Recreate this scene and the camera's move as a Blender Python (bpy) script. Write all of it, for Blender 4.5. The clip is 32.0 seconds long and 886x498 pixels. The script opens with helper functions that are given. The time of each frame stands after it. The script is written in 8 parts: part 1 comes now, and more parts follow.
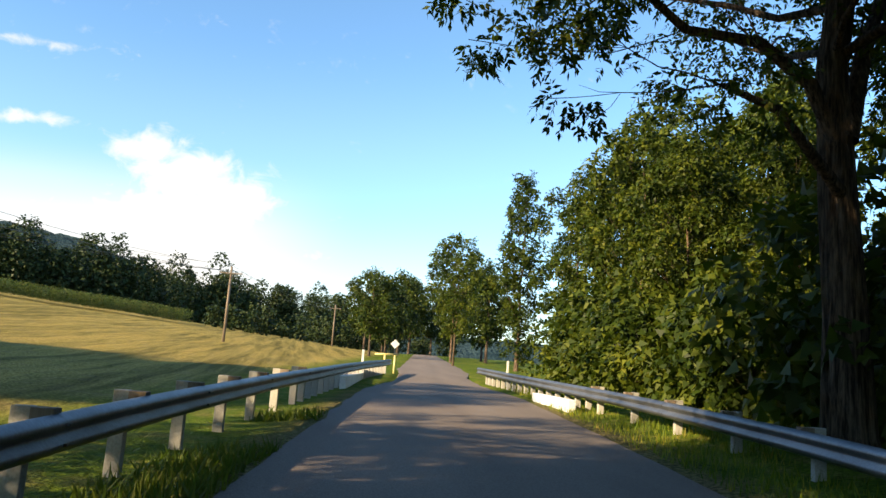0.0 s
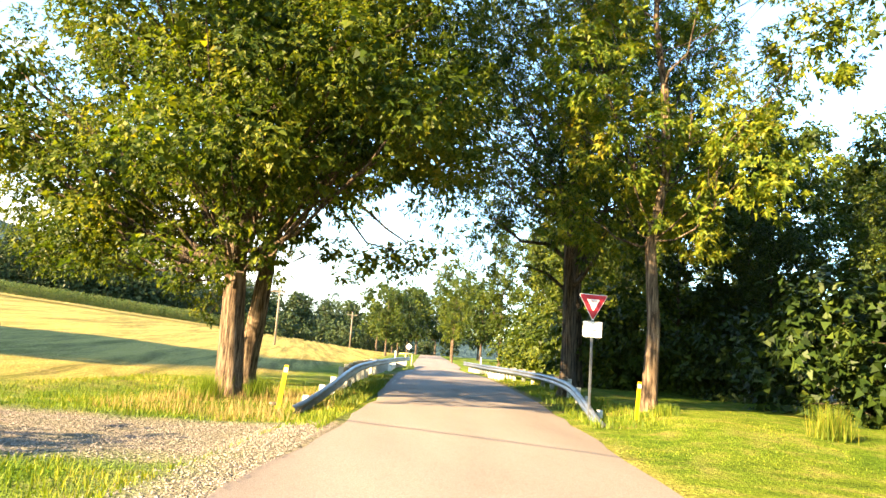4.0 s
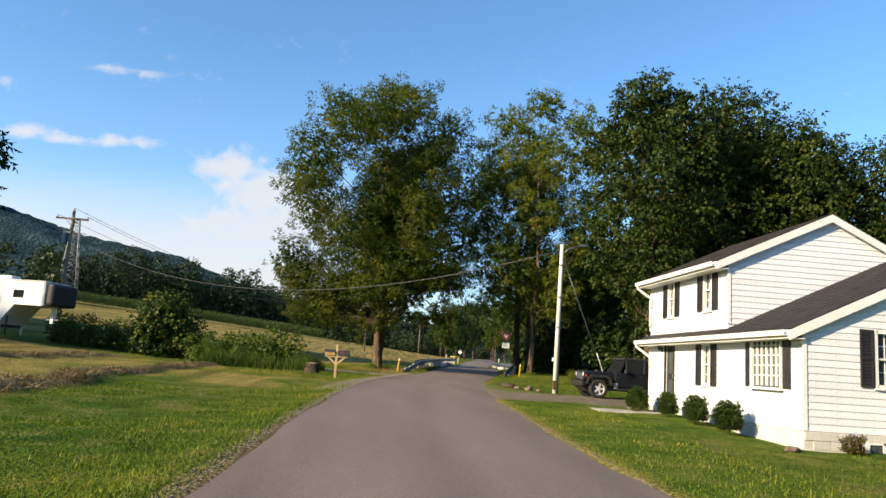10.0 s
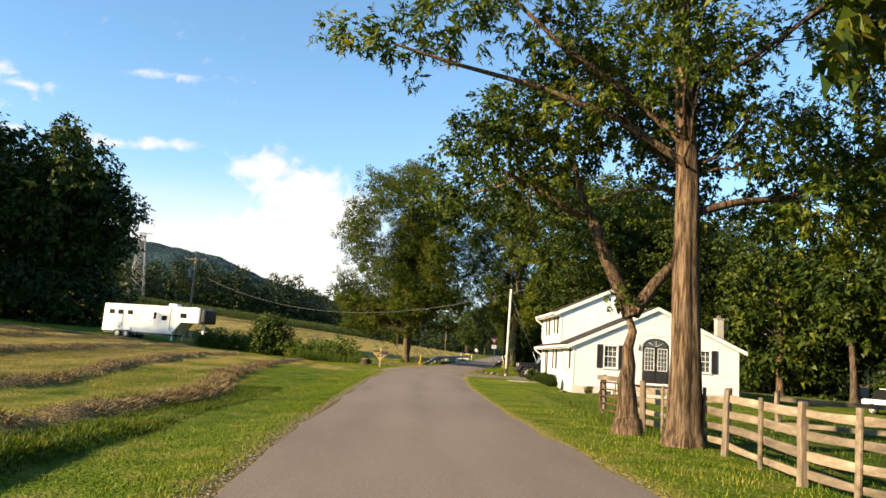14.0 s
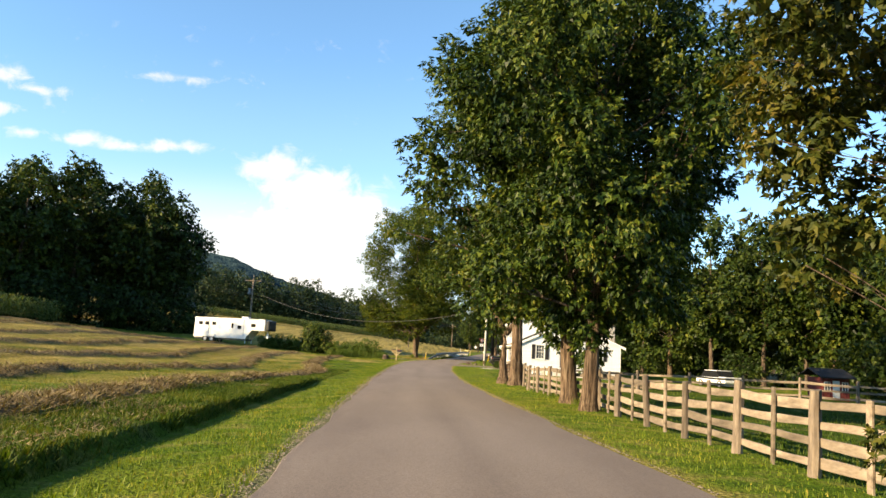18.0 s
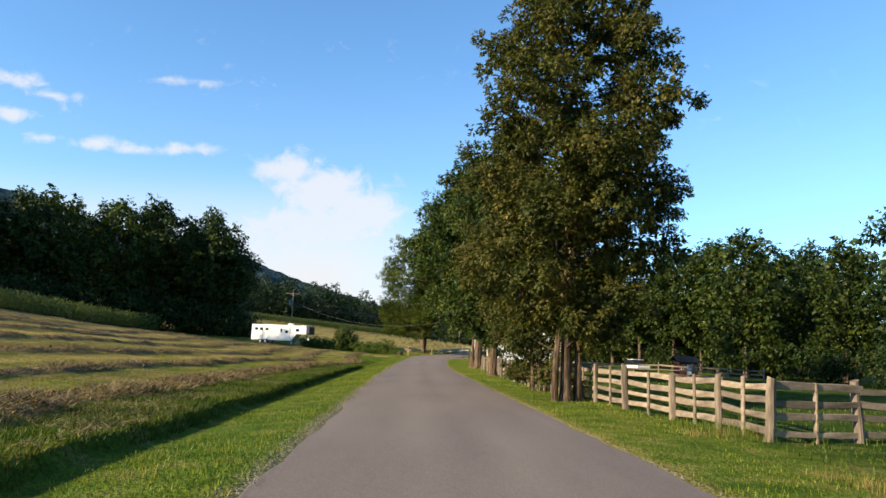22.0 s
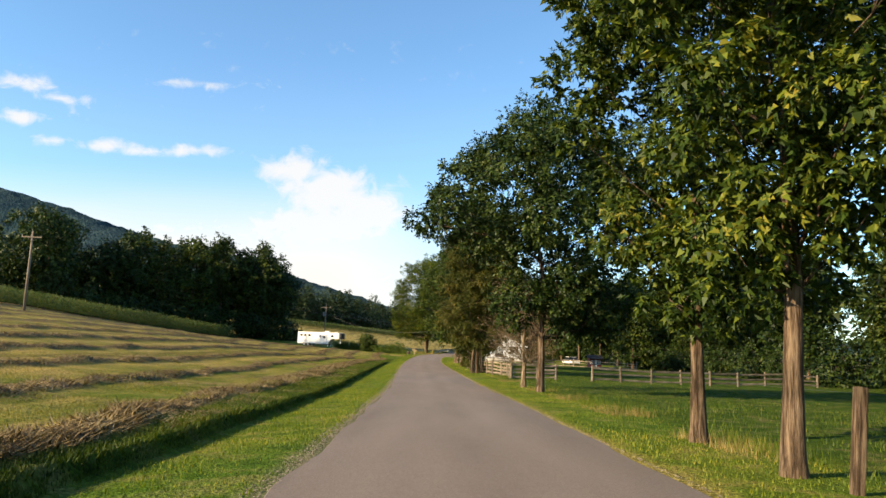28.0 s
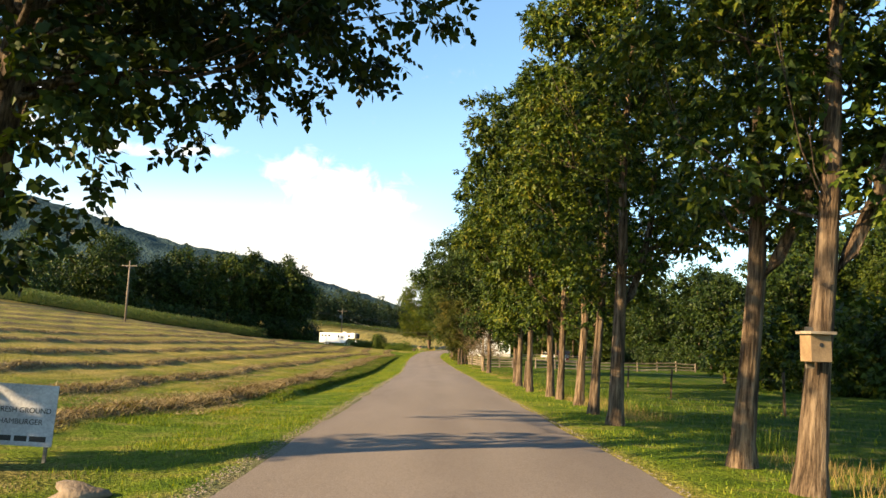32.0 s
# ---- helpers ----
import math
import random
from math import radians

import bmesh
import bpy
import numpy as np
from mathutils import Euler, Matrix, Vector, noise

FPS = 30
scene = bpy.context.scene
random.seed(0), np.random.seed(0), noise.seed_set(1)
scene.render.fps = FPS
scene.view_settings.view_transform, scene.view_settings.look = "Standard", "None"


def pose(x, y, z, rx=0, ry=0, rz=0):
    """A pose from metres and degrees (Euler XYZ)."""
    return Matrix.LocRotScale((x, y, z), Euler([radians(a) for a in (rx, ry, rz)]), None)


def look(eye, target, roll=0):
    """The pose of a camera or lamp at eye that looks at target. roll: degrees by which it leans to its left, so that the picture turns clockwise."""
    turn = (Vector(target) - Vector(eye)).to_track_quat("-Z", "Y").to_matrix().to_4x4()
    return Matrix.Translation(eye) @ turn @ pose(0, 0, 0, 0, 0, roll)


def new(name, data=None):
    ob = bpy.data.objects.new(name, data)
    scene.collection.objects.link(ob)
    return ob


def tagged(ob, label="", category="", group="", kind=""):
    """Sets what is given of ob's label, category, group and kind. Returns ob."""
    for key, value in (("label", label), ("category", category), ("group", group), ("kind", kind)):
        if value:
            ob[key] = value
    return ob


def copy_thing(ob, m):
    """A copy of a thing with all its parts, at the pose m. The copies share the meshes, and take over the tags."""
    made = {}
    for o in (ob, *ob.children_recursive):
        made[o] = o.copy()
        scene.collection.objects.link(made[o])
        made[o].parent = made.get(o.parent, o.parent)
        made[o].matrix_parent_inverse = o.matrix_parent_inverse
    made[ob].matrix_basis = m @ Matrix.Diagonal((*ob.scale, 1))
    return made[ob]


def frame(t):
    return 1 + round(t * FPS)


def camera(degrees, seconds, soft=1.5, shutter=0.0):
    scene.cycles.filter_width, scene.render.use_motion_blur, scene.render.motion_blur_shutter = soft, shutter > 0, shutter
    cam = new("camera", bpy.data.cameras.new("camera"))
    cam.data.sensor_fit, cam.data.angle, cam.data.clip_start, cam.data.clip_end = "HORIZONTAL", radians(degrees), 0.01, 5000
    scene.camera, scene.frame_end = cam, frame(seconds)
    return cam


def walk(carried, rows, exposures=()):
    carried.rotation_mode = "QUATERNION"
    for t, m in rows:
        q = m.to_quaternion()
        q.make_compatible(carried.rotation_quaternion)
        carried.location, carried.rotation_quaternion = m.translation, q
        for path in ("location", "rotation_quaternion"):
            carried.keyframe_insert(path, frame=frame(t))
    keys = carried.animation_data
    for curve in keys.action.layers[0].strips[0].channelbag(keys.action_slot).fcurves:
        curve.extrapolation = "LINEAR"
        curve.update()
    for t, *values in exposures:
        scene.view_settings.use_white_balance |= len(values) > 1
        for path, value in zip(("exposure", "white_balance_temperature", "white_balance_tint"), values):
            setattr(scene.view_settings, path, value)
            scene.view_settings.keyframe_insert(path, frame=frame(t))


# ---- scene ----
cam = camera(62.84, 32.0, soft=1.5)
# seconds, eye x y z, yaw to the left from +y, pitch up, roll
PATH = [
    (0.0, 3.636, -1.820, 2.495, -10.874, 8.992, 4.155),
    (0.5, 3.175, -4.533, 2.430, -10.791, 9.064, 4.256),
    (1.0, 2.705, -7.250, 2.366, -10.749, 9.114, 4.321),
    (1.5, 2.218, -9.977, 2.308, -10.774, 9.128, 4.322),
    (2.0, 1.705, -12.718, 2.256, -10.837, 9.108, 4.268),
    (2.5, 1.162, -15.477, 2.212, -10.891, 9.063, 4.182),
    (3.0, 0.610, -18.256, 2.175, -10.888, 9.023, 4.101),
    (3.5, 0.072, -21.059, 2.142, -10.783, 9.012, 4.054),
    (4.0, -0.428, -23.888, 2.111, -10.537, 9.026, 4.018),
    (4.5, -0.869, -26.743, 2.080, -10.146, 9.052, 3.961),
    (5.0, -1.252, -29.622, 2.046, -9.725, 9.079, 3.873),
    (5.5, -1.583, -32.519, 2.007, -9.368, 9.097, 3.755),
    (6.0, -1.867, -35.429, 1.960, -8.980, 9.118, 3.639),
    (6.5, -2.110, -38.348, 1.906, -8.464, 9.153, 3.554),
    (7.0, -2.314, -41.281, 1.845, -7.909, 9.197, 3.489),
    (7.5, -2.483, -44.230, 1.780, -7.420, 9.240, 3.437),
    (8.0, -2.620, -47.200, 1.713, -6.980, 9.261, 3.448),
    (8.5, -2.727, -50.195, 1.647, -6.547, 9.248, 3.559),
    (9.0, -2.808, -53.217, 1.586, -6.106, 9.213, 3.710),
    (9.5, -2.867, -56.269, 1.536, -5.658, 9.174, 3.832),
    (10.0, -2.908, -59.350, 1.500, -5.223, 9.131, 3.912),
    (10.5, -2.932, -62.461, 1.481, -4.815, 9.079, 3.952),
    (11.0, -2.942, -65.592, 1.476, -4.414, 9.003, 3.975),
    (11.5, -2.936, -68.729, 1.479, -4.002, 8.899, 3.996),
    (12.0, -2.915, -71.861, 1.484, -3.621, 8.810, 4.002),
    (12.5, -2.878, -74.978, 1.487, -3.314, 8.775, 3.978),
    (13.0, -2.832, -78.086, 1.487, -3.067, 8.760, 3.940),
    (13.5, -2.784, -81.195, 1.484, -2.859, 8.730, 3.908),
    (14.0, -2.740, -84.314, 1.478, -2.691, 8.712, 3.885),
    (14.5, -2.707, -87.450, 1.470, -2.567, 8.730, 3.867),
    (15.0, -2.684, -90.604, 1.461, -2.471, 8.749, 3.830),
    (15.5, -2.670, -93.775, 1.452, -2.383, 8.725, 3.754),
    (16.0, -2.664, -96.960, 1.444, -2.298, 8.660, 3.651),
    (16.5, -2.663, -100.160, 1.439, -2.214, 8.569, 3.541),
    (17.0, -2.657, -103.378, 1.437, -2.125, 8.484, 3.434),
    (17.5, -2.634, -106.619, 1.438, -2.027, 8.427, 3.336),
    (18.0, -2.583, -109.889, 1.441, -1.915, 8.387, 3.239),
    (18.5, -2.497, -113.192, 1.446, -1.789, 8.346, 3.143),
    (19.0, -2.381, -116.527, 1.452, -1.653, 8.304, 3.070),
    (19.5, -2.249, -119.893, 1.457, -1.514, 8.261, 3.035),
    (20.0, -2.111, -123.289, 1.461, -1.376, 8.214, 2.990),
    (20.5, -1.978, -126.711, 1.462, -1.245, 8.162, 2.885),
    (21.0, -1.854, -130.154, 1.465, -1.127, 8.110, 2.728),
    (21.5, -1.740, -133.613, 1.473, -1.026, 8.067, 2.556),
    (22.0, -1.640, -137.080, 1.491, -0.954, 8.041, 2.464),
    (22.5, -1.555, -140.550, 1.521, -0.912, 8.036, 2.516),
    (23.0, -1.478, -144.026, 1.560, -0.876, 8.042, 2.596),
    (23.5, -1.403, -147.509, 1.604, -0.823, 8.046, 2.582),
    (24.0, -1.321, -151.004, 1.649, -0.762, 8.040, 2.510),
    (24.5, -1.230, -154.512, 1.690, -0.711, 8.021, 2.439),
    (25.0, -1.142, -158.026, 1.731, -0.681, 7.991, 2.363),
    (25.5, -1.074, -161.539, 1.774, -0.677, 7.957, 2.271),
    (26.0, -1.042, -165.043, 1.822, -0.678, 7.924, 2.190),
    (26.5, -1.056, -168.534, 1.879, -0.668, 7.898, 2.150),
    (27.0, -1.093, -172.019, 1.941, -0.662, 7.880, 2.158),
    (27.5, -1.122, -175.507, 2.004, -0.672, 7.866, 2.206),
    (28.0, -1.114, -179.008, 2.065, -0.662, 7.847, 2.256),
    (28.5, -1.048, -182.529, 2.119, -0.598, 7.813, 2.265),
    (29.0, -0.936, -186.067, 2.170, -0.507, 7.758, 2.217),
    (29.5, -0.802, -189.615, 2.220, -0.424, 7.684, 2.113),
    (30.0, -0.666, -193.167, 2.271, -0.366, 7.623, 2.016),
    (30.5, -0.548, -196.717, 2.327, -0.335, 7.599, 1.975),
    (31.0, -0.446, -200.265, 2.385, -0.325, 7.586, 1.940),
    (31.5, -0.354, -203.811, 2.446, -0.324, 7.551, 1.853),
    (32.0, -0.268, -207.356, 2.508, -0.328, 7.500, 1.731),
]
EXPOSURES = [(0.0, 1.50, 7050, 10), (1.0, 1.65, 7600, 10), (2.0, 2.45, 8250, 10), (3.0, 3.28, 8450, 10), (4.0, 3.22, 8000, 10), (6.5, 1.98, 8000, 10), (8.0, 1.52, 7650, 10), (9.0, 1.25, 6800, 10), (10.0, 1.05, 6350, 10), (11.0, 1.00, 6200, 10), (12.0, 1.04, 6400, 10), (13.0, 1.22, 6850, 10), (14.0, 1.40, 7300, 10), (17.0, 1.64, 7400, 10), (18.0, 1.52, 7250, 10), (20.0, 1.50, 7350, 10), (22.0, 1.12, 6250, 10), (23.0, 1.04, 6400, 10), (25.0, 1.45, 7200, 10), (28.0, 1.28, 6950, 10), (29.0, 1.50, 7150, 10), (30.0, 1.52, 7200, 10), (31.0, 1.52, 7350, 10), (32.0, 1.70, 7900, 10)]
walk(cam, [(t, pose(x, y, z, 90 + pitch, 0, yaw) @ pose(0, 0, 0, 0, 0, roll)) for t, x, y, z, yaw, pitch, roll in PATH], EXPOSURES)

# ---- light: low warm evening sun from the open field side, clear sky ----
SUN_FROM = Vector((-0.84, -0.40, 0.37)).normalized()
sun_data = bpy.data.lights.new("sun", "SUN")
sun_data.energy, sun_data.angle, sun_data.color = 5.0, radians(0.6), (1.0, 0.80, 0.52)
sun = new("sun", sun_data)
sun.matrix_world = look(SUN_FROM * 100, (0, 0, 0))

world = bpy.data.worlds.new("world")
scene.world = world
world.use_nodes = True
wn = world.node_tree.nodes
sky = wn.new("ShaderNodeTexSky")
sky.sky_type, sky.sun_disc = "NISHITA", False
sky.sun_elevation, sky.sun_rotation = math.asin(SUN_FROM.z), math.atan2(SUN_FROM.x, SUN_FROM.y)
sky.air_density, sky.dust_density, sky.ozone_density = 1.0, 0.2, 5.0
tint = wn.new("ShaderNodeMix")
tint.data_type, tint.blend_type = "RGBA", "MULTIPLY"
tint.inputs["Factor"].default_value = 1.0
tint.inputs["B"].default_value = (0.94, 1.04, 1.0, 1)
world.node_tree.links.new(sky.outputs[0], tint.inputs["A"])
world.node_tree.links.new(tint.outputs["Result"], wn["Background"].inputs[0])
wn["Background"].inputs[1].default_value = 0.122

# ---- materials ----
def material(name, rough=0.7, metal=0.0, spec=0.4):
    m = bpy.data.materials.new(name)
    m.use_nodes = True
    b = m.node_tree.nodes["Principled BSDF"]
    b.inputs["Roughness"].default_value = rough
    b.inputs["Metallic"].default_value = metal
    b.inputs["Specular IOR Level"].default_value = spec
    return m, m.node_tree.nodes, m.node_tree.links, b


def ramp(nodes, stops):
    r = nodes.new("ShaderNodeValToRGB")
    e = r.color_ramp.elements
    while len(e) < len(stops):
        e.new(0.5)
    for k, (p, c) in zip(e, stops):
        k.position, k.color = p, (*c, 1)
    return r


def noise_tex(nodes, links, scale, detail=4.0, coord="Object", stretch=(1, 1, 1), rough=0.55):
    tc, mp, n = nodes.new("ShaderNodeTexCoord"), nodes.new("ShaderNodeMapping"), nodes.new("ShaderNodeTexNoise")
    mp.inputs["Scale"].default_value = stretch
    n.inputs["Scale"].default_value, n.inputs["Detail"].default_value, n.inputs["Roughness"].default_value = scale, detail, rough
    links.new(tc.outputs[coord], mp.inputs[0])
    links.new(mp.outputs[0], n.inputs["Vector"])
    return n


def mix(nodes, links, fac, a, b, blend="MIX"):
    n = nodes.new("ShaderNodeMix")
    n.data_type, n.blend_type = "RGBA", blend
    for sock, v in ((0, fac), (6, a), (7, b)):
        if hasattr(v, "is_linked"):
            links.new(v, n.inputs[sock])
        else:
            n.inputs[sock].default_value = v if sock == 0 else (*v, 1)
    return n.outputs[2]


def bump(nodes, links, b, height, strength=0.4, dist=0.02):
    n = nodes.new("ShaderNodeBump")
    n.inputs["Strength"].default_value, n.inputs["Distance"].default_value = strength, dist
    links.new(height, n.inputs["Height"])
    links.new(n.outputs[0], b.inputs["Normal"])


def noisy(name, dark, light, scale=6.0, rough=0.7, metal=0.0, fine=60.0, bumps=0.3, dist=0.01, coord="Object", stretch=(1, 1, 1), spec=0.4, vary=0.0):
    """A surface with stains at one scale and grain at another."""
    m, nodes, links, b = material(name, rough, metal, spec)
    n1 = noise_tex(nodes, links, scale, 5, coord, stretch)
    n2 = noise_tex(nodes, links, fine, 3, coord, stretch)
    r = ramp(nodes, [(0.3, dark), (0.7, light)])
    links.new(n1.outputs[0], r.inputs[0])
    r2 = ramp(nodes, [(0.25, (0.75,) * 3), (0.75, (1.15,) * 3)])
    links.new(n2.outputs[0], r2.inputs[0])
    col = mix(nodes, links, 1.0, r.outputs[0], r2.outputs[0], "MULTIPLY")
    if vary:
        oi = nodes.new("ShaderNodeObjectInfo")
        r3 = ramp(nodes, [(0.0, (1 - vary,) * 3), (1.0, (1 + vary,) * 3)])
        links.new(oi.outputs["Random"], r3.inputs[0])
        col = mix(nodes, links, 1.0, col, r3.outputs[0], "MULTIPLY")
    links.new(col, b.inputs["Base Color"])
    bump(nodes, links, b, n2.outputs[0], bumps, dist)
    return m


def foliage(name, stops, thin=0.35, rough=0.5, single=0.6):
    """Leaves: colour by leaf and by clump, some light shining through."""
    m, nodes, links, b = material(name, rough, 0, 0.14)
    geo = nodes.new("ShaderNodeNewGeometry")
    oi = nodes.new("ShaderNodeObjectInfo")
    n = noise_tex(nodes, links, 0.55, 4)
    a = nodes.new("ShaderNodeMath")
    a.operation = "MULTIPLY_ADD"
    a.inputs[1].default_value = single
    links.new(geo.outputs["Random Per Island"], a.inputs[0])
    a2 = nodes.new("ShaderNodeMath")
    a2.operation = "MULTIPLY_ADD"
    a2.inputs[1].default_value, a2.inputs[2].default_value = 1.3, -0.15 - 0.5 * single
    links.new(n.outputs[0], a2.inputs[0])
    links.new(a2.outputs[0], a.inputs[2])
    r = ramp(nodes, stops)
    links.new(a.outputs[0], r.inputs[0])
    r3 = ramp(nodes, [(0.0, (0.8, 0.82, 0.8)), (1.0, (1.2, 1.15, 1.1))])
    links.new(oi.outputs["Random"], r3.inputs[0])
    col = mix(nodes, links, 1.0, r.outputs[0], r3.outputs[0], "MULTIPLY")
    links.new(col, b.inputs["Base Color"])
    tr = nodes.new("ShaderNodeBsdfTranslucent")
    links.new(mix(nodes, links, 1.0, col, (1.5, 1.5, 0.7), "MULTIPLY"), tr.inputs[0])
    ms = nodes.new("ShaderNodeMixShader")
    ms.inputs[0].default_value = thin
    links.new(b.outputs[0], ms.inputs[1])
    links.new(tr.outputs[0], ms.inputs[2])
    links.new(ms.outputs[0], nodes["Material Output"].inputs[0])
    return m


LEAF = foliage("leaf_green", [(0.10, (0.0042, 0.0110, 0.0023)), (0.48, (0.024, 0.048, 0.0074)), (0.75, (0.076, 0.104, 0.0135)), (1.0, (0.145, 0.140, 0.022))], 0.16)
LEAF_OLD = foliage("leaf_late_summer", [(0.10, (0.0055, 0.0140, 0.0026)), (0.48, (0.027, 0.051, 0.0078)), (0.76, (0.090, 0.116, 0.0150)), (1.0, (0.180, 0.155, 0.0260))], 0.2)
LEAF_HICKORY = foliage("leaf_hickory", [(0.10, (0.0080, 0.0190, 0.0032)), (0.45, (0.038, 0.064, 0.0088)), (0.74, (0.112, 0.130, 0.0160)), (1.0, (0.225, 0.180, 0.0280))], 0.44, single=0.45)
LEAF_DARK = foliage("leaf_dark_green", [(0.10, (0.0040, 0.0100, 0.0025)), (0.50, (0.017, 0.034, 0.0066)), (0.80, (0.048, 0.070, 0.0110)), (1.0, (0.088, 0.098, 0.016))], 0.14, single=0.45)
LEAF_MIXED = foliage("leaf_green_and_brown", [(0.08, (0.014, 0.026, 0.0050)), (0.46, (0.052, 0.064, 0.0110)), (0.76, (0.125, 0.114, 0.0220)), (1.0, (0.215, 0.145, 0.042))], 0.26)
LEAF_WOODS = foliage("leaf_woodland", [(0.10, (0.0046, 0.0112, 0.0022)), (0.48, (0.021, 0.039, 0.0060)), (0.78, (0.074, 0.092, 0.0120)), (1.0, (0.150, 0.140, 0.021))], 0.18, single=0.35)
LEAF_WALNUT = foliage("leaf_walnut", [(0.10, (0.0080, 0.0190, 0.0034)), (0.45, (0.036, 0.064, 0.0085)), (0.75, (0.098, 0.124, 0.0150)), (1.0, (0.185, 0.160, 0.024))], 0.3)
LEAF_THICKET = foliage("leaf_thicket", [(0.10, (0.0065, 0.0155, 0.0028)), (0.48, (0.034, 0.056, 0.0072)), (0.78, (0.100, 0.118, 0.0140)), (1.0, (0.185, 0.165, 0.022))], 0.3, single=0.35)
LEAF_YELLOW = foliage("leaf_yellow_green", thin=0.38, stops=[(0.05, (0.024, 0.050, 0.007)), (0.42, (0.074, 0.112, 0.013)), (0.75, (0.170, 0.180, 0.020)), (1.0, (0.270, 0.200, 0.026))])
LEAF_BROWN = foliage("leaf_browning", [(0.0, (0.036, 0.048, 0.012)), (0.45, (0.068, 0.068, 0.018)), (0.8, (0.128, 0.080, 0.028))])
LEAF_FAR = foliage("leaf_far", [(0.10, (0.015, 0.029, 0.011)), (0.5, (0.029, 0.047, 0.016)), (0.8, (0.050, 0.063, 0.019)), (1.0, (0.072, 0.074, 0.022))], 0.12, single=0.2)
WEED = foliage("weed_green", [(0.0, (0.036, 0.068, 0.012)), (0.5, (0.068, 0.108, 0.018)), (0.9, (0.120, 0.136, 0.024))])
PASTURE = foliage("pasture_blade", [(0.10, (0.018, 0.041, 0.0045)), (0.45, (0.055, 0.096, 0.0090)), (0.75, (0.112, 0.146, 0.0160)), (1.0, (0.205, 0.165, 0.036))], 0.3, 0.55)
GRASS = foliage("grass_blade", [(0.10, (0.040, 0.078, 0.0080)), (0.45, (0.092, 0.138, 0.0120)), (0.75, (0.170, 0.186, 0.0210)), (1.0, (0.310, 0.235, 0.0600))], 0.32, 0.55)
LAWN = foliage("lawn_clover", [(0.10, (0.020, 0.050, 0.0050)), (0.45, (0.056, 0.108, 0.0085)), (0.75, (0.108, 0.152, 0.0130)), (1.0, (0.200, 0.190, 0.030))], 0.3, 0.55)
# pasture blades darkened: the shade on the road-facing bank is in the colour
BANK_GRASS_SHADED = foliage("shaded_bank_blade", [(0.10, (0.012, 0.027, 0.0030)), (0.45, (0.038, 0.065, 0.0062)), (0.75, (0.088, 0.106, 0.0120)), (1.0, (0.190, 0.145, 0.034))], 0.22, 0.55)
STUBBLE = foliage("stubble_blade", [(0.10, (0.090, 0.098, 0.016)), (0.45, (0.180, 0.172, 0.028)), (0.75, (0.290, 0.248, 0.056)), (1.0, (0.400, 0.320, 0.110))], 0.3, 0.6)
HAY_ROW = foliage("raked_hay", [(0.05, (0.056, 0.040, 0.020)), (0.4, (0.162, 0.117, 0.059)), (0.75, (0.285, 0.216, 0.114)), (1.0, (0.430, 0.345, 0.190))], 0.1, 0.8)
HAY = foliage("hay_strand", [(0.0, (0.136, 0.088, 0.036)), (0.5, (0.256, 0.176, 0.072)), (0.9, (0.384, 0.288, 0.120))], 0.2, 0.7)
CORN = foliage("corn_leaf", [(0.0, (0.040, 0.068, 0.016)), (0.5, (0.068, 0.100, 0.024)), (0.9, (0.136, 0.136, 0.048))], 0.3)


def bark_material(name, dark, light):
    """Furrowed bark: long upright ridges with dark cracks and pale patches."""
    m, nodes, links, b = material(name, 0.95, 0, 0.15)
    ridge = noise_tex(nodes, links, 5.0, 6, stretch=(3.2, 3.2, 0.28), rough=0.7)
    patch = noise_tex(nodes, links, 1.1, 3)
    r = ramp(nodes, [(0.40, tuple(c * 0.3 for c in dark)), (0.49, dark), (0.62, light)])
    links.new(ridge.outputs[0], r.inputs[0])
    r2 = ramp(nodes, [(0.3, (0.72, 0.72, 0.70)), (0.7, (1.2, 1.15, 1.1))])
    links.new(patch.outputs[0], r2.inputs[0])
    links.new(mix(nodes, links, 1.0, r.outputs[0], r2.outputs[0], "MULTIPLY"), b.inputs["Base Color"])
    bump(nodes, links, b, ridge.outputs[0], 1.0, 0.09)
    return m


BARK = bark_material("bark", (0.076, 0.056, 0.042), (0.160, 0.124, 0.092))
BARK_TWIG = bark_material("bark_twig", (0.170, 0.125, 0.085), (0.330, 0.262, 0.190))
BARK_PALE = bark_material("bark_pale", (0.108, 0.074, 0.050), (0.232, 0.172, 0.120))
WOOD_OLD = noisy("weathered_wood", (0.080, 0.060, 0.042), (0.300, 0.238, 0.172), 2.2, 0.88, fine=26, bumps=0.6, dist=0.01, stretch=(0.6, 3, 3), vary=0.35)
WOOD_POST = noisy("weathered_post", (0.078, 0.058, 0.042), (0.280, 0.222, 0.162), 2.4, 0.88, fine=26, bumps=0.6, dist=0.01, stretch=(3, 3, 0.5), vary=0.3)
WOOD_NEW = noisy("yellow_lumber", (0.336, 0.240, 0.104), (0.480, 0.360, 0.176), 3.0, 0.75, fine=50, bumps=0.3, dist=0.004, vary=0.1)
WOOD_POLE = noisy("pole_wood", (0.128, 0.096, 0.068), (0.240, 0.188, 0.140), 1.5, 0.85, fine=30, bumps=0.4, stretch=(3, 3, 0.3))
WHITE = noisy("white_paint", (0.70, 0.69, 0.66), (0.82, 0.81, 0.78), 1.2, 0.5, fine=30, bumps=0.05)
SIDING = noisy("white_vinyl", (0.65, 0.665, 0.685), (0.76, 0.775, 0.795), 0.8, 0.45, fine=40, bumps=0.08, dist=0.004, vary=0.05)
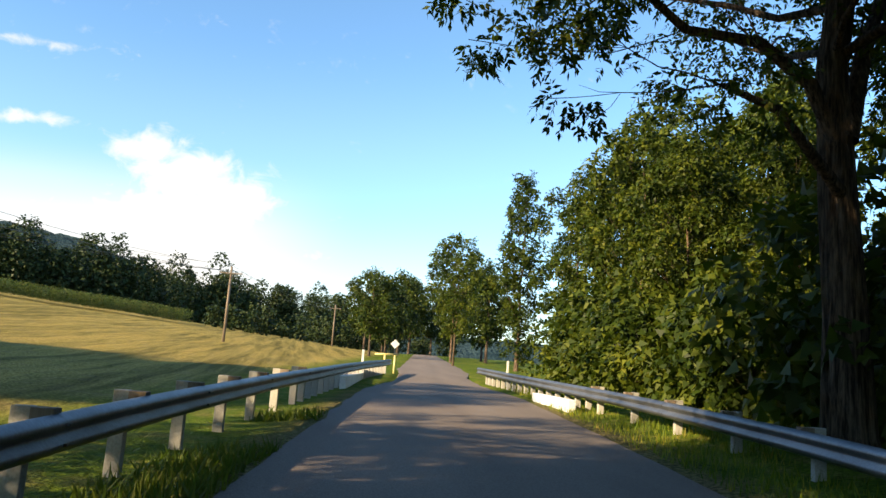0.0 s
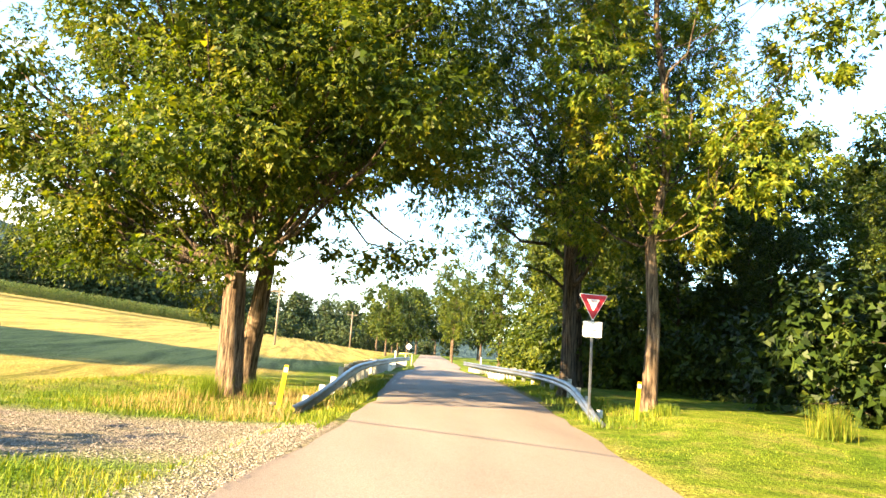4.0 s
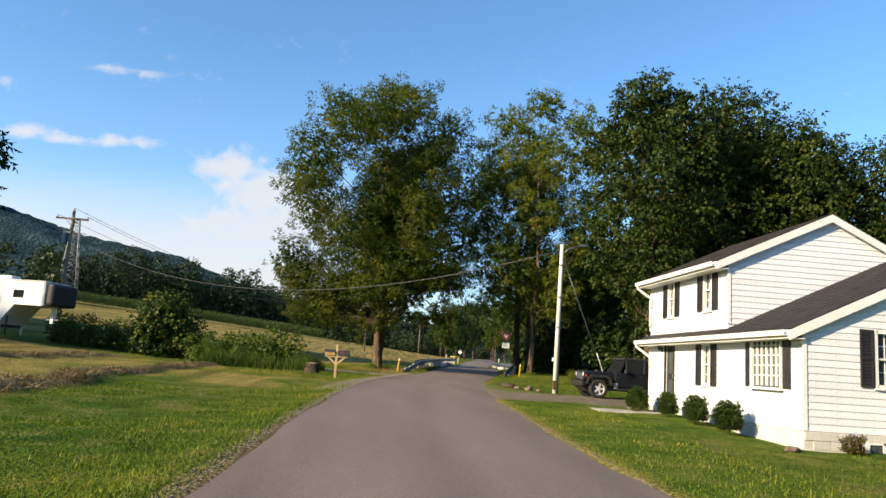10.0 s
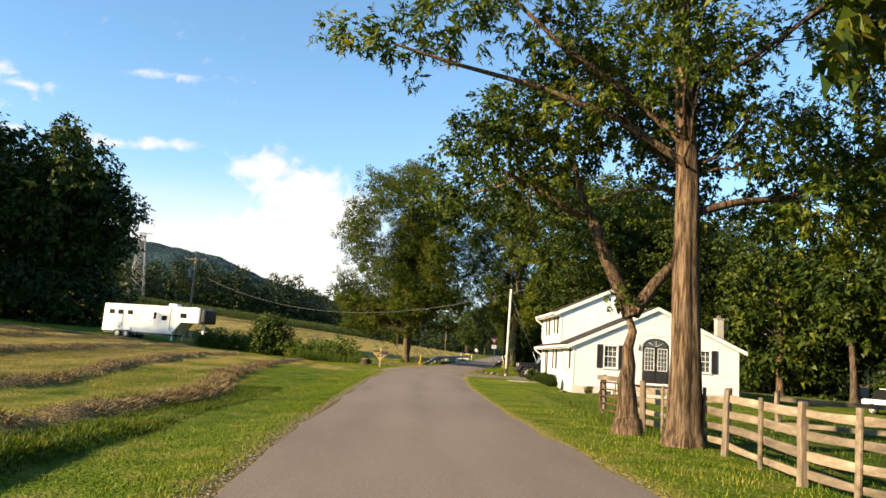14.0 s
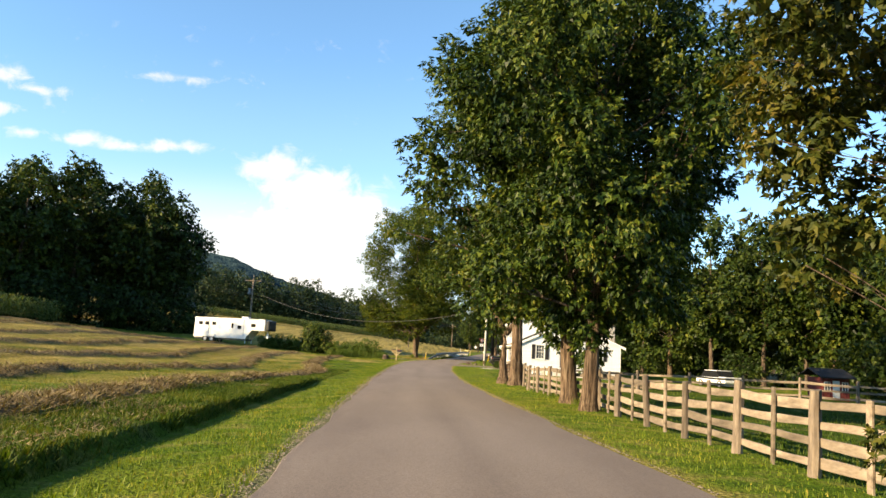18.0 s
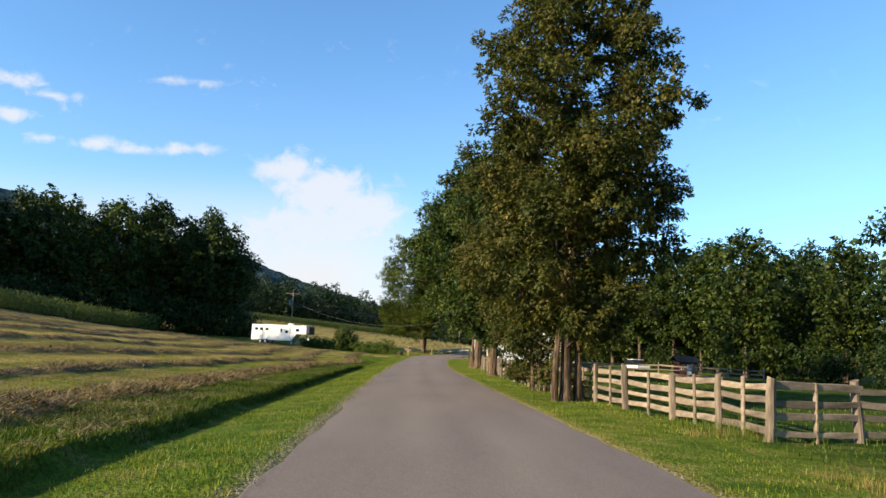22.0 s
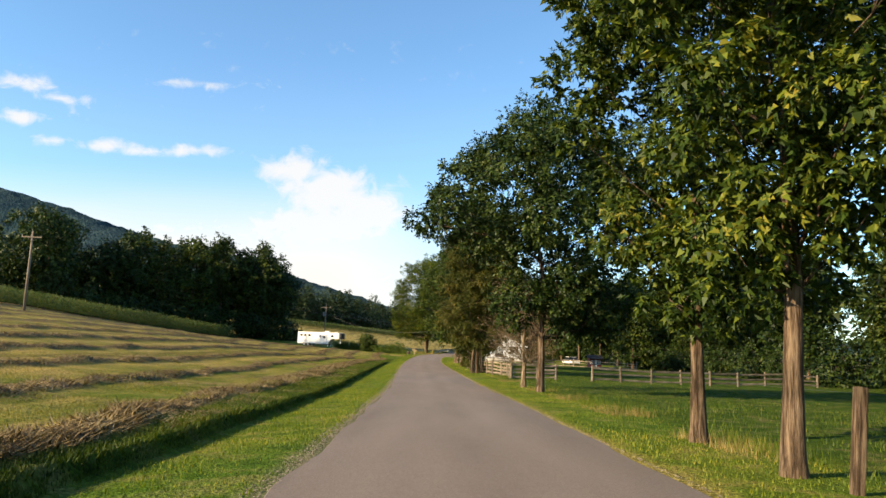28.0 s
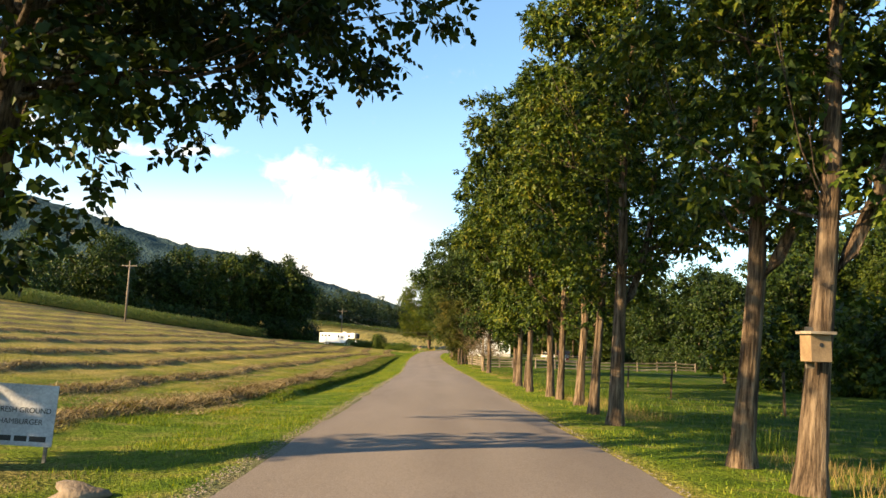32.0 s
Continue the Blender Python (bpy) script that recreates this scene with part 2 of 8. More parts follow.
SHUTTER = noisy("dark_shutter", (0.018, 0.016, 0.018), (0.035, 0.032, 0.034), 4, 0.5, fine=40, bumps=0.1)
SHINGLE = noisy("roof_shingle", (0.014, 0.013, 0.014), (0.042, 0.039, 0.039), 2.5, 0.9, fine=25, bumps=0.6, dist=0.01, vary=0.3)
CONCRETE = noisy("concrete", (0.288, 0.272, 0.240), (0.416, 0.400, 0.360), 1.6, 0.85, fine=35, bumps=0.35, vary=0.08)
BLOCK = noisy("painted_block", (0.50, 0.47, 0.42), (0.64, 0.61, 0.55), 1.6, 0.85, fine=35, bumps=0.35, vary=0.06)
GALV = noisy("galvanised_steel", (0.095, 0.104, 0.120), (0.190, 0.204, 0.230), 1.5, 0.45, 0.7, fine=30, bumps=0.1, stretch=(1, 1, 1))
STEEL_DARK = noisy("dark_steel", (0.05, 0.05, 0.052), (0.11, 0.11, 0.11), 4, 0.5, 0.6, fine=30, bumps=0.1)
LATTICE = noisy("tower_steel", (0.20, 0.20, 0.20), (0.32, 0.31, 0.30), 1, 0.6, 0.5, fine=10, bumps=0.05)
RUST = noisy("rusty_iron", (0.09, 0.04, 0.02), (0.20, 0.095, 0.05), 6, 0.85, 0.3, fine=50, bumps=0.3)
YELLOW = noisy("yellow_plastic", (0.60, 0.36, 0.01), (0.75, 0.46, 0.02), 3, 0.5, fine=30, bumps=0.05)
RED = noisy("sign_red", (0.42, 0.02, 0.03), (0.55, 0.035, 0.045), 3, 0.4, fine=30, bumps=0.02)
BLACK = noisy("black_ink", (0.012,) * 3, (0.03,) * 3, 5, 0.6, fine=30, bumps=0.02)
BARN_RED = noisy("barn_red", (0.12, 0.022, 0.018), (0.20, 0.038, 0.028), 2, 0.75, fine=30, bumps=0.2)
CARBODY = noisy("black_car_paint", (0.008, 0.009, 0.011), (0.014, 0.015, 0.018), 2, 0.18, fine=60, bumps=0.0, spec=0.6)
TRIM = noisy("black_plastic", (0.018,) * 3, (0.03,) * 3, 6, 0.6, fine=60, bumps=0.1)
RUBBER = noisy("tyre_rubber", (0.014,) * 3, (0.032, 0.03, 0.028), 6, 0.85, fine=40, bumps=0.3)
CHROME = noisy("bright_alloy", (0.58, 0.57, 0.56), (0.72, 0.71, 0.70), 4, 0.35, 0.35, fine=40, bumps=0.02)
ROCK = noisy("field_stone", (0.104, 0.076, 0.056), (0.240, 0.180, 0.128), 3, 0.9, fine=20, bumps=0.7, dist=0.03)
GRAVEL = noisy("gravel_stone", (0.128, 0.100, 0.078), (0.288, 0.236, 0.188), 9, 0.9, fine=60, bumps=0.5)
TERRACOTTA = noisy("terracotta", (0.10, 0.075, 0.06), (0.18, 0.12, 0.09), 6, 0.8, fine=40, bumps=0.2)
FLOWER = foliage("flower_red", [(0.0, (0.200, 0.024, 0.016)), (0.5, (0.320, 0.048, 0.024)), (0.9, (0.064, 0.096, 0.016))], 0.2)


def glass(name, tint=(0.05, 0.06, 0.07)):
    m, nodes, links, b = material(name, 0.06, 0, 0.6)
    n = noise_tex(nodes, links, 0.8, 2)
    r = ramp(nodes, [(0.3, tint), (0.7, tuple(c * 1.5 for c in tint))])
    links.new(n.outputs[0], r.inputs[0])
    links.new(r.outputs[0], b.inputs["Base Color"])
    return m


GLASS = glass("window_glass")
GLASS_CAR = glass("tinted_glass", (0.012, 0.013, 0.014))


def ground_material():
    """Grass, cut hay, bare soil and gravel by where they lie, with patches and fine grain."""
    m, nodes, links, b = material("ground_cover", 0.95, 0, 0.05)
    att = nodes.new("ShaderNodeAttribute")
    att.attribute_name = "cover"
    sep = nodes.new("ShaderNodeSeparateColor")
    links.new(att.outputs["Color"], sep.inputs[0])
    big, mid, fine = noise_tex(nodes, links, 0.16, 4), noise_tex(nodes, links, 1.3, 4), noise_tex(nodes, links, 14, 4)
    g1 = ramp(nodes, [(0.28, (0.0440, 0.0820, 0.0080)), (0.5, (0.0880, 0.1340, 0.0125)), (0.74, (0.1600, 0.1680, 0.0230))])
    links.new(mid.outputs[0], g1.inputs[0])
    g2 = ramp(nodes, [(0.32, (0.70, 0.86, 0.75)), (0.66, (1.3, 1.1, 1.15))])
    links.new(big.outputs[0], g2.inputs[0])
    green = mix(nodes, links, 1.0, g1.outputs[0], g2.outputs[0], "MULTIPLY")
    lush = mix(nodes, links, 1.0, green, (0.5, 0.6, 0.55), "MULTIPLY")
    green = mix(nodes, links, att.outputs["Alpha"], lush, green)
    s1 = ramp(nodes, [(0.25, (0.165, 0.134, 0.034)), (0.5, (0.300, 0.234, 0.066)), (0.75, (0.415, 0.315, 0.125))])
    links.new(fine.outputs[0], s1.inputs[0])
    lines = noise_tex(nodes, links, 0.8, 4, stretch=(1, 0.02, 1), rough=0.7)
    s2 = ramp(nodes, [(0.38, (0.46, 0.47, 0.42)), (0.5, (0.95, 0.94, 0.92)), (0.62, (1.25, 1.16, 1.08))])
    links.new(lines.outputs[0], s2.inputs[0])
    straw = mix(nodes, links, 1.0, s1.outputs[0], s2.outputs[0], "MULTIPLY")
    d1 = ramp(nodes, [(0.2, (0.112, 0.090, 0.070)), (0.6, (0.184, 0.152, 0.122)), (0.9, (0.264, 0.224, 0.182))])
    vor = nodes.new("ShaderNodeTexVoronoi")
    vor.inputs["Scale"].default_value = 55
    tc = nodes.new("ShaderNodeTexCoord")
    links.new(tc.outputs["Object"], vor.inputs["Vector"])
    links.new(vor.outputs["Color"], d1.inputs[0])
    # break the borders between covers up by noise
    def ragged(sock, amount):
        a = nodes.new("ShaderNodeMath")
        a.operation = "MULTIPLY_ADD"
        a.inputs[1].default_value, a.inputs[2].default_value = amount, -0.5 * amount
        links.new(mid.outputs[0], a.inputs[0])
        c = nodes.new("ShaderNodeMath")
        links.new(sock, c.inputs[0])
        links.new(a.outputs[0], c.inputs[1])
        k = nodes.new("ShaderNodeClamp")
        links.new(c.outputs[0], k.inputs[0])
        return k.outputs[0]
    col = mix(nodes, links, ragged(sep.outputs[0], 0.5), green, straw)
    soil = ramp(nodes, [(0.3, (0.060, 0.042, 0.023)), (0.7, (0.215, 0.158, 0.082))])
    links.new(fine.outputs[0], soil.inputs[0])
    col = mix(nodes, links, ragged(sep.outputs[2], 0.6), col, soil.outputs[0])
    col = mix(nodes, links, ragged(sep.outputs[1], 0.7), col, d1.outputs[0])
    f2 = ramp(nodes, [(0.32, (0.58,) * 3), (0.68, (1.34,) * 3)])
    links.new(fine.outputs[0], f2.inputs[0])
    links.new(mix(nodes, links, 1.0, col, f2.outputs[0], "MULTIPLY"), b.inputs["Base Color"])
    bump(nodes, links, b, fine.outputs[0], 1.0, 0.12)
    return m


def asphalt_material():
    """Worn chip-seal: paler wheel tracks, mottling, single stones, a few dark patches."""
    m, nodes, links, b = material("worn_asphalt", 0.9, 0, 0.25)
    att = nodes.new("ShaderNodeAttribute")
    att.attribute_name = "cover"
    sep = nodes.new("ShaderNodeSeparateColor")
    links.new(att.outputs["Color"], sep.inputs[0])
    big = noise_tex(nodes, links, 0.35, 4, stretch=(2.0, 0.35, 1))
    fine = noise_tex(nodes, links, 45, 3)
    r = ramp(nodes, [(0.3, (0.132, 0.106, 0.090)), (0.7, (0.180, 0.147, 0.124))])
    links.new(big.outputs[0], r.inputs[0])
    col = mix(nodes, links, sep.outputs[0], r.outputs[0], (0.216, 0.178, 0.150))
    vor = nodes.new("ShaderNodeTexVoronoi")
    vor.inputs["Scale"].default_value = 70
    tc = nodes.new("ShaderNodeTexCoord")
    links.new(tc.outputs["Object"], vor.inputs["Vector"])
    r2 = ramp(nodes, [(0.0, (0.7,) * 3), (1.0, (1.3,) * 3)])
    links.new(vor.outputs["Color"], r2.inputs[0])
    col = mix(nodes, links, 1.0, col, r2.outputs[0], "MULTIPLY")
    p = noise_tex(nodes, links, 1.1, 2)
    pr = ramp(nodes, [(0.77, (0, 0, 0)), (0.84, (1, 1, 1))])
    links.new(p.outputs[0], pr.inputs[0])
    col = mix(nodes, links, pr.outputs[0], col, (0.068, 0.054, 0.050))
    links.new(col, b.inputs["Base Color"])
    bump(nodes, links, b, fine.outputs[0], 0.5, 0.01)
    return m


GROUND, ASPHALT = ground_material(), asphalt_material()

# ---- mesh helpers ----
def mesh_np(name, verts, faces, mats, smooth=False, index=None):
    """A mesh from arrays of corners and of equal-sided faces."""
    verts, faces = np.asarray(verts, np.float32), np.asarray(faces, np.int32)
    me = bpy.data.meshes.new(name)
    k = faces.shape[1]
    me.vertices.add(len(verts))
    me.vertices.foreach_set("co", verts.ravel())
    me.loops.add(faces.size)
    me.loops.foreach_set("vertex_index", faces.ravel())
    me.polygons.add(len(faces))
    me.polygons.foreach_set("loop_start", np.arange(0, faces.size, k, dtype=np.int32))
    me.polygons.foreach_set("use_smooth", np.full(len(faces), smooth))
    for m in mats if isinstance(mats, (list, tuple)) else [mats]:
        me.materials.append(m)
    if index is not None:
        me.polygons.foreach_set("material_index", np.asarray(index, np.int32))
    me.update(calc_edges=True)
    return me


def part(name, data, mat=None, parent=None, label="", at=None):
    """Links a bmesh or mesh as one object under a thing."""
    if isinstance(data, bmesh.types.BMesh):
        me = bpy.data.meshes.new(name)
        data.to_mesh(me)
        data.free()
        data = me
    if mat is not None and not data.materials:
        data.materials.append(mat)
    ob = new(name, data)
    if parent is not None:
        ob.parent = parent
    if at is not None:
        ob.matrix_basis = at
    if label:
        ob["label"] = label
    return ob


def thing(name, label, category, at=None, group="", kind=""):
    ob = new(name)
    ob.empty_display_size = 0.2
    if at is not None:
        ob.matrix_basis = at
    return tagged(ob, label, category, group, kind)


def box(bm, x0, y0, z0, x1, y1, z1, bevel=0.0, turn=None):
    """Adds a box between two corners."""
    m = Matrix.LocRotScale(((x0 + x1) / 2, (y0 + y1) / 2, (z0 + z1) / 2), None, (abs(x1 - x0), abs(y1 - y0), abs(z1 - z0)))
    if turn is not None:
        m = turn @ m
    vs = bmesh.ops.create_cube(bm, size=1, matrix=m)["verts"]
    if bevel:
        es = list({e for v in vs for e in v.link_edges})
        bmesh.ops.bevel(bm, geom=es, offset=bevel, segments=2, affect="EDGES", profile=0.5)
    return bm


def boxes(*rows, bevel=0.0):
    bm = bmesh.new()
    for r in rows:
        box(bm, *r, bevel=bevel)
    return bm


def tube_arrays(path, radii, sides=8, wob=0.0, rng=None):
    """Corners and four-sided faces of a tapered tube along a path."""
    path, radii = np.asarray(path, float), np.asarray(radii, float)
    t = np.gradient(path, axis=0)
    t /= np.linalg.norm(t, axis=1, keepdims=True) + 1e-9
    ref = np.where(np.abs(t[:, 2:3]) > 0.9, [[1.0, 0, 0]], [[0, 0, 1.0]])
    a = np.cross(ref, t)
    a /= np.linalg.norm(a, axis=1, keepdims=True) + 1e-9
    b = np.cross(t, a)
    ang = np.linspace(0, 2 * np.pi, sides, endpoint=False)
    r = radii[:, None] * (1 + (wob * rng.standard_normal((1, sides)) if wob else 0)) * (1 + (wob * 0.5 * rng.standard_normal((len(path), sides)) if wob else 0))
    v = path[:, None] + r[..., None] * (np.cos(ang)[None, :, None] * a[:, None] + np.sin(ang)[None, :, None] * b[:, None])
    n = len(path)
    i, j = np.meshgrid(np.arange(n - 1), np.arange(sides), indexing="ij")
    k = (j + 1) % sides
    f = np.stack([i * sides + j, i * sides + k, (i + 1) * sides + k, (i + 1) * sides + j], -1).reshape(-1, 4)
    v = v.reshape(-1, 3)
    return v, f


class Heap:
    """Collects arrays of corners and faces into one mesh."""
    def __init__(self):
        self.v, self.f, self.n = [], [], 0

    def add(self, v, f):
        self.v.append(np.asarray(v, float))
        self.f.append(np.asarray(f, int) + self.n)
        self.n += len(v)
        return self

    def mesh(self, name, mat, smooth=True):
        return mesh_np(name, np.vstack(self.v), np.vstack(self.f), mat, smooth)


def rod(name, pts, radius, mat, parent=None, sides=8, label="", ends=True):
    """A round bar or wire along points, with closed ends."""
    bm = bmesh.new()
    v, f = tube_arrays(pts, radius if np.ndim(radius) else [radius] * len(pts), sides)
    vs = [bm.verts.new(p) for p in v]
    for q in f:
        bm.faces.new([vs[i] for i in q]).smooth = True
    if ends:
        bm.faces.new(vs[:sides][::-1])
        bm.faces.new(vs[-sides:])
    return part(name, bm, mat, parent, label)


# ---- the land: one sheet, described by its road ----
def table(rows, y, smooth=9):
    """A smoothed line through rows of (y, value)."""
    ys, vs = np.array(rows, float).T
    grid = np.arange(-700, 3001, 2.0)
    v = np.convolve(np.pad(np.interp(grid, ys, vs), smooth // 2, "edge"), np.ones(smooth) / smooth, "valid")
    return np.interp(y, grid, v)


ROAD_X = [(-700, 0), (-196, 0.0), (-183, -0.13), (-145, -0.4), (-118, -1.13), (-92, -1.75), (-65, -2.1), (-45, -1.8), (-30, -0.7), (-22.5, 0.1), (-6, 3.85), (8, 6.4), (20, 8.3), (35, 10.75), (54, 14.2), (130, 27.2), (3000, 520)]
ROAD_Z = [(-700, 9), (-207, 1.06), (-186, 0.72), (-172, 0.49), (-158, 0.28), (-144, 0.11), (-130, 0.02), (-72, 0.02), (-59, 0.06), (-47, 0.26), (-35, 0.5), (-24, 0.66), (-12.7, 0.81), (-1.8, 1.05), (150, 4.1), (400, 6), (3000, 10)]
RISE = [(-700, 0.12), (-200, 0.12), (-92, 0.138), (-50, 0.12), (-18, 0.05), (0, 0.065), (40, 0.072), (120, 0.088), (3000, 0.09)]
HAY_EDGE = [(-700, 4.0), (-206, 6.5), (-192, 5.2), (-180, 4.0), (-170, 4.0), (-150, 5.2), (-104, 5.7), (-90, 5.6), (-78, 4.8), (-66, 4.3), (-60, 4.3), (-52, 5.9), (-40, 7.5), (-29, 8.8), (0, 13), (3000, 60)]
HALF = 2.62


def road_x(y):
    return table(ROAD_X, y, 7)


def road_z(y):
    return table(ROAD_Z, y, 7)


def ease(v, a, b):
    t = np.clip((np.asarray(v, float) - a) / (b - a), 0, 1)
    return t * t * (3 - 2 * t)


def land(x, y):
    """The height of the ground."""
    x, y = np.asarray(x, float), np.asarray(y, float)
    u = x - road_x(y)
    left, right = np.maximum(-u - HALF, 0), np.maximum(u - HALF, 0)
    z = road_z(y) - 0.035
    along = ease(y, -66, -78)
    z = z - 0.10 * ease(left, 0.3, 1.4) + 0.03 * ease(right, 0.0, 0.5)
    z = z + along * ease(y, -188, -176) * (0.25 * ease(left, 2.5, 2.8) - 0.09 * ease(left, 1.5, 2.4))
    z = z - 0.15 * ease(right, 2.5, 7.0) * ease(y, -36, -42) * ease(y, -64, -54)
    far = np.maximum(left - 6, 0)
    far = far - 6 * (1 - np.exp(-far / 6))
    z = z + table(RISE, y, 15) * np.minimum(far, 150 + 0.3 * far)
    z = z + 0.30 * ease(right, 0.8, 3.0) * ease(y, -14, -6) * ease(y, 40, 25)
    z = z + 0.05 * np.sin(x * 0.31 + y * 0.17) * ease(np.abs(u), 3, 12) + 0.03 * np.sin(x * 0.9 - y * 0.7) * ease(np.abs(u), 3, 6)
    return z


def gz(x, y):
    return float(land(x, y))


def value_noise(x, y, seed=0):
    """Smooth noise from 0 to 1 at unit scale."""
    xi, yi = np.floor(x).astype(int), np.floor(y).astype(int)
    fx, fy = x - xi, y - yi
    fx, fy = fx * fx * (3 - 2 * fx), fy * fy * (3 - 2 * fy)

    def h(a, b):
        n = np.sin(a * 127.1 + b * 311.7 + seed * 74.7) * 43758.5453
        return n - np.floor(n)
    return (h(xi, yi) * (1 - fx) + h(xi + 1, yi) * fx) * (1 - fy) + (h(xi, yi + 1) * (1 - fx) + h(xi + 1, yi + 1) * fx) * fy


def first_row(y):
    """Distance of the first row of hay from the lane's left edge."""
    return table(HAY_EDGE, y, 5) + 0.12 * np.sin(y * 0.35)


def windrow(left, y):
    """How much raked hay lies at a distance from the road's left edge: 0 to 1."""
    d = left - first_row(y) + 0.45 * (value_noise(y * 0.35, left * 0.2, 3) - 0.5)
    row = np.exp(-((np.mod(d + 2.45, 4.9) - 2.45) / (0.42 + 0.26 * value_noise(y * 0.5, left * 0.2, 7) + 0.34 * (d < 2.3) * ease(y, -80, -92) * ease(y, -150, -135))) ** 4)
    return row * np.clip(0.15 + 0.9 * value_noise(y * 0.55, left * 0.15, 5) + 0.9 * value_noise(y * 1.9, left * 2.6, 6) - 0.15, 0.22, 1.25) * hayfield(left, y)


def hayfield(left, y):
    return ease(left - first_row(y), -1.3, -0.7) * ease(y, -15, -19)


def build_ground():
    us = np.concatenate([[-2500, -1500], np.arange(-900, -130, 40), np.arange(-130, -60, 4), np.arange(-60, -32, 0.6), np.arange(-32, -16, 0.3), np.arange(-16, -5, 0.2), np.arange(-5, 12, 0.4), np.arange(12, 60, 2), np.arange(60, 400, 20), [500, 900, 1500, 2500]])
    ys = np.concatenate([[-700, -500], np.arange(-400, -232, 20), np.arange(-226, -36, 0.42), np.arange(-36, 32, 0.85), np.arange(32, 150, 3), np.arange(150, 900, 40), [1200, 2000, 3000]])
    U, Y = np.meshgrid(us, ys)
    X = U + road_x(Y)
    left, right = np.maximum(-U - HALF, 0), np.maximum(U - HALF, 0)
    hay = windrow(left, Y)
    Z = land(X, Y) + 0.18 * hay + 0.06 * (value_noise(X * 2.2, Y * 2.2, 1) - 0.5) * ease(np.abs(U), 4.0, 6.0)
    Z -= 0.015 * (np.abs(U) < HALF + 0.1) + 0.2 * (np.abs(U) < HALF - 0.8)
    v = np.stack([X, Y, Z], -1).reshape(-1, 3)
    ny, nu = U.shape
    i, j = np.meshgrid(np.arange(ny - 1), np.arange(nu - 1), indexing="ij")
    q = i * nu + j
    f = np.stack([q, q + 1, q + nu + 1, q + nu], -1).reshape(-1, 4)
    me = mesh_np("ground", v, f, GROUND, True)
    n1 = value_noise(X * 0.5, Y * 0.5, 9)
    straw = hayfield(left, Y) * (0.28 + 0.60 * ease(left, 8, 15) + 0.8 * (n1 - 0.5) + 0.35 * (value_noise(X * 1.7, Y * 0.4, 13) - 0.5))
    straw = np.maximum(straw, 0.95 * ease(left, 3.5, 7) * ease(Y, 4, 12) * ease(Y, 400, 300))
    straw = np.maximum(straw, 0.85 * ease(Y, -8, 2) * ease(left, 5, 10))
    straw = np.maximum(straw, 0.8 * np.exp(-((right - 0.05) / 0.22) ** 2) * ease(Y, 0, -20) * (U > 0))
    straw = np.maximum(straw, 0.8 * ease(left, 0.8, 4) * ease(left, 30, 18) * ease(Y, -42, -32) * ease(Y, -15, -20) * ease(n1, 0.15, 0.55))
    gravel = 0.6 * np.exp(-((left - 0.02) / 0.20) ** 2) * ease(Y, -4, -14) * (1 - 0.75 * ease(Y, -36, -40) * ease(Y, -84, -74)) * (U < 0)
    gravel = np.maximum(gravel, ease(Y, -14.8, -13.2) * ease(Y, -8.4, -9.6) * ease(left, 16, 9) * 0.9 * (U < 0))
    gravel = np.maximum(gravel, 0.9 * np.exp(-(left / 1.2) ** 2) * ease(Y, -36, -28) * ease(Y, -9.5, -11.5) * (U < 0))
    gravel = np.maximum(gravel, 0.9 * ease(Y, -34.2, -33.2) * ease(Y, -26.9, -28.2) * ease(right, 30, 12) * (U > 0))
    gravel = np.maximum(gravel, 0.8 * np.exp(-(right / 0.9) ** 2) * ease(Y, -30, -27) * ease(Y, -20, -23) * (U > 0))
    dirt = 0.8 * np.exp(-(right / 0.9) ** 2) * ease(Y, -4, 2) * ease(Y, 26, 18) * (U > 0) + 0.8 * np.exp(-(left / 0.8) ** 2) * ease(Y, -2, 4) * ease(Y, 26, 18) * (U < 0)
    dirt = dirt + 0.9 * ease(right, 16, 24) * ease(Y, -30, -24) + 0.3 * ease(right, 46, 52) * (U > 0) + 0.9 * ease(right, 4, 7) * ease(Y, 6, 12) * ease(Y, 48, 40)
    dirt = dirt + 0.9 * np.exp(-((left - 0.05) / 0.26) ** 2) * ease(Y, -34, -38) * ease(Y, -86, -76) * (U < 0)
    dirt = dirt + 0.95 * ease(hay, 0.06, 0.35)
    dirt = np.maximum(dirt, 0.75 * np.exp(-(((X - 3.3) / 1.1) ** 2 + ((Y + 55) / 0.7) ** 2)) * (0.5 + n1))
    dirt = np.maximum(dirt, 0.7 * np.exp(-(((X + 5.8) / 1.5) ** 2 + ((Y + 198.6) / 1.0) ** 2)))
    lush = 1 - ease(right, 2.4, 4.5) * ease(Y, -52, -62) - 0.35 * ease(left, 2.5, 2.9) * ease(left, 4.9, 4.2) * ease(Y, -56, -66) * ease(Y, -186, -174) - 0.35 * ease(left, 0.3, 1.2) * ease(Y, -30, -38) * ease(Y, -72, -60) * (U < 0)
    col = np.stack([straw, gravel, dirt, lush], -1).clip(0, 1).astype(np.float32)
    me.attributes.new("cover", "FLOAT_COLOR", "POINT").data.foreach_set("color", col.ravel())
    return tagged(part("ground", me), "rolling ground with mown grass verges and a raked hay field", "ground", kind="structure")


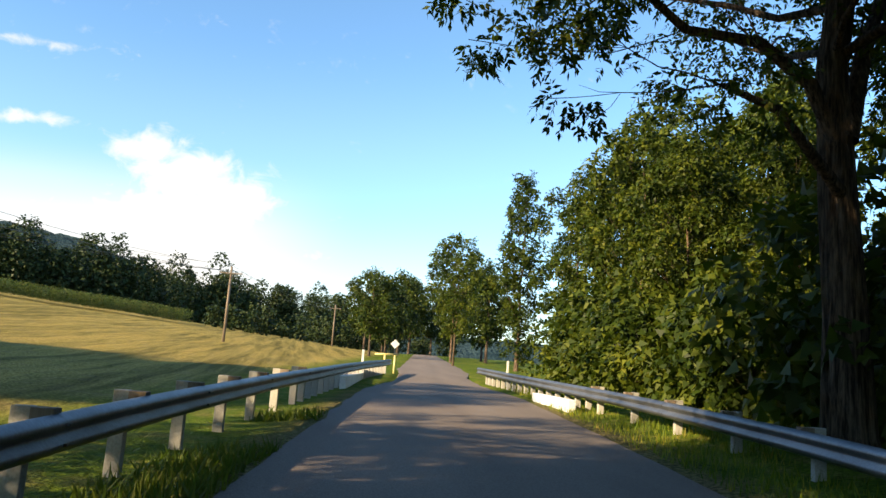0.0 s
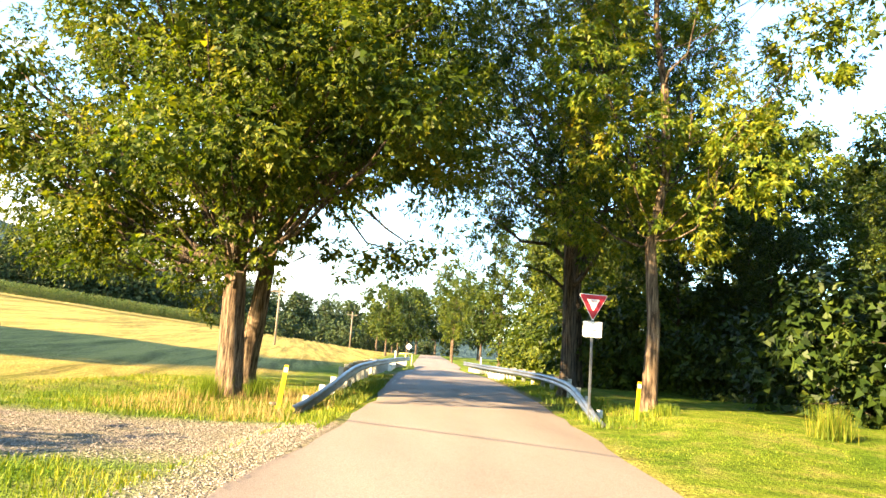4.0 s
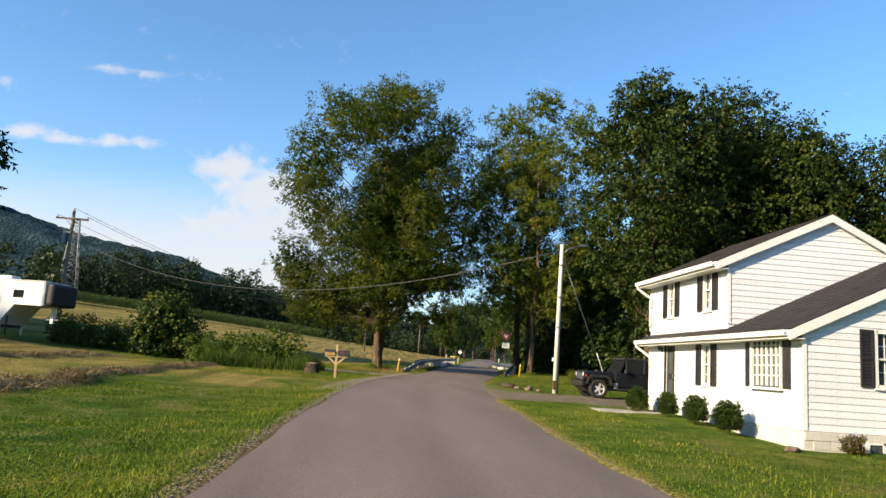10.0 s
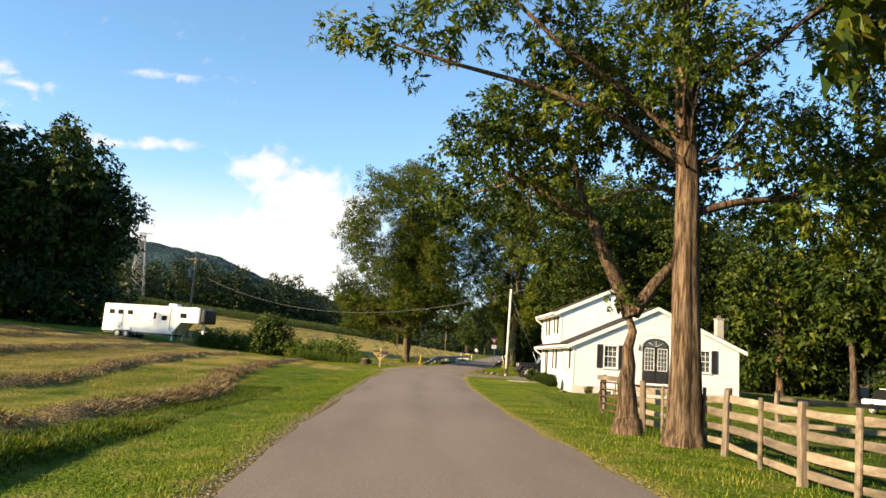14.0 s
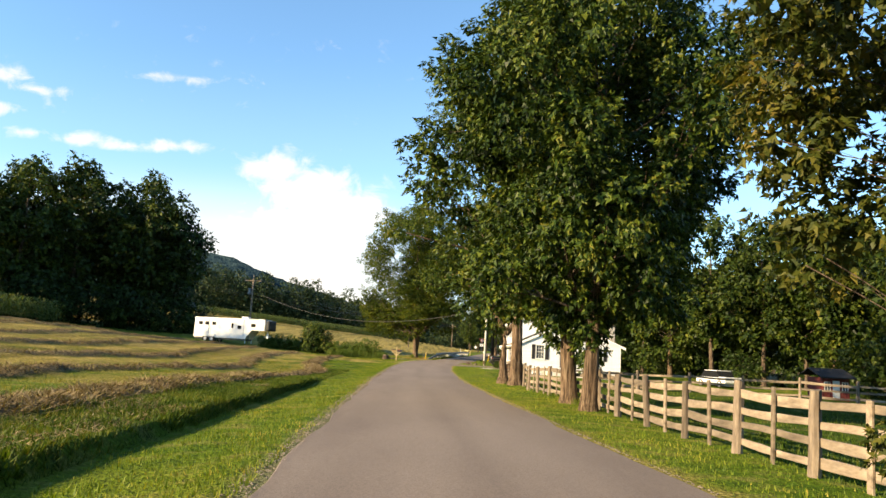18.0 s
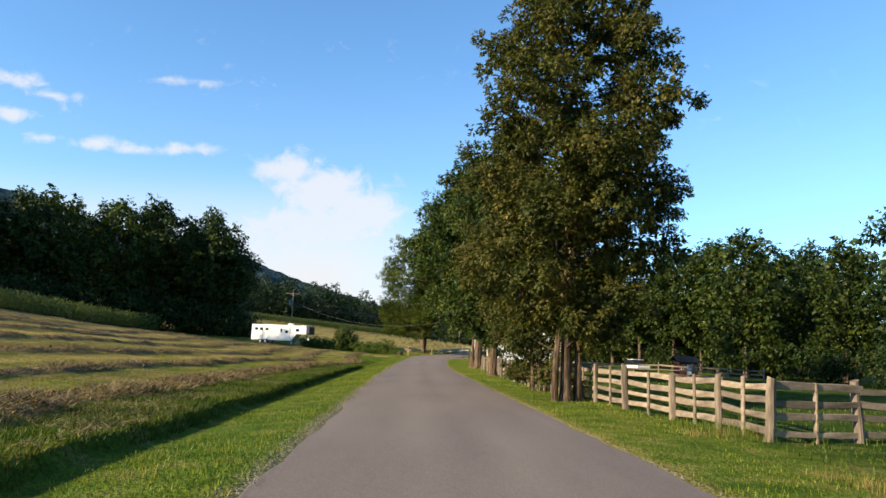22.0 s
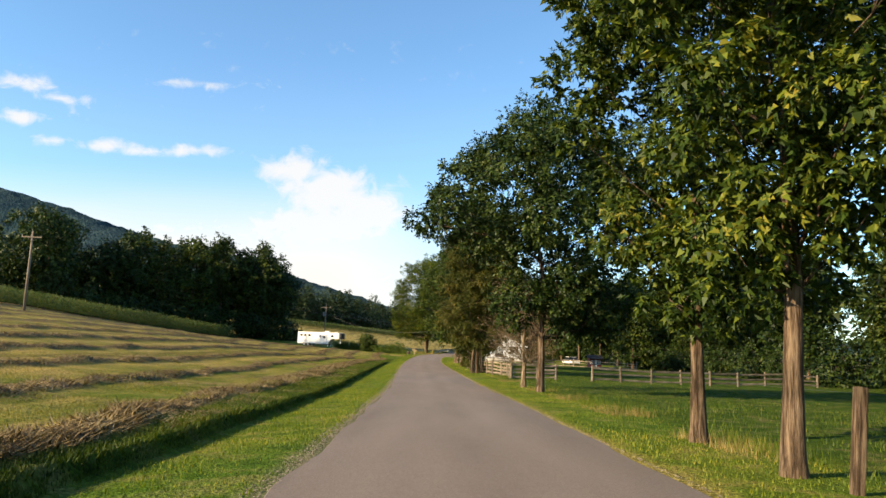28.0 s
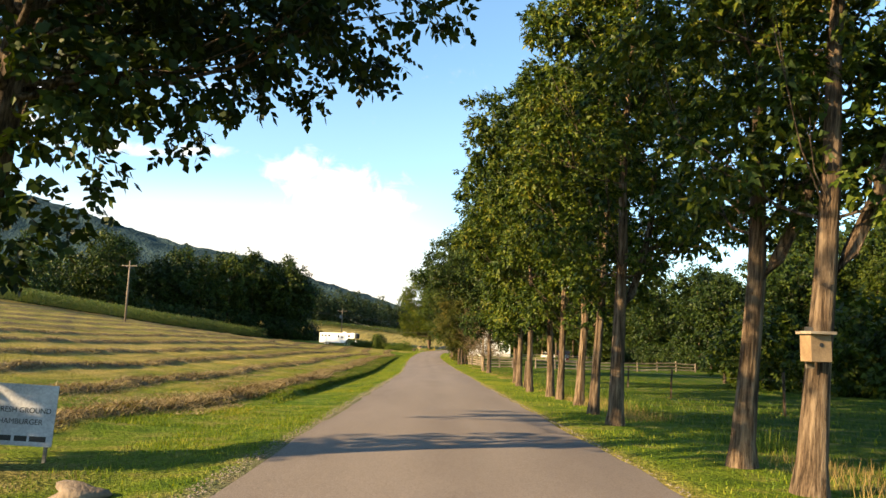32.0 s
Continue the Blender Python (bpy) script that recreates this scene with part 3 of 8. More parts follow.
def build_road():
    ys = np.concatenate([np.arange(-320, 40, 0.8), np.arange(40, 260, 3)])
    us = np.array([-1.0, -0.985, -0.85, -0.55, -0.25, 0, 0.25, 0.55, 0.85, 0.985, 1.0])
    Y, U = np.meshgrid(ys, us, indexing="ij")
    half = HALF + 0.25 * ease(Y, -4, 4) - 0.95 * ease(Y, 20, 32) + 0.5 * ease(Y, 38, 46) + 0.09 * (value_noise(Y * 0.7, np.sign(U) * 5, 2) - 0.5) * 2 + 0.9 * ease(Y, -30, -26) * ease(Y, -19, -23) * (U > 0) * 0.35
    X = road_x(Y) + U * half
    Z = road_z(Y) + 0.035 * (1 - U * U) - 0.035
    Z[:, [0, -1]] -= 0.03
    v = np.stack([X, Y, Z], -1).reshape(-1, 3)
    n, k = Y.shape
    i, j = np.meshgrid(np.arange(n - 1), np.arange(k - 1), indexing="ij")
    q = i * k + j
    f = np.stack([q, q + 1, q + k + 1, q + k], -1).reshape(-1, 4)
    me = mesh_np("road", v, f, ASPHALT, False)
    track = np.exp(-((np.abs(U) - 0.36) / 0.16) ** 2) * 0.5
    col = np.stack([track, 0 * track, 0 * track, 1 + 0 * track], -1).astype(np.float32)
    me.attributes.new("cover", "FLOAT_COLOR", "POINT").data.foreach_set("color", col.ravel())
    return tagged(part("road", me), "narrow worn grey-brown asphalt country lane without markings", "road", kind="structure")


ground, road = build_ground(), build_road()

# ---- trees ----
def unit(v):
    return v / (np.linalg.norm(v, axis=-1, keepdims=True) + 1e-9)


def sprays(rng, base, out, size, leaflets=5, droop=0.45, spread=1.0, slim=0.42, corners=4):
    """Leaves in small sprays: each a pointed blade of its own, lying roof-wise over the clump."""
    n = len(base)
    d = unit(out * 0.7 + rng.standard_normal((n, 3)) * 0.55 * spread + [0, 0, -droop])
    side = unit(np.cross(d, rng.standard_normal((n, 3)) * 0.5 + [0, 0, 1.0]))
    V = []
    for k in range(leaflets):
        t = 0.2 + 0.8 * k / max(leaflets - 1, 1)
        sgn = 0.0 if k == leaflets - 1 else (1.0 if k % 2 else -1.0)
        ln = size * rng.uniform(0.75, 1.25, (n, 1))
        b = base + d * (size * 1.7 * t) * rng.uniform(0.85, 1.1, (n, 1))
        e = unit(d * 0.6 + side * sgn * 0.9 + rng.standard_normal((n, 3)) * 0.25 + [0, 0, -0.25])
        nor = unit(out + rng.standard_normal((n, 3)) * 0.36 + [0, 0, 0.35])
        s = unit(np.cross(e, nor)) * ln * slim
        m = b + e * ln * 0.42
        if corners == 3:
            V.append(np.stack([b + s * 1.1, b + e * ln * 1.05, b - s * 1.1], 1))
        else:
            V.append(np.stack([b, m + s, b + e * ln, m - s], 1))
    v = np.concatenate(V, 0).reshape(-1, 3)
    return v, np.arange(len(v)).reshape(-1, corners)


def clump(rng, c, s, n, squash, others):
    """Leaf places over one lobe, gathered in tufts, none deep inside its neighbours."""
    k = int(np.clip(n / 9, 5, 26))
    i = np.arange(k) + rng.uniform(0, 1)
    z = 1 - 2 * (i % k + 0.5) / k
    th = i * 2.399963 + rng.uniform(0, 6.28)
    r = np.sqrt(np.maximum(0, 1 - z * z))
    td = unit(np.stack([r * np.cos(th), r * np.sin(th), z], 1) + rng.standard_normal((k, 3)) * 0.22)
    tc = td * rng.uniform(0.50, 1.18, (k, 1))
    which = rng.integers(0, k, n)
    q = unit(rng.standard_normal((n, 3)))
    rt = 0.8 / np.sqrt(k) + 0.07
    p = tc[which] + q * rt * rng.uniform(0.15, 1, (n, 1)) ** 0.5
    out = unit(td[which] * 0.9 + q * 0.7)
    p = c + p * s * [1, 1, squash]
    ok = np.ones(n, bool)
    for oc, os in others:
        ok &= np.linalg.norm((p - oc) / [1, 1, squash], axis=1) > 0.62 * os
    return p[ok], out[ok]


def curve(a, b, bend, n=6, rng=None, jit=0.0):
    t = np.linspace(0, 1, n)[:, None]
    p = (1 - t) * a + t * b + np.sin(np.pi * t) * bend
    if jit:
        p[1:-1] += rng.standard_normal((n - 2, 3)) * jit
    return p


def make_tree(name, label, seed, H, r0, base, R, lobes, count, leaf, mat, bark, category="tree", top=0.8, lean=(0, 0), droop=0.45, leaflets=4, lobe=0.36, shape=0.42, twigs=2, squash=0.8, bush=False, slim=0.42, forms=None, corners=4, core=9, coreleaf=0.26, stems=(), jag=0.18, low=0.62, keep=None):
    """A tapered trunk, limbs that run out to the clumps, and a crown of many single leaves."""
    rng = np.random.default_rng(seed)
    root = thing(name, label, category)
    wood, limbs, crown = Heap(), Heap(), Heap()
    lean = np.array([*lean, 0.0])
    hs = np.linspace(0, top * H, 9)
    spine = np.stack([rng.standard_normal(9) * 0.012 * H * np.linspace(0, 1, 9), rng.standard_normal(9) * 0.012 * H * np.linspace(0, 1, 9), hs], 1) + lean * (hs / H)[:, None]
    if not bush:
        rad = r0 * (1 - 0.85 * (hs / hs[-1]) ** 0.9)
        pts = np.vstack([[0, 0, -0.3], [0, 0, 0.02], spine[0] + [0, 0, 0.35], spine[1:]])
        wood.add(*tube_arrays(pts, np.r_[r0 * 1.45, r0 * 1.3, r0 * 1.06, rad[1:]], 22, wob=0.07, rng=rng))
    cs = []
    for i in range(lobes):
        f = (i + rng.uniform(0.2, 0.8)) / lobes
        h = H * (base + (0.96 - base) * f)
        w = max(0.05, 1 - (abs(f - shape) / (shape if f < shape else 1.04 - shape)) ** 2.6) ** 0.6 if f > shape else low + (1 - low) * f / shape
        ang = i * 2.399963 + rng.uniform(-0.5, 0.5)
        rr = R * w * (rng.uniform(0.72 - jag, 0.76 + jag) if i % 4 else rng.uniform(0.15, 0.5)) * (0.35 if f > 0.93 else 1)
        c = np.array([np.cos(ang) * rr, np.sin(ang) * rr, h]) + lean * (h / H)
        cs.append((c, R * lobe * rng.uniform(0.55, 1.3) * (0.6 + 0.45 * w)))
    if keep:
        cs = [q for q in cs if keep(q[0])]
    if forms:
        cs += [(np.array(p, float), s) for *p, s in forms]
    tot = sum(s * s for _, s in cs)
    forks = []
    for ra, rb, *pts in stems:
        wood.add(*tube_arrays(np.array(pts, float), np.linspace(ra, rb, len(pts)), 14, wob=0.06, rng=rng))
        forks += [(np.array(q, float), rb) for q in pts[len(pts) // 2:]]
    for c, s in cs:
        z0 = np.clip(c[2] - 0.20 * H * rng.uniform(0.4, 1.0) * (0.35 if bush else 1), 0.85 * base * H * (0.3 if bush else 1) + 0.05, hs[-1])
        a = np.array([np.interp(z0, hs, spine[:, 0]), np.interp(z0, hs, spine[:, 1]), z0])
        ra = max(0.02, r0 * (1 - 0.85 * z0 / hs[-1]) * rng.uniform(0.2, 0.4)) if not bush else 0.025
        if forks:
            q, rf = min(forks, key=lambda q: np.linalg.norm(q[0] - c) + 4 * max(0, q[0][2] - c[2]))
            if np.linalg.norm(q - c) < 0.75 * np.linalg.norm(a - c) or top < 0.35:
                a, ra = q, rf * rng.uniform(0.35, 0.6)
        path = curve(a, c, np.array([0, 0, -0.10 * np.linalg.norm(c - a)]) + rng.standard_normal(3) * 0.06 * s, 6, rng, 0.05 * s)
        ra *= min(1.0, s / 1.3)
        limbs.add(*tube_arrays(path, np.linspace(ra, ra * 0.25, 6), 6 if twigs > 1 else 3))
        n = max(8, int(1.35 * count * s * s / tot))
        near = [o for o in cs if o[0] is not c and np.linalg.norm(o[0] - c) < o[1] + s]
        p, out = clump(rng, c, s, n, squash, near)
        if len(p):
            p[:, 2] = np.maximum(p[:, 2], 0.15 if bush else 0.04 * H)
            crown.add(*sprays(rng, p, out, leaf, leaflets, droop, slim=slim, corners=corners))
        # big inner leaves that close the middle of the clump
        m = max(min(1, core), int(core * min(1.0, (s / (R * lobe)) ** 2)))
        dirs = unit(rng.standard_normal((m, 3)))
        crown.add(*sprays(rng, c + dirs * s * 0.66 * rng.uniform(0.25, 1, (m, 1)) ** 0.5 * [1, 1, squash], dirs, min(coreleaf, 0.3 * s), 4, 0.1, slim=0.42, corners=corners))
        for _ in range(twigs):
            e = c + unit(rng.standard_normal(3)) * s * 0.9 * [1, 1, squash]
            many = twigs > 10
            limbs.add(*tube_arrays(curve(path[rng.integers(2, 6) if many else 3], e, rng.standard_normal(3) * (0.2 if many else 0.08) * s, 6 if many else 4, rng, 0.05 * s if many else 0.0), np.linspace(ra * 0.4, 0.006 if many else 0.008, 6 if many else 4), 4))
    if not bush:
        part("trunk", wood.mesh("trunk", bark), parent=root)
    tagged(part("branchwork", limbs.mesh("branchwork", bark if twigs > 10 else BARK), parent=root), kind="stuff")
    tagged(part("crown", crown.mesh("crown", mat, False), parent=root), kind="stuff")
    return root


def put(ob, x, y, turn=0.0, s=1.0, sz=None, sink=0.0, tilt=0.0):
    """Stands a built thing on the ground."""
    ob.matrix_basis = pose(x, y, gz(x, y) - sink, 0, tilt, 0) @ pose(0, 0, 0, 0, 0, turn) @ Matrix.Diagonal((s, s, sz or s, 1))
    return ob


def again(ob, x, y, turn=0.0, s=1.0, sz=None, sink=0.0, label="", tilt=0.0):
    """Another one like it, elsewhere."""
    m = pose(x, y, gz(x, y) - sink, 0, tilt, 0) @ pose(0, 0, 0, 0, 0, turn)
    keep = ob.matrix_basis.copy()
    ob.matrix_basis = Matrix.Identity(4)
    c = copy_thing(ob, m @ Matrix.Diagonal((s, s, sz or s, 1)))
    ob.matrix_basis = keep
    if label:
        c["label"] = label
    return c


# two great trees beside the bridge approach
big = put(make_tree("shade_tree", "huge dense shade tree with dark green and yellowing leaves", 11, 23, 0.36, 0.175, 7.9, 62, 46000, 0.105, LEAF_HICKORY, BARK_PALE, top=0.8, lean=(0.6, 0), lobe=0.29, leaflets=6, corners=3, slim=0.27, core=150, coreleaf=0.20, stems=[(0.07, 0.02, (0, 0, 7.0), (-1.5, -0.6, 6.9), (-2.8, -1.0, 6.1), (-4.0, -1.1, 5.2), (-4.8, -1.3, 4.8)), (0.05, 0.02, (-1.5, -0.6, 6.9), (-2.6, -1.9, 5.9), (-3.6, -3.0, 5.0), (-5.0, -3.3, 4.8))], jag=0.22, low=0.72, keep=lambda c: (c[2] > 7.2 or c[0] > -1.6) and (c[2] > 9.5 or c[0] < 1.5 or c[1] < 0.5), shape=0.42, forms=[(0.0, 0.0, 12.8, 2.1), (-1.0, 1.2, 14.8, 2.0), (0.6, -1.0, 16.6, 2.0), (-2.2, 1.8, 12.0, 1.9), (1.2, 1.5, 11.2, 1.8), (-0.8, 0.6, 9.6, 1.8), (2.5, -2.5, 7.5, 1.8), (4.0, -2.0, 9.0, 1.8), (1.0, -2.5, 9.0, 1.8), (2.2, -3.0, 11.0, 1.8), (3.5, -3.0, 6.5, 1.6), (0.0, -3.0, 7.0, 1.6), (1.5, -2.0, 13.0, 1.7), (-3.6, 5.6, 6.6, 1.2), (-4.6, 4.6, 7.4, 1.2), (-2.2, 6.2, 7.6, 1.2), (-5.2, 3.4, 6.4, 1.0), (-2.9, -3.3, 4.0, 0.45), (-3.6, -3.3, 4.35, 0.5), (-4.2, -3.3, 4.7, 0.5), (-4.8, -3.3, 4.75, 0.5), (-5.3, -3.3, 4.6, 0.4), (-4.85, -3.2, 4.15, 0.35), (7.4, -2.0, 9.2, 1.6), (7.9, -1.2, 7.8, 1.3), (0.9, 3.7, 6.0, 0.9), (-0.7, 3.7, 6.2, 1.0), (-2.3, 3.7, 6.5, 0.9), (0.3, 3.7, 5.1, 0.8), (-0.8, 3.9, 5.2, 0.9), (-2.0, 3.6, 5.4, 0.8), (-0.1, 3.7, 4.2, 0.65), (-0.6, 3.6, 3.7, 0.5), (0.3, 3.4, 3.3, 0.45), (1.2, 3.2, 3.0, 0.5), (1.7, 3.0, 3.7, 0.6), (0.6, 1.2, 3.4, 0.6), (-0.8, 1.0, 3.6, 0.6), (-2.4, -1.0, 4.5, 0.6), (-3.2, -1.1, 4.15, 0.6), (-4.1, -1.2, 4.3, 0.6), (-4.9, -1.0, 4.5, 0.6), (-5.5, -1.3, 4.8, 0.5), (-0.3, 4.4, 5.6, 1.3), (3.2, 0.5, 6.0, 1.5), (-2.2, 3.6, 7.6, 1.4), (0.5, 5.0, 8.2, 1.6), (4.5, -1.0, 5.0, 0.9), (-4.0, 2.6, 8.4, 1.4), (7.0, -1.4, 7.0, 1.6), (3.0, -0.5, 3.7, 0.9), (4.6, -1.0, 4.0, 1.1), (4.2, -1.2, 4.9, 1.5), (6.2, -1.0, 6.8, 1.5), (6.8, -2.5, 7.2, 1.7), (-0.6, 5.2, 5.8, 1.3), (-4.4, 1.5, 7.0, 1.5), (-5.3, -1.5, 7.6, 1.7), (-2.8, 3.8, 6.9, 1.4), (-3.2, -3.6, 7.4, 1.6)]), -2.2, -3.3, 180)
tagged(put(make_tree("shade_tree", "tall leaning shade tree with dark leaves high above the guardrail", 12, 20, 0.37, 0.40, 5.0, 40, 18000, 0.11, LEAF_HICKORY, BARK_PALE, lean=(1.6, -0.8), lobe=0.28, leaflets=5, corners=4, slim=0.30, core=80, coreleaf=0.14, forms=[(-6.5, -1.5, 4.2, 1.2), (-7.2, 1.5, 4.4, 1.2), (-6.0, 3.5, 4.6, 1.3), (-7.5, -0.2, 6.0, 1.4), (-5.6, 4.8, 5.8, 1.3), (-1.9, -0.4, 4.1, 0.8), (-1.6, -0.5, 3.2, 0.6), (-1.6, -0.4, 2.3, 0.5), (-1.3, -0.6, 4.8, 0.8), (-2.3, -0.4, 3.4, 0.7), (-0.9, -0.6, 6.3, 1.2), (-2.6, -0.5, 7.2, 1.5), (-0.2, -0.6, 7.8, 1.4), (-1.4, -0.9, 7.1, 1.4), (1.2, -0.6, 8.2, 1.3), (-3.0, -0.3, 5.4, 1.2), (0.9, -0.8, 7.3, 1.1), (-2.0, -0.4, 5.9, 1.1), (1.9, -0.8, 6.8, 0.9), (-4.5, 0, 4.9, 1.5), (-5.0, 2.0, 5.4, 1.7), (-4.0, -2.5, 6.1, 1.6), (-5.5, -1.0, 8.0, 1.8), (-3.0, 3.0, 5.0, 1.4), (-6.2, 0.8, 5.4, 1.2), (-7.0, 0.6, 7.0, 1.6), (-6.6, 2.6, 8.6, 1.6)]), -2.2, 2.4), group="great trees by the bridge")
tagged(big, group="great trees by the bridge")
# lit roadside tree by the yield sign, and the dark pair behind the rail
put(make_tree("walnut_tree", "open-crowned tree with yellow-green feathery leaves beside the lane", 21, 23.3, 0.20, 0.24, 5.6, 40, 9500, 0.150, LEAF_YELLOW, BARK_PALE, lean=(0.4, 0), lobe=0.25, core=3, droop=0.6, leaflets=6, corners=3, slim=0.24), 9.3, -4.7, 0)
pair = put(make_tree("walnut_tree", "tall dark-trunked tree with spreading limbs behind the guardrail", 22, 21, 0.36, 0.36, 8.0, 58, 12000, 0.15, LEAF_WALNUT, BARK, lobe=0.22, core=5, coreleaf=0.16, droop=0.6, leaflets=6, corners=4, slim=0.21, forms=[(-6.6, 0.4, 7.2, 0.9), (-5.6, 1.2, 6.6, 0.8), (-5.0, -0.8, 6.2, 0.8), (-4.2, 1.0, 5.7, 0.8), (-7.0, -0.8, 8.2, 1.0), (-4.4, 0.2, 7.6, 1.0), (-5.4, -0.6, 8.4, 1.0), (-3.0, 0.6, 8.2, 1.2), (-6.2, 0.5, 9.4, 1.2), (-2.4, -0.8, 5.4, 0.9)],
            stems=[(0.15, 0.05, (0, 0, 4.6), (-0.6, 0.05, 5.9), (-1.5, 0.1, 6.5), (-2.8, 0.1, 6.5), (-4.2, 0.0, 7.4)), (0.12, 0.04, (0, 0, 4.0), (-0.8, -0.4, 4.4), (-1.8, -0.8, 5.0), (-2.8, -0.9, 5.2)), (0.17, 0.06, (0, 0, 5.0), (0.7, 0.4, 6.8), (1.5, 0.6, 8.6), (2.0, 0.4, 10.6))]), 12.0, 8.0, 0)
again(pair, 9.75, 2.9, 75, 0.85, 1.03)
# forked tree and tall straight trunk by the paddock fence
put(make_tree("forked_tree", "forked tree with an open crown beside the paddock fence", 31, 11.0, 0.30, 0.60, 3.6, 16, 6200, 0.105, LEAF_WALNUT, BARK_PALE, lobe=0.27, top=0.30, lean=(-0.3, 0), droop=0.6, core=2, twigs=4, forms=[(-3.4, 0.6, 7.6, 1.2), (-4.1, -1.0, 6.6, 1.0), (-2.6, -0.8, 6.0, 0.8), (-4.4, 0.8, 5.8, 0.8), (-1.6, 1.2, 7.6, 1.2), (1.7, 0.8, 6.6, 0.9), (1.5, -0.4, 5.4, 0.6), (-3.0, 1.6, 8.6, 1.2), (0.6, -0.8, 8.0, 1.1), (-0.4, -0.3, 3.3, 0.35), (-5.3, 4.1, 6.4, 0.5), (-4.6, 4.1, 6.1, 0.55), (-4.0, 4.2, 5.8, 0.45), (-3.4, 4.1, 6.5, 0.65), (-2.7, 4.0, 6.2, 0.5), (-2.1, 4.1, 5.7, 0.55), (-1.7, 4.1, 5.0, 0.5), (-1.1, 4.1, 4.8, 0.42), (-0.5, 5.5, 6.6, 0.8), (-1.5, 6.5, 7.2, 0.9), (0.8, 6.0, 7.4, 1.0), (-2.6, 5.0, 7.6, 0.9), (1.8, 4.6, 7.0, 0.9), (0.4, 7.2, 6.1, 0.6)],
          stems=[(0.07, 0.025, (-1.5, 0.3, 6.7), (-2.2, 1.8, 6.9), (-3.0, 3.2, 6.7), (-4.6, 4.0, 6.3)), (0.05, 0.02, (-2.2, 1.8, 6.8), (-2.2, 3.0, 6.3), (-1.8, 4.0, 5.4)), (0.09, 0.035, (1.35, 0.2, 6.0), (1.3, 1.6, 6.6), (0.9, 3.4, 6.9), (0.5, 5.2, 7.0)), (0.21, 0.10, (0, 0, 2.85), (-0.25, 0.1, 3.5), (-0.7, 0.0, 4.3), (-1.05, -0.1, 5.1), (-1.2, -0.1, 5.35)), (0.10, 0.05, (-1.1, -0.1, 5.2), (-1.35, 0.1, 5.9), (-1.5, 0.3, 6.7), (-2.0, 0.4, 7.6)), (0.10, 0.045, (-1.15, -0.1, 5.3), (-1.7, -0.3, 5.3), (-2.5, -0.5, 5.7), (-3.4, -0.3, 6.2)), (0.17, 0.06, (0.05, 0, 2.9), (0.6, 0.0, 3.7), (1.25, 0.1, 4.4), (1.45, 0.1, 5.4), (1.3, 0.3, 6.6), (0.8, 0.2, 7.6))]), 2.85, -66.6)
put(make_tree("walnut_tree", "tall straight-trunked tree with feathery leaves by the fence", 32, 19, 0.36, 0.36, 5.4, 36, 10500, 0.13, LEAF_WALNUT, BARK_PALE, lobe=0.25, droop=0.6, core=26, coreleaf=0.14, leaflets=6, corners=3, slim=0.22, stems=[(0.10, 0.04, (0, 0, 6.4), (-1.3, 0, 7.5), (-2.8, -0.2, 8.3), (-4.2, -0.4, 9.4)), (0.09, 0.03, (0, 0, 6.0), (-1.6, 0.1, 7.0), (-3.4, 0.2, 7.6), (-5.2, 0.1, 7.9), (-6.6, 0, 8.2)), (0.11, 0.04, (0, 0, 4.9), (1.2, 0.2, 5.3), (2.6, 0.5, 5.6), (4.2, 0.6, 6.6))], forms=[(-5.0, -0.5, 9.8, 1.3), (-3.4, -0.3, 9.2, 1.1), (6.5, 1.2, 6.6, 1.4), (7.2, 0.4, 5.4, 1.1), (-7.5, 0, 8.5, 0.75), (-6.5, 0.1, 8.3, 0.85), (-5.5, 0, 8.7, 0.9), (2.5, 0.1, 6.8, 1.0), (3.9, 0.4, 7.4, 1.2), (2.8, -0.3, 5.4, 0.8), (4.3, 0, 5.7, 1.0), (1.4, -0.4, 6.3, 0.7), (3.4, 0.3, 4.7, 0.7), (4.0, 0.4, 5.0, 0.9), (3.5, 0, 6.6, 1.4), (5.0, 1.0, 7.5, 1.5), (4.2, -1.0, 8.6, 1.4), (5.5, 0, 5.8, 1.1), (2.5, 1.5, 5.7, 1.0)]), 3.2, -69.2)
# dense roadside maples
maple = put(make_tree("roadside_maple", "dense dark green maple with low branches on the verge", 41, 16.2, 0.28, 0.21, 5.6, 58, 13000, 0.145, LEAF, BARK_PALE, lobe=0.29, leaflets=7, corners=3, slim=0.31, core=85, coreleaf=0.19, lean=(-0.9, 0), forms=[(0.5, -0.6, 1.9, 0.6), (-0.4, 0.6, 2.5, 0.7), (0.6, 0.5, 3.2, 0.9), (-1.2, -0.8, 3.3, 0.8)]), 3.2, -83.2)
again(maple, 2.9, -87.4, 130, 0.86, 1.02)
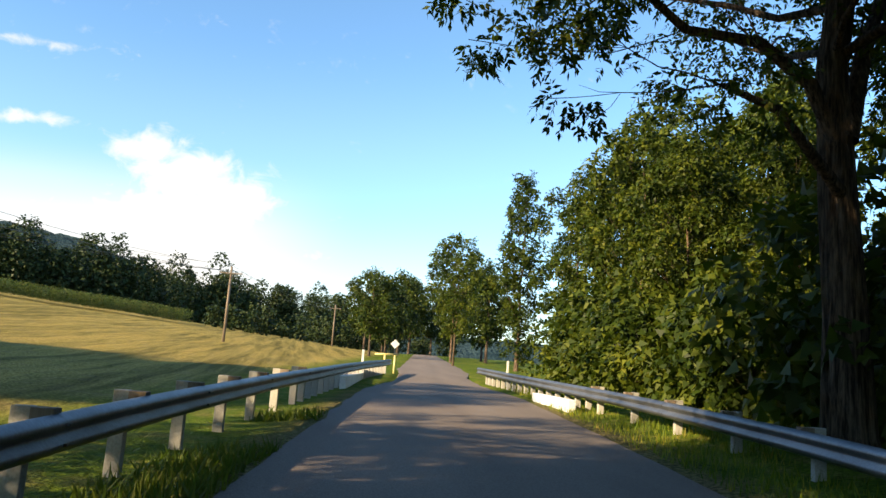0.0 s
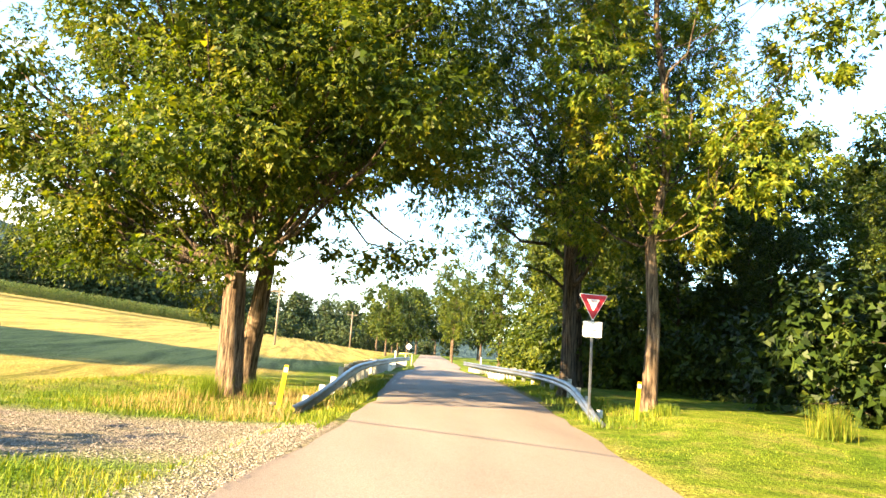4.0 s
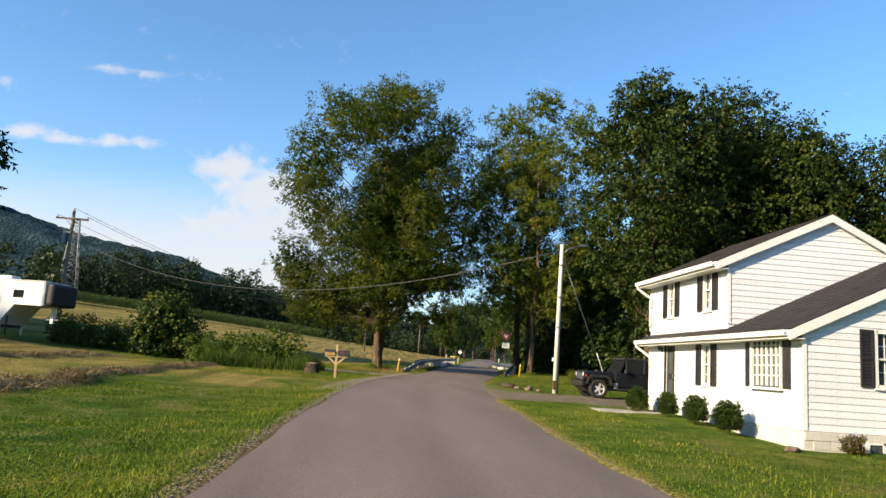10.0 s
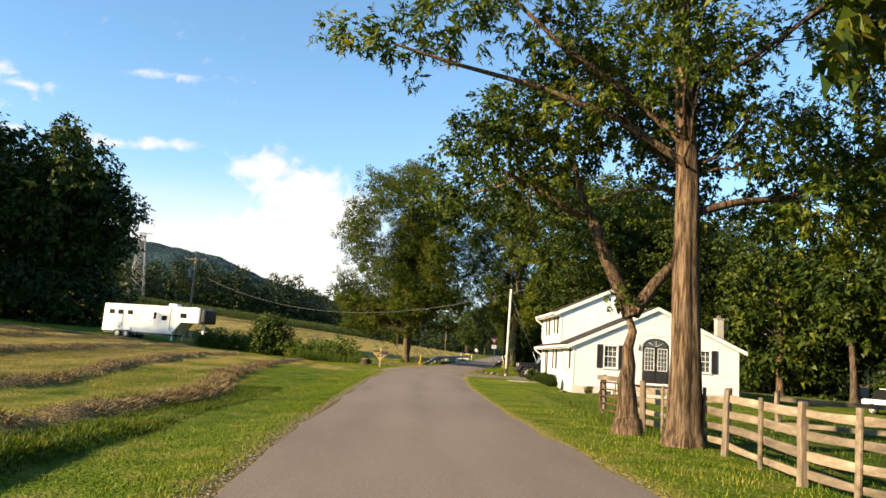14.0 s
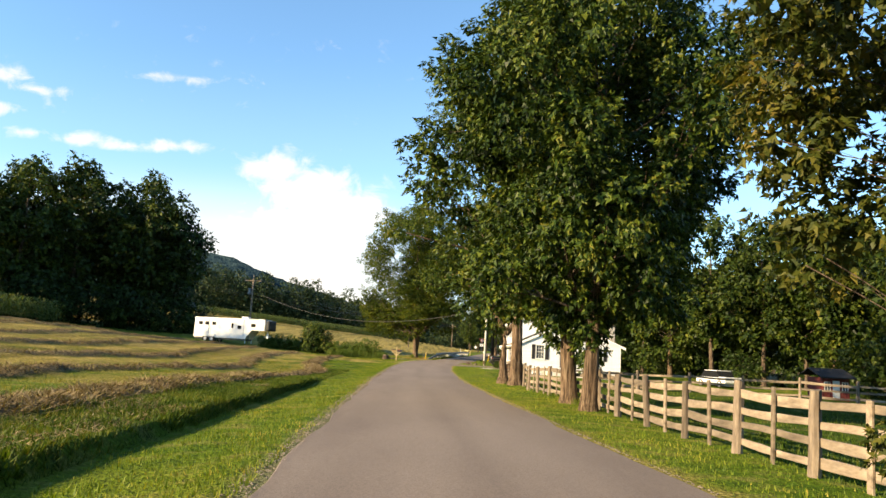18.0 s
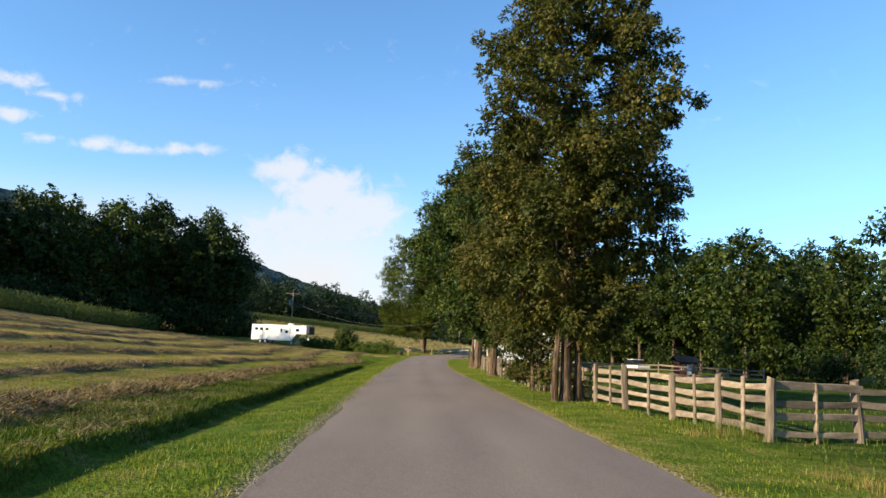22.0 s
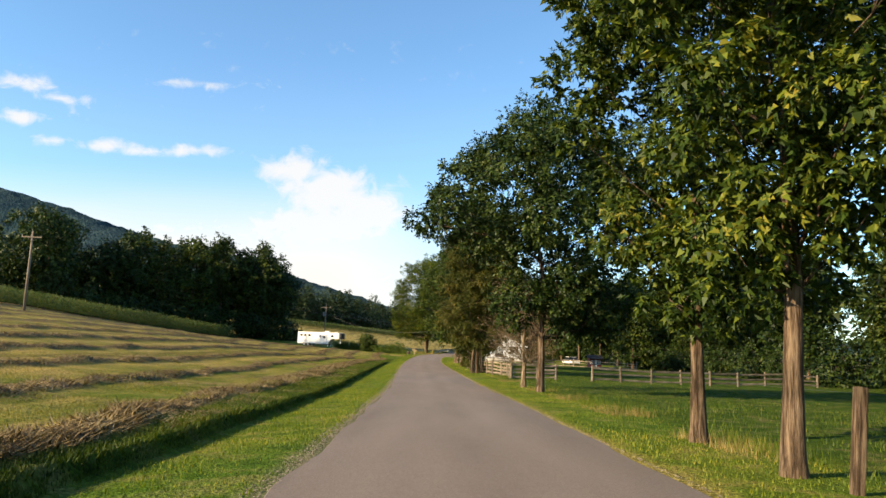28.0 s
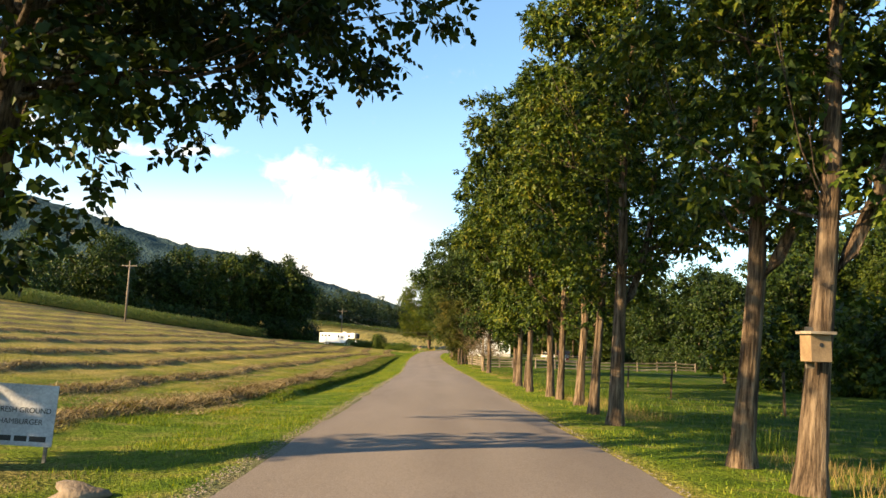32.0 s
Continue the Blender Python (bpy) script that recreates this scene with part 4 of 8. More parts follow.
# trees wrapped in climbing plants
put(make_tree("vine_clad_tree", "tall tree wrapped in climbing plants with browning leaves", 51, 16.6, 0.19, 0.12, 3.6, 54, 26000, 0.085, LEAF_MIXED, BARK_PALE, lobe=0.32, shape=0.32, low=0.6, leaflets=7, corners=3, slim=0.34, core=110, coreleaf=0.13, stems=[(0.14, 0.07, (0.42, 0.1, -0.1), (0.44, 0.1, 1.5), (0.30, 0, 3.0), (0.15, 0, 5.5)), (0.12, 0.06, (-0.40, -0.2, -0.1), (-0.38, -0.2, 1.4), (-0.2, -0.1, 3.2), (0, 0, 5.0)), (0.08, 0.04, (0.1, 0.45, -0.1), (0.2, 0.4, 1.6), (0.1, 0.2, 3.4))], forms=[(-2.4, 0.4, 9.8, 1.0), (1.5, -2.0, 8.0, 1.5), (2.4, -0.8, 10.0, 1.6), (0.8, -2.2, 6.2, 1.3), (2.6, 0.5, 7.2, 1.5), (2.0, -1.4, 12.0, 1.4), (0.2, 0.9, 0.5, 0.5), (-0.3, 1.4, 0.7, 0.6), (0.6, 1.8, 0.5, 0.5)]), 3.1, -112.3)
put(make_tree("vine_clad_tree", "many-stemmed bushy tree with yellowing leaves by the fence", 52, 12.5, 0.09, 0.08, 3.4, 40, 16000, 0.08, LEAF_MIXED, BARK_PALE, lobe=0.32, low=0.4, leaflets=7, corners=3, slim=0.34, core=90, coreleaf=0.12, stems=[(0.08, 0.04, (-0.25, 0.1, -0.1), (-0.3, 0.1, 1.2), (-0.5, 0.2, 2.8), (-0.9, 0.3, 4.5)), (0.07, 0.03, (0.22, -0.1, -0.1), (0.3, -0.1, 1.4), (0.6, 0.0, 3.0), (0.8, 0.1, 4.6)), (0.06, 0.03, (0.05, 0.3, -0.1), (0.0, 0.5, 1.5), (-0.2, 0.9, 3.2))], forms=[(0.4, 0.0, 5.2, 1.2), (0.9, 0.5, 6.5, 1.3), (-0.5, 0.4, 6.0, 1.2), (1.6, 0.0, 5.4, 1.2), (0.2, -0.6, 7.6, 1.3), (2.2, 0.3, 4.2, 1.0), (2.6, 0.8, 7.4, 1.3), (-0.7, 2.2, 0.6, 0.6), (-0.4, 3.0, 0.7, 0.7), (0.3, 1.6, 0.5, 0.5), (0.5, 3.4, 0.8, 0.7), (-0.1, 4.2, 0.7, 0.6), (-1.6, 3.5, 4.6, 1.0), (-0.8, 4.5, 5.2, 1.1), (-2.2, 2.5, 5.6, 1.1), (-0.3, 3.0, 4.0, 0.9), (-1.9, 3.4, 3.8, 0.6), (-1.6, 3.7, 3.2, 0.6), (-1.4, 3.9, 2.7, 0.5), (-1.1, 3.2, 3.1, 0.6)]), 3.15, -106.3)
# small thin tree and the row of slim trees along the pasture
put(make_tree("bare_tree", "small half-bare tree with thin brown twigs and few leaves", 61, 6.8, 0.14, 0.24, 2.45, 44, 2400, 0.042, LEAF_BROWN, BARK_TWIG, lobe=0.36, low=0.8, twigs=30, core=0), 4.4, -136.0)
put(make_tree("shade_tree", "straight tree with a broad dark green crown on the verge", 73, 14.9, 0.19, 0.21, 6.4, 50, 13500, 0.16, LEAF_DARK, BARK_PALE, lobe=0.28, low=0.35, shape=0.45, core=85, coreleaf=0.18, leaflets=5, corners=4, slim=0.34, keep=lambda c: c[2] > 7.6 or c[0] > 1.3, stems=[(0.08, 0.03, (0, 0, 6.6), (-1.6, 0, 7.6), (-3.4, 0.1, 8.0), (-5.2, 0, 8.3))], forms=[(-2.0, 0.0, 4.6, 1.0), (-1.4, -0.6, 6.2, 0.9), (2.0, -0.8, 6.2, 1.3), (1.4, 0.8, 7.2, 1.2), (-6.6, 0, 8.6, 0.7), (-5.8, 0.2, 8.4, 0.9), (-4.8, 0, 8.2, 1.0), (-3.4, 0, 7.8, 1.1), (-2.8, 0.4, 9.2, 1.2), (-1.2, 0.2, 8.4, 1.2), (-1.2, 0.5, 3.8, 0.9), (1.3, -0.4, 2.8, 0.8), (1.6, 0.5, 3.9, 1.0), (-0.8, -1.0, 4.8, 1.1), (0.6, -1.0, 4.6, 1.0), (0.4, 0.8, 5.4, 1.2), (3.0, 0, 4.4, 1.6), (4.4, 0.5, 5.2, 1.4), (3.4, 2.0, 3.8, 1.3), (2.0, 1.5, 3.7, 1.2), (4.6, 2.8, 4.8, 1.3)]), 4.5, -141.8)
slim = put(make_tree("slim_tree", "slim straight tree with a high green crown on the verge", 71, 14.5, 0.15, 0.22, 3.2, 30, 5000, 0.125, LEAF_OLD, BARK_PALE, lobe=0.27, low=0.30, shape=0.45, jag=0.28, core=26, coreleaf=0.15, leaflets=6, corners=3, slim=0.30), 3.95, -174.7, 110, 0.95)
slim2 = put(make_tree("slim_tree", "slim straight tree with a high green crown on the verge", 72, 13.5, 0.14, 0.20, 3.0, 28, 4600, 0.125, LEAF_OLD, BARK_PALE, lobe=0.28, low=0.35, shape=0.43, jag=0.28, core=26, coreleaf=0.15, leaflets=6, corners=3, slim=0.30), 4.3, -178.3, 200, 1.05)
full = put(make_tree("slim_tree", "straight tree with a full dark green crown on the verge", 75, 14.5, 0.16, 0.21, 3.6, 38, 6500, 0.13, LEAF_OLD, BARK_PALE, lobe=0.30, low=0.3, shape=0.48, core=50, coreleaf=0.15, leaflets=6, corners=3, slim=0.30), 4.2, -168.3, 40)
for o in (slim, slim2, full, again(full, 4.55, -163.6, 190, 0.96)):
    tagged(o, group="row of trees along the pasture")
for k, (x, y, turn, s) in enumerate([(4.4, -179.9, 290, 0.9), (4.45, -183.3, 20, 1.02), (4.1, -187.1, 75, 0.92)]):
    tagged(again((slim, slim2)[k % 2], x, y, turn, s, tilt=2.0 + k), group="row of trees along the pasture")
slim3 = put(make_tree("slim_tree", "slim tree with a forked stem and an open green crown", 74, 13.5, 0.155, 0.28, 3.1, 32, 4600, 0.115, LEAF_OLD, BARK_PALE, lobe=0.30, low=0.55, shape=0.5, core=14, coreleaf=0.14, leaflets=6, corners=3, slim=0.30, stems=[(0.105, 0.06, (0, 0, 2.4), (0.30, 0.02, 2.9), (0.62, 0.04, 3.7), (0.85, 0.06, 4.7), (0.95, 0.1, 6.0)), (0.06, 0.025, (0.5, 0, 3.9), (1.5, 0.1, 4.3), (2.6, 0.1, 4.9), (3.8, 0.2, 5.6))], forms=[(2.4, 0.2, 5.4, 0.9), (3.4, 0.1, 6.2, 1.0), (1.7, 0.0, 4.6, 0.7), (4.2, 0.3, 5.2, 0.8)]), 4.12, -198.7, 0, tilt=6.0)
tagged(again(slim3, 3.95, -190.2, 25, 1.05, tilt=2.5), group="row of trees along the pasture")
tagged(again(slim3, 4.2, -196.6, -40, 1.05, tilt=5.0), group="row of trees along the pasture")
tagged(slim3, group="row of trees along the pasture")
# the tree that hangs over the lane at the far end
# its field-side lobes are out of view, added to shade the trunks opposite
put(make_tree("shade_tree", "big tree with dark drooping leaves over the lane", 81, 13, 0.30, 0.42, 5.2, 40, 6800, 0.17, LEAF_DARK, BARK, lobe=0.26, lean=(1.6, 0), leaflets=5, corners=4, slim=0.36, core=22, coreleaf=0.15, forms=[(1.0, 4.0, 8.0, 1.3), (2.2, 4.6, 8.3, 1.3), (0, 3.6, 7.6, 1.2), (-1.2, 3.4, 7.0, 1.3), (-2.5, 3.0, 6.2, 1.3), (3.4, 4.4, 8.8, 1.3), (-2.0, 2.4, 7.0, 1.3), (-3.4, 2.6, 6.8, 1.4), (-4.0, 3.5, 7.6, 1.3), (-3.8, 4.2, 5.6, 1.2), (-1.9, -0.5, 2.3, 0.7), (-3.0, -0.9, 2.6, 0.8), (-4.0, -1.4, 3.0, 0.9), (-5.0, -1.9, 3.5, 1.0), (-2.4, -0.2, 3.2, 0.8), (0.8, 0.5, 4.0, 0.9), (1.6, -0.3, 4.9, 1.0), (0.2, 1.2, 3.2, 0.8), (-0.6, 0.6, 2.6, 0.7), (5.0, 1.5, 7.0, 1.2), (3.4, 1.0, 6.2, 1.1), (2.2, 0.5, 5.3, 1.0), (4.4, 3.2, 7.4, 1.2)]), -6.5, -198.3)

# ---- woods ----
oak = put(make_tree("woodland_tree", "tall green woodland tree at the edge of the woods", 91, 21, 0.30, 0.26, 6.0, 40, 1700, 0.42, LEAF_WOODS, BARK, lobe=0.29, leaflets=3, twigs=0, corners=3, core=14, coreleaf=0.45), 33.0, -6.0, 0, 0.8)
ash = put(make_tree("woodland_tree", "tall narrow green woodland tree at the edge of the woods", 92, 19, 0.26, 0.22, 5.0, 38, 1600, 0.42, LEAF_DARK, BARK, lobe=0.30, leaflets=3, twigs=0, corners=3, core=14, coreleaf=0.45), 36.0, -14.0, 0, 0.75)
ivy = put(make_tree("woodland_tree", "leaning woodland tree with a leafy ivy-clad trunk", 93, 20, 0.32, 0.12, 5.2, 40, 1700, 0.42, LEAF_WOODS, BARK_PALE, lobe=0.30, leaflets=3, twigs=0, corners=3, core=14, coreleaf=0.45), 34.0, -24.0, 0, 0.7)
edge_oak = put(make_tree("woodland_tree", "tall green tree at the sunlit edge of the woods", 97, 25, 0.32, 0.36, 6.6, 44, 4800, 0.25, LEAF_WOODS, BARK, lobe=0.31, jag=0.22, leaflets=3, twigs=1, corners=3, core=26, coreleaf=0.28), 16.5, -12.5, 0, 0.83)
put(make_tree("woodland_tree", "tall tree with an ivy-clad trunk at the edge of the woods", 98, 23, 0.33, 0.26, 5.0, 46, 6000, 0.22, LEAF_WOODS, BARK_PALE, lobe=0.32, jag=0.26, stems=[(0.20, 0.09, (0.3, 0, 2.6), (0.9, 0.1, 5.0), (1.2, 0.2, 8.0), (1.3, 0.2, 11.0))], forms=[(-0.6, -0.4, 2.2, 0.5), (0.5, -0.5, 3.4, 0.6), (-0.5, -0.3, 4.8, 0.6), (0.8, -0.5, 6.4, 0.7)], leaflets=3, twigs=1, corners=3, core=26, coreleaf=0.28), 11.9, -21.6, 0, 0.79)
for k, (x, y, s) in enumerate([(20.5, -15.0, 0.74), (19.5, -3.5, 0.34), (20.5, -20.5, 0.66), (23.5, -10.5, 0.76), (20, 5, 0.34), (24.5, -16.5, 0.68), (18.0, -18.0, 0.76), (25.5, -21.5, 0.62), (24.5, -5.0, 0.6), (26.5, -11, 0.62)]):
    tagged(again(edge_oak, x, y, 77.0 * k, s), group="woods beside the lane")
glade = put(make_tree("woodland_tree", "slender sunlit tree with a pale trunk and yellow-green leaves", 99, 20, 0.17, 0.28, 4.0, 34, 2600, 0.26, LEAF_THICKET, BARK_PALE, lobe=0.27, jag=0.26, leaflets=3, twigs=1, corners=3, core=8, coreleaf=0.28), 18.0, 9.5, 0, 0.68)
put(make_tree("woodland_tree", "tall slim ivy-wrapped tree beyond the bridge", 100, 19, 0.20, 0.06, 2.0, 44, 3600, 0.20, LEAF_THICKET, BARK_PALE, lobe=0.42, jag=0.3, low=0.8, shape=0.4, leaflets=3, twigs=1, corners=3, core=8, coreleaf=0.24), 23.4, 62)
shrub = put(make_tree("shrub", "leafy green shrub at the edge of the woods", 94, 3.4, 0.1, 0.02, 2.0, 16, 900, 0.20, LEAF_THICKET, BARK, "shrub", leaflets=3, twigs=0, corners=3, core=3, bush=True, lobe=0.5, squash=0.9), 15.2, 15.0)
# the same kind of shrub with shade put into its leaf colour
shaded_shrub = put(make_tree("shrub", "green shrub with leaves darkened as in the trees' shade", 194, 3.4, 0.1, 0.02, 2.0, 16, 900, 0.20, LEAF_DARK, BARK, "shrub", leaflets=3, twigs=0, corners=3, core=3, bush=True, lobe=0.5, squash=0.9), 16.6, -5.5, 0, 1.3)
weed = put(make_tree("shrub", "tall green weeds in a rough clump", 95, 2.0, 0.1, 0.02, 1.7, 14, 620, 0.17, WEED, BARK, "shrub", leaflets=3, twigs=0, corners=3, core=2, bush=True, lobe=0.5, squash=0.9, droop=-0.2), -8.5, -14.5)
rng = np.random.default_rng(5)
WOODS = [(26, -2), (23, 10), (29, 5), (27, 14), (32, 12), (29, 23), (29, 34), (26, 38), (30, 46), (29, -10), (30, -18), (29, -26), (40, -22), (35, 3), (36, 20), (33, -31), (39, -30), (45, -27), (38, -37), (44, -36), (50, -40), (41, -45), (46, -49), (38, -54), (44, -58), (51, -62), (40, -66), (45, -73), (39, -80), (47, -85), (42, -93), (38, -101), (46, -106), (41, -114), (48, -121), (40, -128), (45, -137), (39, -146), (47, -152), (42, -161), (46, -170), (40, -178), (48, -186), (43, -194), (52, -140), (52, -100), (54, -160), (31, -62), (34, -44)]
for k, (x, y) in enumerate(WOODS):
    far = 0.8 if y < -34 else (0.5 if y < 5 else 0.85)
    tagged(again((oak, ash, ivy)[k % 3] if y < -4 else glade, x + rng.uniform(-1, 1), y + rng.uniform(-1, 1), rng.uniform(0, 360), far * rng.uniform(0.85, 1.12)), group="woods beside the lane")
UNDER = [(15.5, 17.5), (16.0, 20.5), (16.5, 23.5), (17.2, 26.5), (18.0, 30), (18.8, 34), (19, 22), (20, 27), (19.5, 38), (17, 13), (19, 17), (18.5, 33), (19, 8), (20.5, 12), (14.6, 10.5), (15.6, 7.5), (17.2, 3.5), (17.0, -3.0), (17.8, -8.0), (19.5, -10.5), (18.2, -12.5), (22.0, -12.0), (22.5, -19.0), (24.5, -7.0), (27.0, -15.5), (28.0, -24.5), (31.0, -26.0), (34.0, -22.0), (27.5, -20), (25, -27), (28, -30), (31, -10), (31, -2), (32, -17), (33, 6), (32, -35), (30, -40), (35, -41), (36, -48), (34, -53), (35, -59), (36, -64), (36, -71), (37, -78), (36.5, -86), (37, -94), (36, -104), (37.5, -112), (37, -121), (36.5, -131), (37.5, -141), (37, -151), (36.5, -158), (38, -166), (37, -174), (36, -183), (38, -190)]
for k, (x, y) in enumerate(UNDER):
    tagged(again(shrub if y > 6 or y < -150 else shaded_shrub, x + rng.uniform(-0.6, 0.6), y + rng.uniform(-0.6, 0.6), rng.uniform(0, 360), rng.uniform(0.8, 1.45)), group="shrubs at the edge of the woods")
for k, (x, y, s) in enumerate([(-9.8, -14.6, 0.75), (-11.4, -13.6, 0.8), (-12.6, -14.4, 0.7), (-8.0, -15.0, 0.55), (-17.5, -11.5, 0.8), (-19.0, -10.5, 0.8), (-20.5, -11.8, 0.8), (-22.2, -10.5, 0.8), (-16, -9, 0.9)]):
    tagged(again(weed, x, y, rng.uniform(0, 360), s), group="weeds at the field corner")
put(make_tree("shrub", "rounded dark green bush at the field corner", 96, 3.5, 0.1, 0.02, 1.9, 20, 2200, 0.16, LEAF, BARK, "shrub", bush=True, lobe=0.46, squash=0.95, low=0.9), -15.2, -12.4)

for k, (x, y, s) in enumerate([(22, -170, 1.4), (25.5, -174, 1.5), (27, -167, 1.4), (19, -164, 1.2)]):
    tagged(again(shrub, x, y, 70.0 * k, s, label="tall leafy green bush in the pasture"), group="bushes in the pasture")
for k, (x, y, s) in enumerate([(28, -36, 0.85), (25.5, -31, 0.78), (31, -41, 0.8), (35, -46, 0.85)]):
    tagged(again((oak, ivy)[k % 2], x, y, 47.0 * k, s), group="woods beside the lane")
for k, (x, y, s) in enumerate([(18.3, 27.5, 0.62), (17.6, 22.5, 0.52), (20.5, 31, 0.66), (22.5, 25, 0.62), (19.5, 19, 0.50), (23, 40, 0.72), (24.5, 36, 0.9), (27, 30, 0.85), (21.5, 43, 0.72)]):
    tagged(again(glade, x, y, 61.0 * k, s), group="woods beside the lane")
for k, (x, y, s) in enumerate([(22, 16, 1.5), (25, 20, 1.7), (21, 10.5, 1.5), (26, 13, 1.7), (28, 18, 1.8)]):
    tagged(again(shrub, x, y, 50.0 * k, s), group="shrubs at the edge of the woods")
for k, (x, y, s) in enumerate([(28, -168, 0.42), (31, -173, 0.46), (34.0, -164, 0.5), (30, -158, 0.46), (33, -180, 0.5)]):
    tagged(again(glade, x, y, 95.0 * k, s, label="leafy sunlit green tree at the back of the pasture"), group="trees at the back of the pasture")
for k, (x, y, s) in enumerate([(24, -158, 0.5), (27, -153, 0.6), (30.5, -149, 0.6), (34, -152, 0.65), (22, -151, 0.45)]):
    tagged(again((ash, oak)[k % 2], x, y, 85.0 * k, s, label="dark leafy green tree at the back of the pasture"), group="trees at the back of the pasture")
# far group of trees behind the trailer
for k, (x, y, s) in enumerate([(-39.4, 2, 1.0), (-43, 0, 1.15), (-48, 4, 1.1), (-52, -4, 1.2), (-46, 9, 1.1), (-57, -9, 1.1), (-61, -3, 1.2), (-63, -15, 1.05), (-55, 6, 1.2), (-49, 11, 1.0), (-68, -20, 1.1), (-70, -9, 1.15), (-72, -21, 1.0), (-82, -31, 1.1), (-75, -40, 1.05), (-80, -24, 1.1)]):
    tagged(again((ash, oak, ash, ivy)[k % 4], x, y, rng.uniform(0, 360), s, label="broad dark green tree at the edge of the hay field"), group="trees behind the hay field")
for k, (x, y, s) in enumerate([(-36, -1, 0.9), (-40, -4, 1.0), (-45, -6, 1.1), (-50, -11, 1.1), (-55, -16, 1.0), (-59, -22, 1.1), (-34, 3, 0.8), (-38, -2.5, 1.5), (-42.5, -5.5, 1.6), (-47.5, -8.5, 1.6), (-52.5, -13.5, 1.7), (-57, -19, 1.6), (-62, -25.5, 1.7), (-66, -30, 1.6), (-71, -35, 1.7), (-36.5, 1.5, 1.4), (-45, -3, 1.9), (-54, -9, 2.0), (-61, -17, 2.0), (-67, -24, 2.0), (-74, -31, 2.0)]):
    tagged(again(shaded_shrub, x, y, rng.uniform(0, 360), s), group="shrubs behind the hay field")
# trees along the lane beyond the bridge
for k, (x, y, s, o) in enumerate([(18.4, 66, 0.56, glade), (26.5, 54, 0.66, glade), (22.0, 84, 0.8, glade), (13.0, 92, 0.55, oak), (16.5, 104, 0.6, ash), (29.5, 96, 0.7, oak), (20.5, 120, 0.7, oak), (33, 112, 0.75, ash), (27, 150, 0.8, oak), (36, 150, 0.8, ash), (31, 175, 0.9, oak), (24, 172, 0.9, ash), (38, 184, 0.9, oak), (19, 165, 0.9, oak)]):
    tagged(again(o, x, y, rng.uniform(0, 360), s, label="green tree along the lane beyond the bridge"), group="trees beyond the bridge")


def far_woods(name, label, spots, seed, leaf, per, hgt, mat=None):
    """Distant woods: many small crowns of leaf clumps in one mesh."""
    r = np.random.default_rng(seed)
    heap = Heap()
    for x, y, s in spots:
        h = hgt * s * r.uniform(0.75, 1.2)
        w = h * r.uniform(0.24, 0.36)
        z = gz(x, y)
        d = unit(r.standard_normal((per, 3)))
        f = r.uniform(0.05, 1, per)
        wid = w * np.sin(np.pi * (0.12 + 0.86 * f ** 0.7)) ** 0.7
        p = np.stack([x + d[:, 0] * wid, y + d[:, 1] * wid, z + h * f], 1)
        heap.add(*sprays(r, p, d, leaf, 3, 0.1, slim=0.5, corners=3))
    return tagged(part(name, heap.mesh(name, mat or LEAF_FAR, False)), label, "woods", kind="stuff")


r = np.random.default_rng(17)
hill = [(x + r.uniform(-4, 4), y + r.uniform(-4, 4), r.uniform(0.8, 1.15)) for x, y in [(-85 - 7 * a, -60 + 9 * b) for a in range(6) for b in range(12)]]
far_woods("hillside_woods", "dark green woods on the slope behind the corn", hill, 1, 0.5, 300, 15, LEAF_DARK)
edge = []
for k in range(240):
    t, dep = r.uniform(0, 1), r.uniform(0, 1) ** 1.5
    edge.append((-105 + 150 * t - 40 * dep, 175 + 85 * t + 90 * dep, r.uniform(0.8, 1.2)))
far_woods("valley_woods", "dark green woods across the far side of the hay field", edge, 2, 0.66, 240, 15.5)
edge = [(-14 + 62 * q + r.uniform(-4, 4), 150 + 50 * q + r.uniform(-6, 6), r.uniform(0.7, 1.3)) for q in np.linspace(0, 1, 40)]
far_woods("hedgerow", "dark green hedge below the far trees", edge, 6, 0.5, 70, 5.5)
edge = [(-190 + 100 * r.uniform(0, 1) - 60 * r.uniform(0, 1), 20 + 190 * r.uniform(0, 1), r.uniform(0.8, 1.2)) for _ in range(150)]
far_woods("upper_woods", "dark green woods climbing the hill", edge, 3, 1.0, 90, 15)
edge = [(60 + 45 * r.uniform(0, 1), -210 + 300 * r.uniform(0, 1), r.uniform(0.8, 1.2)) for _ in range(110)]
far_woods("back_woods", "green woods behind the pasture", edge, 4, 0.85, 90, 17)


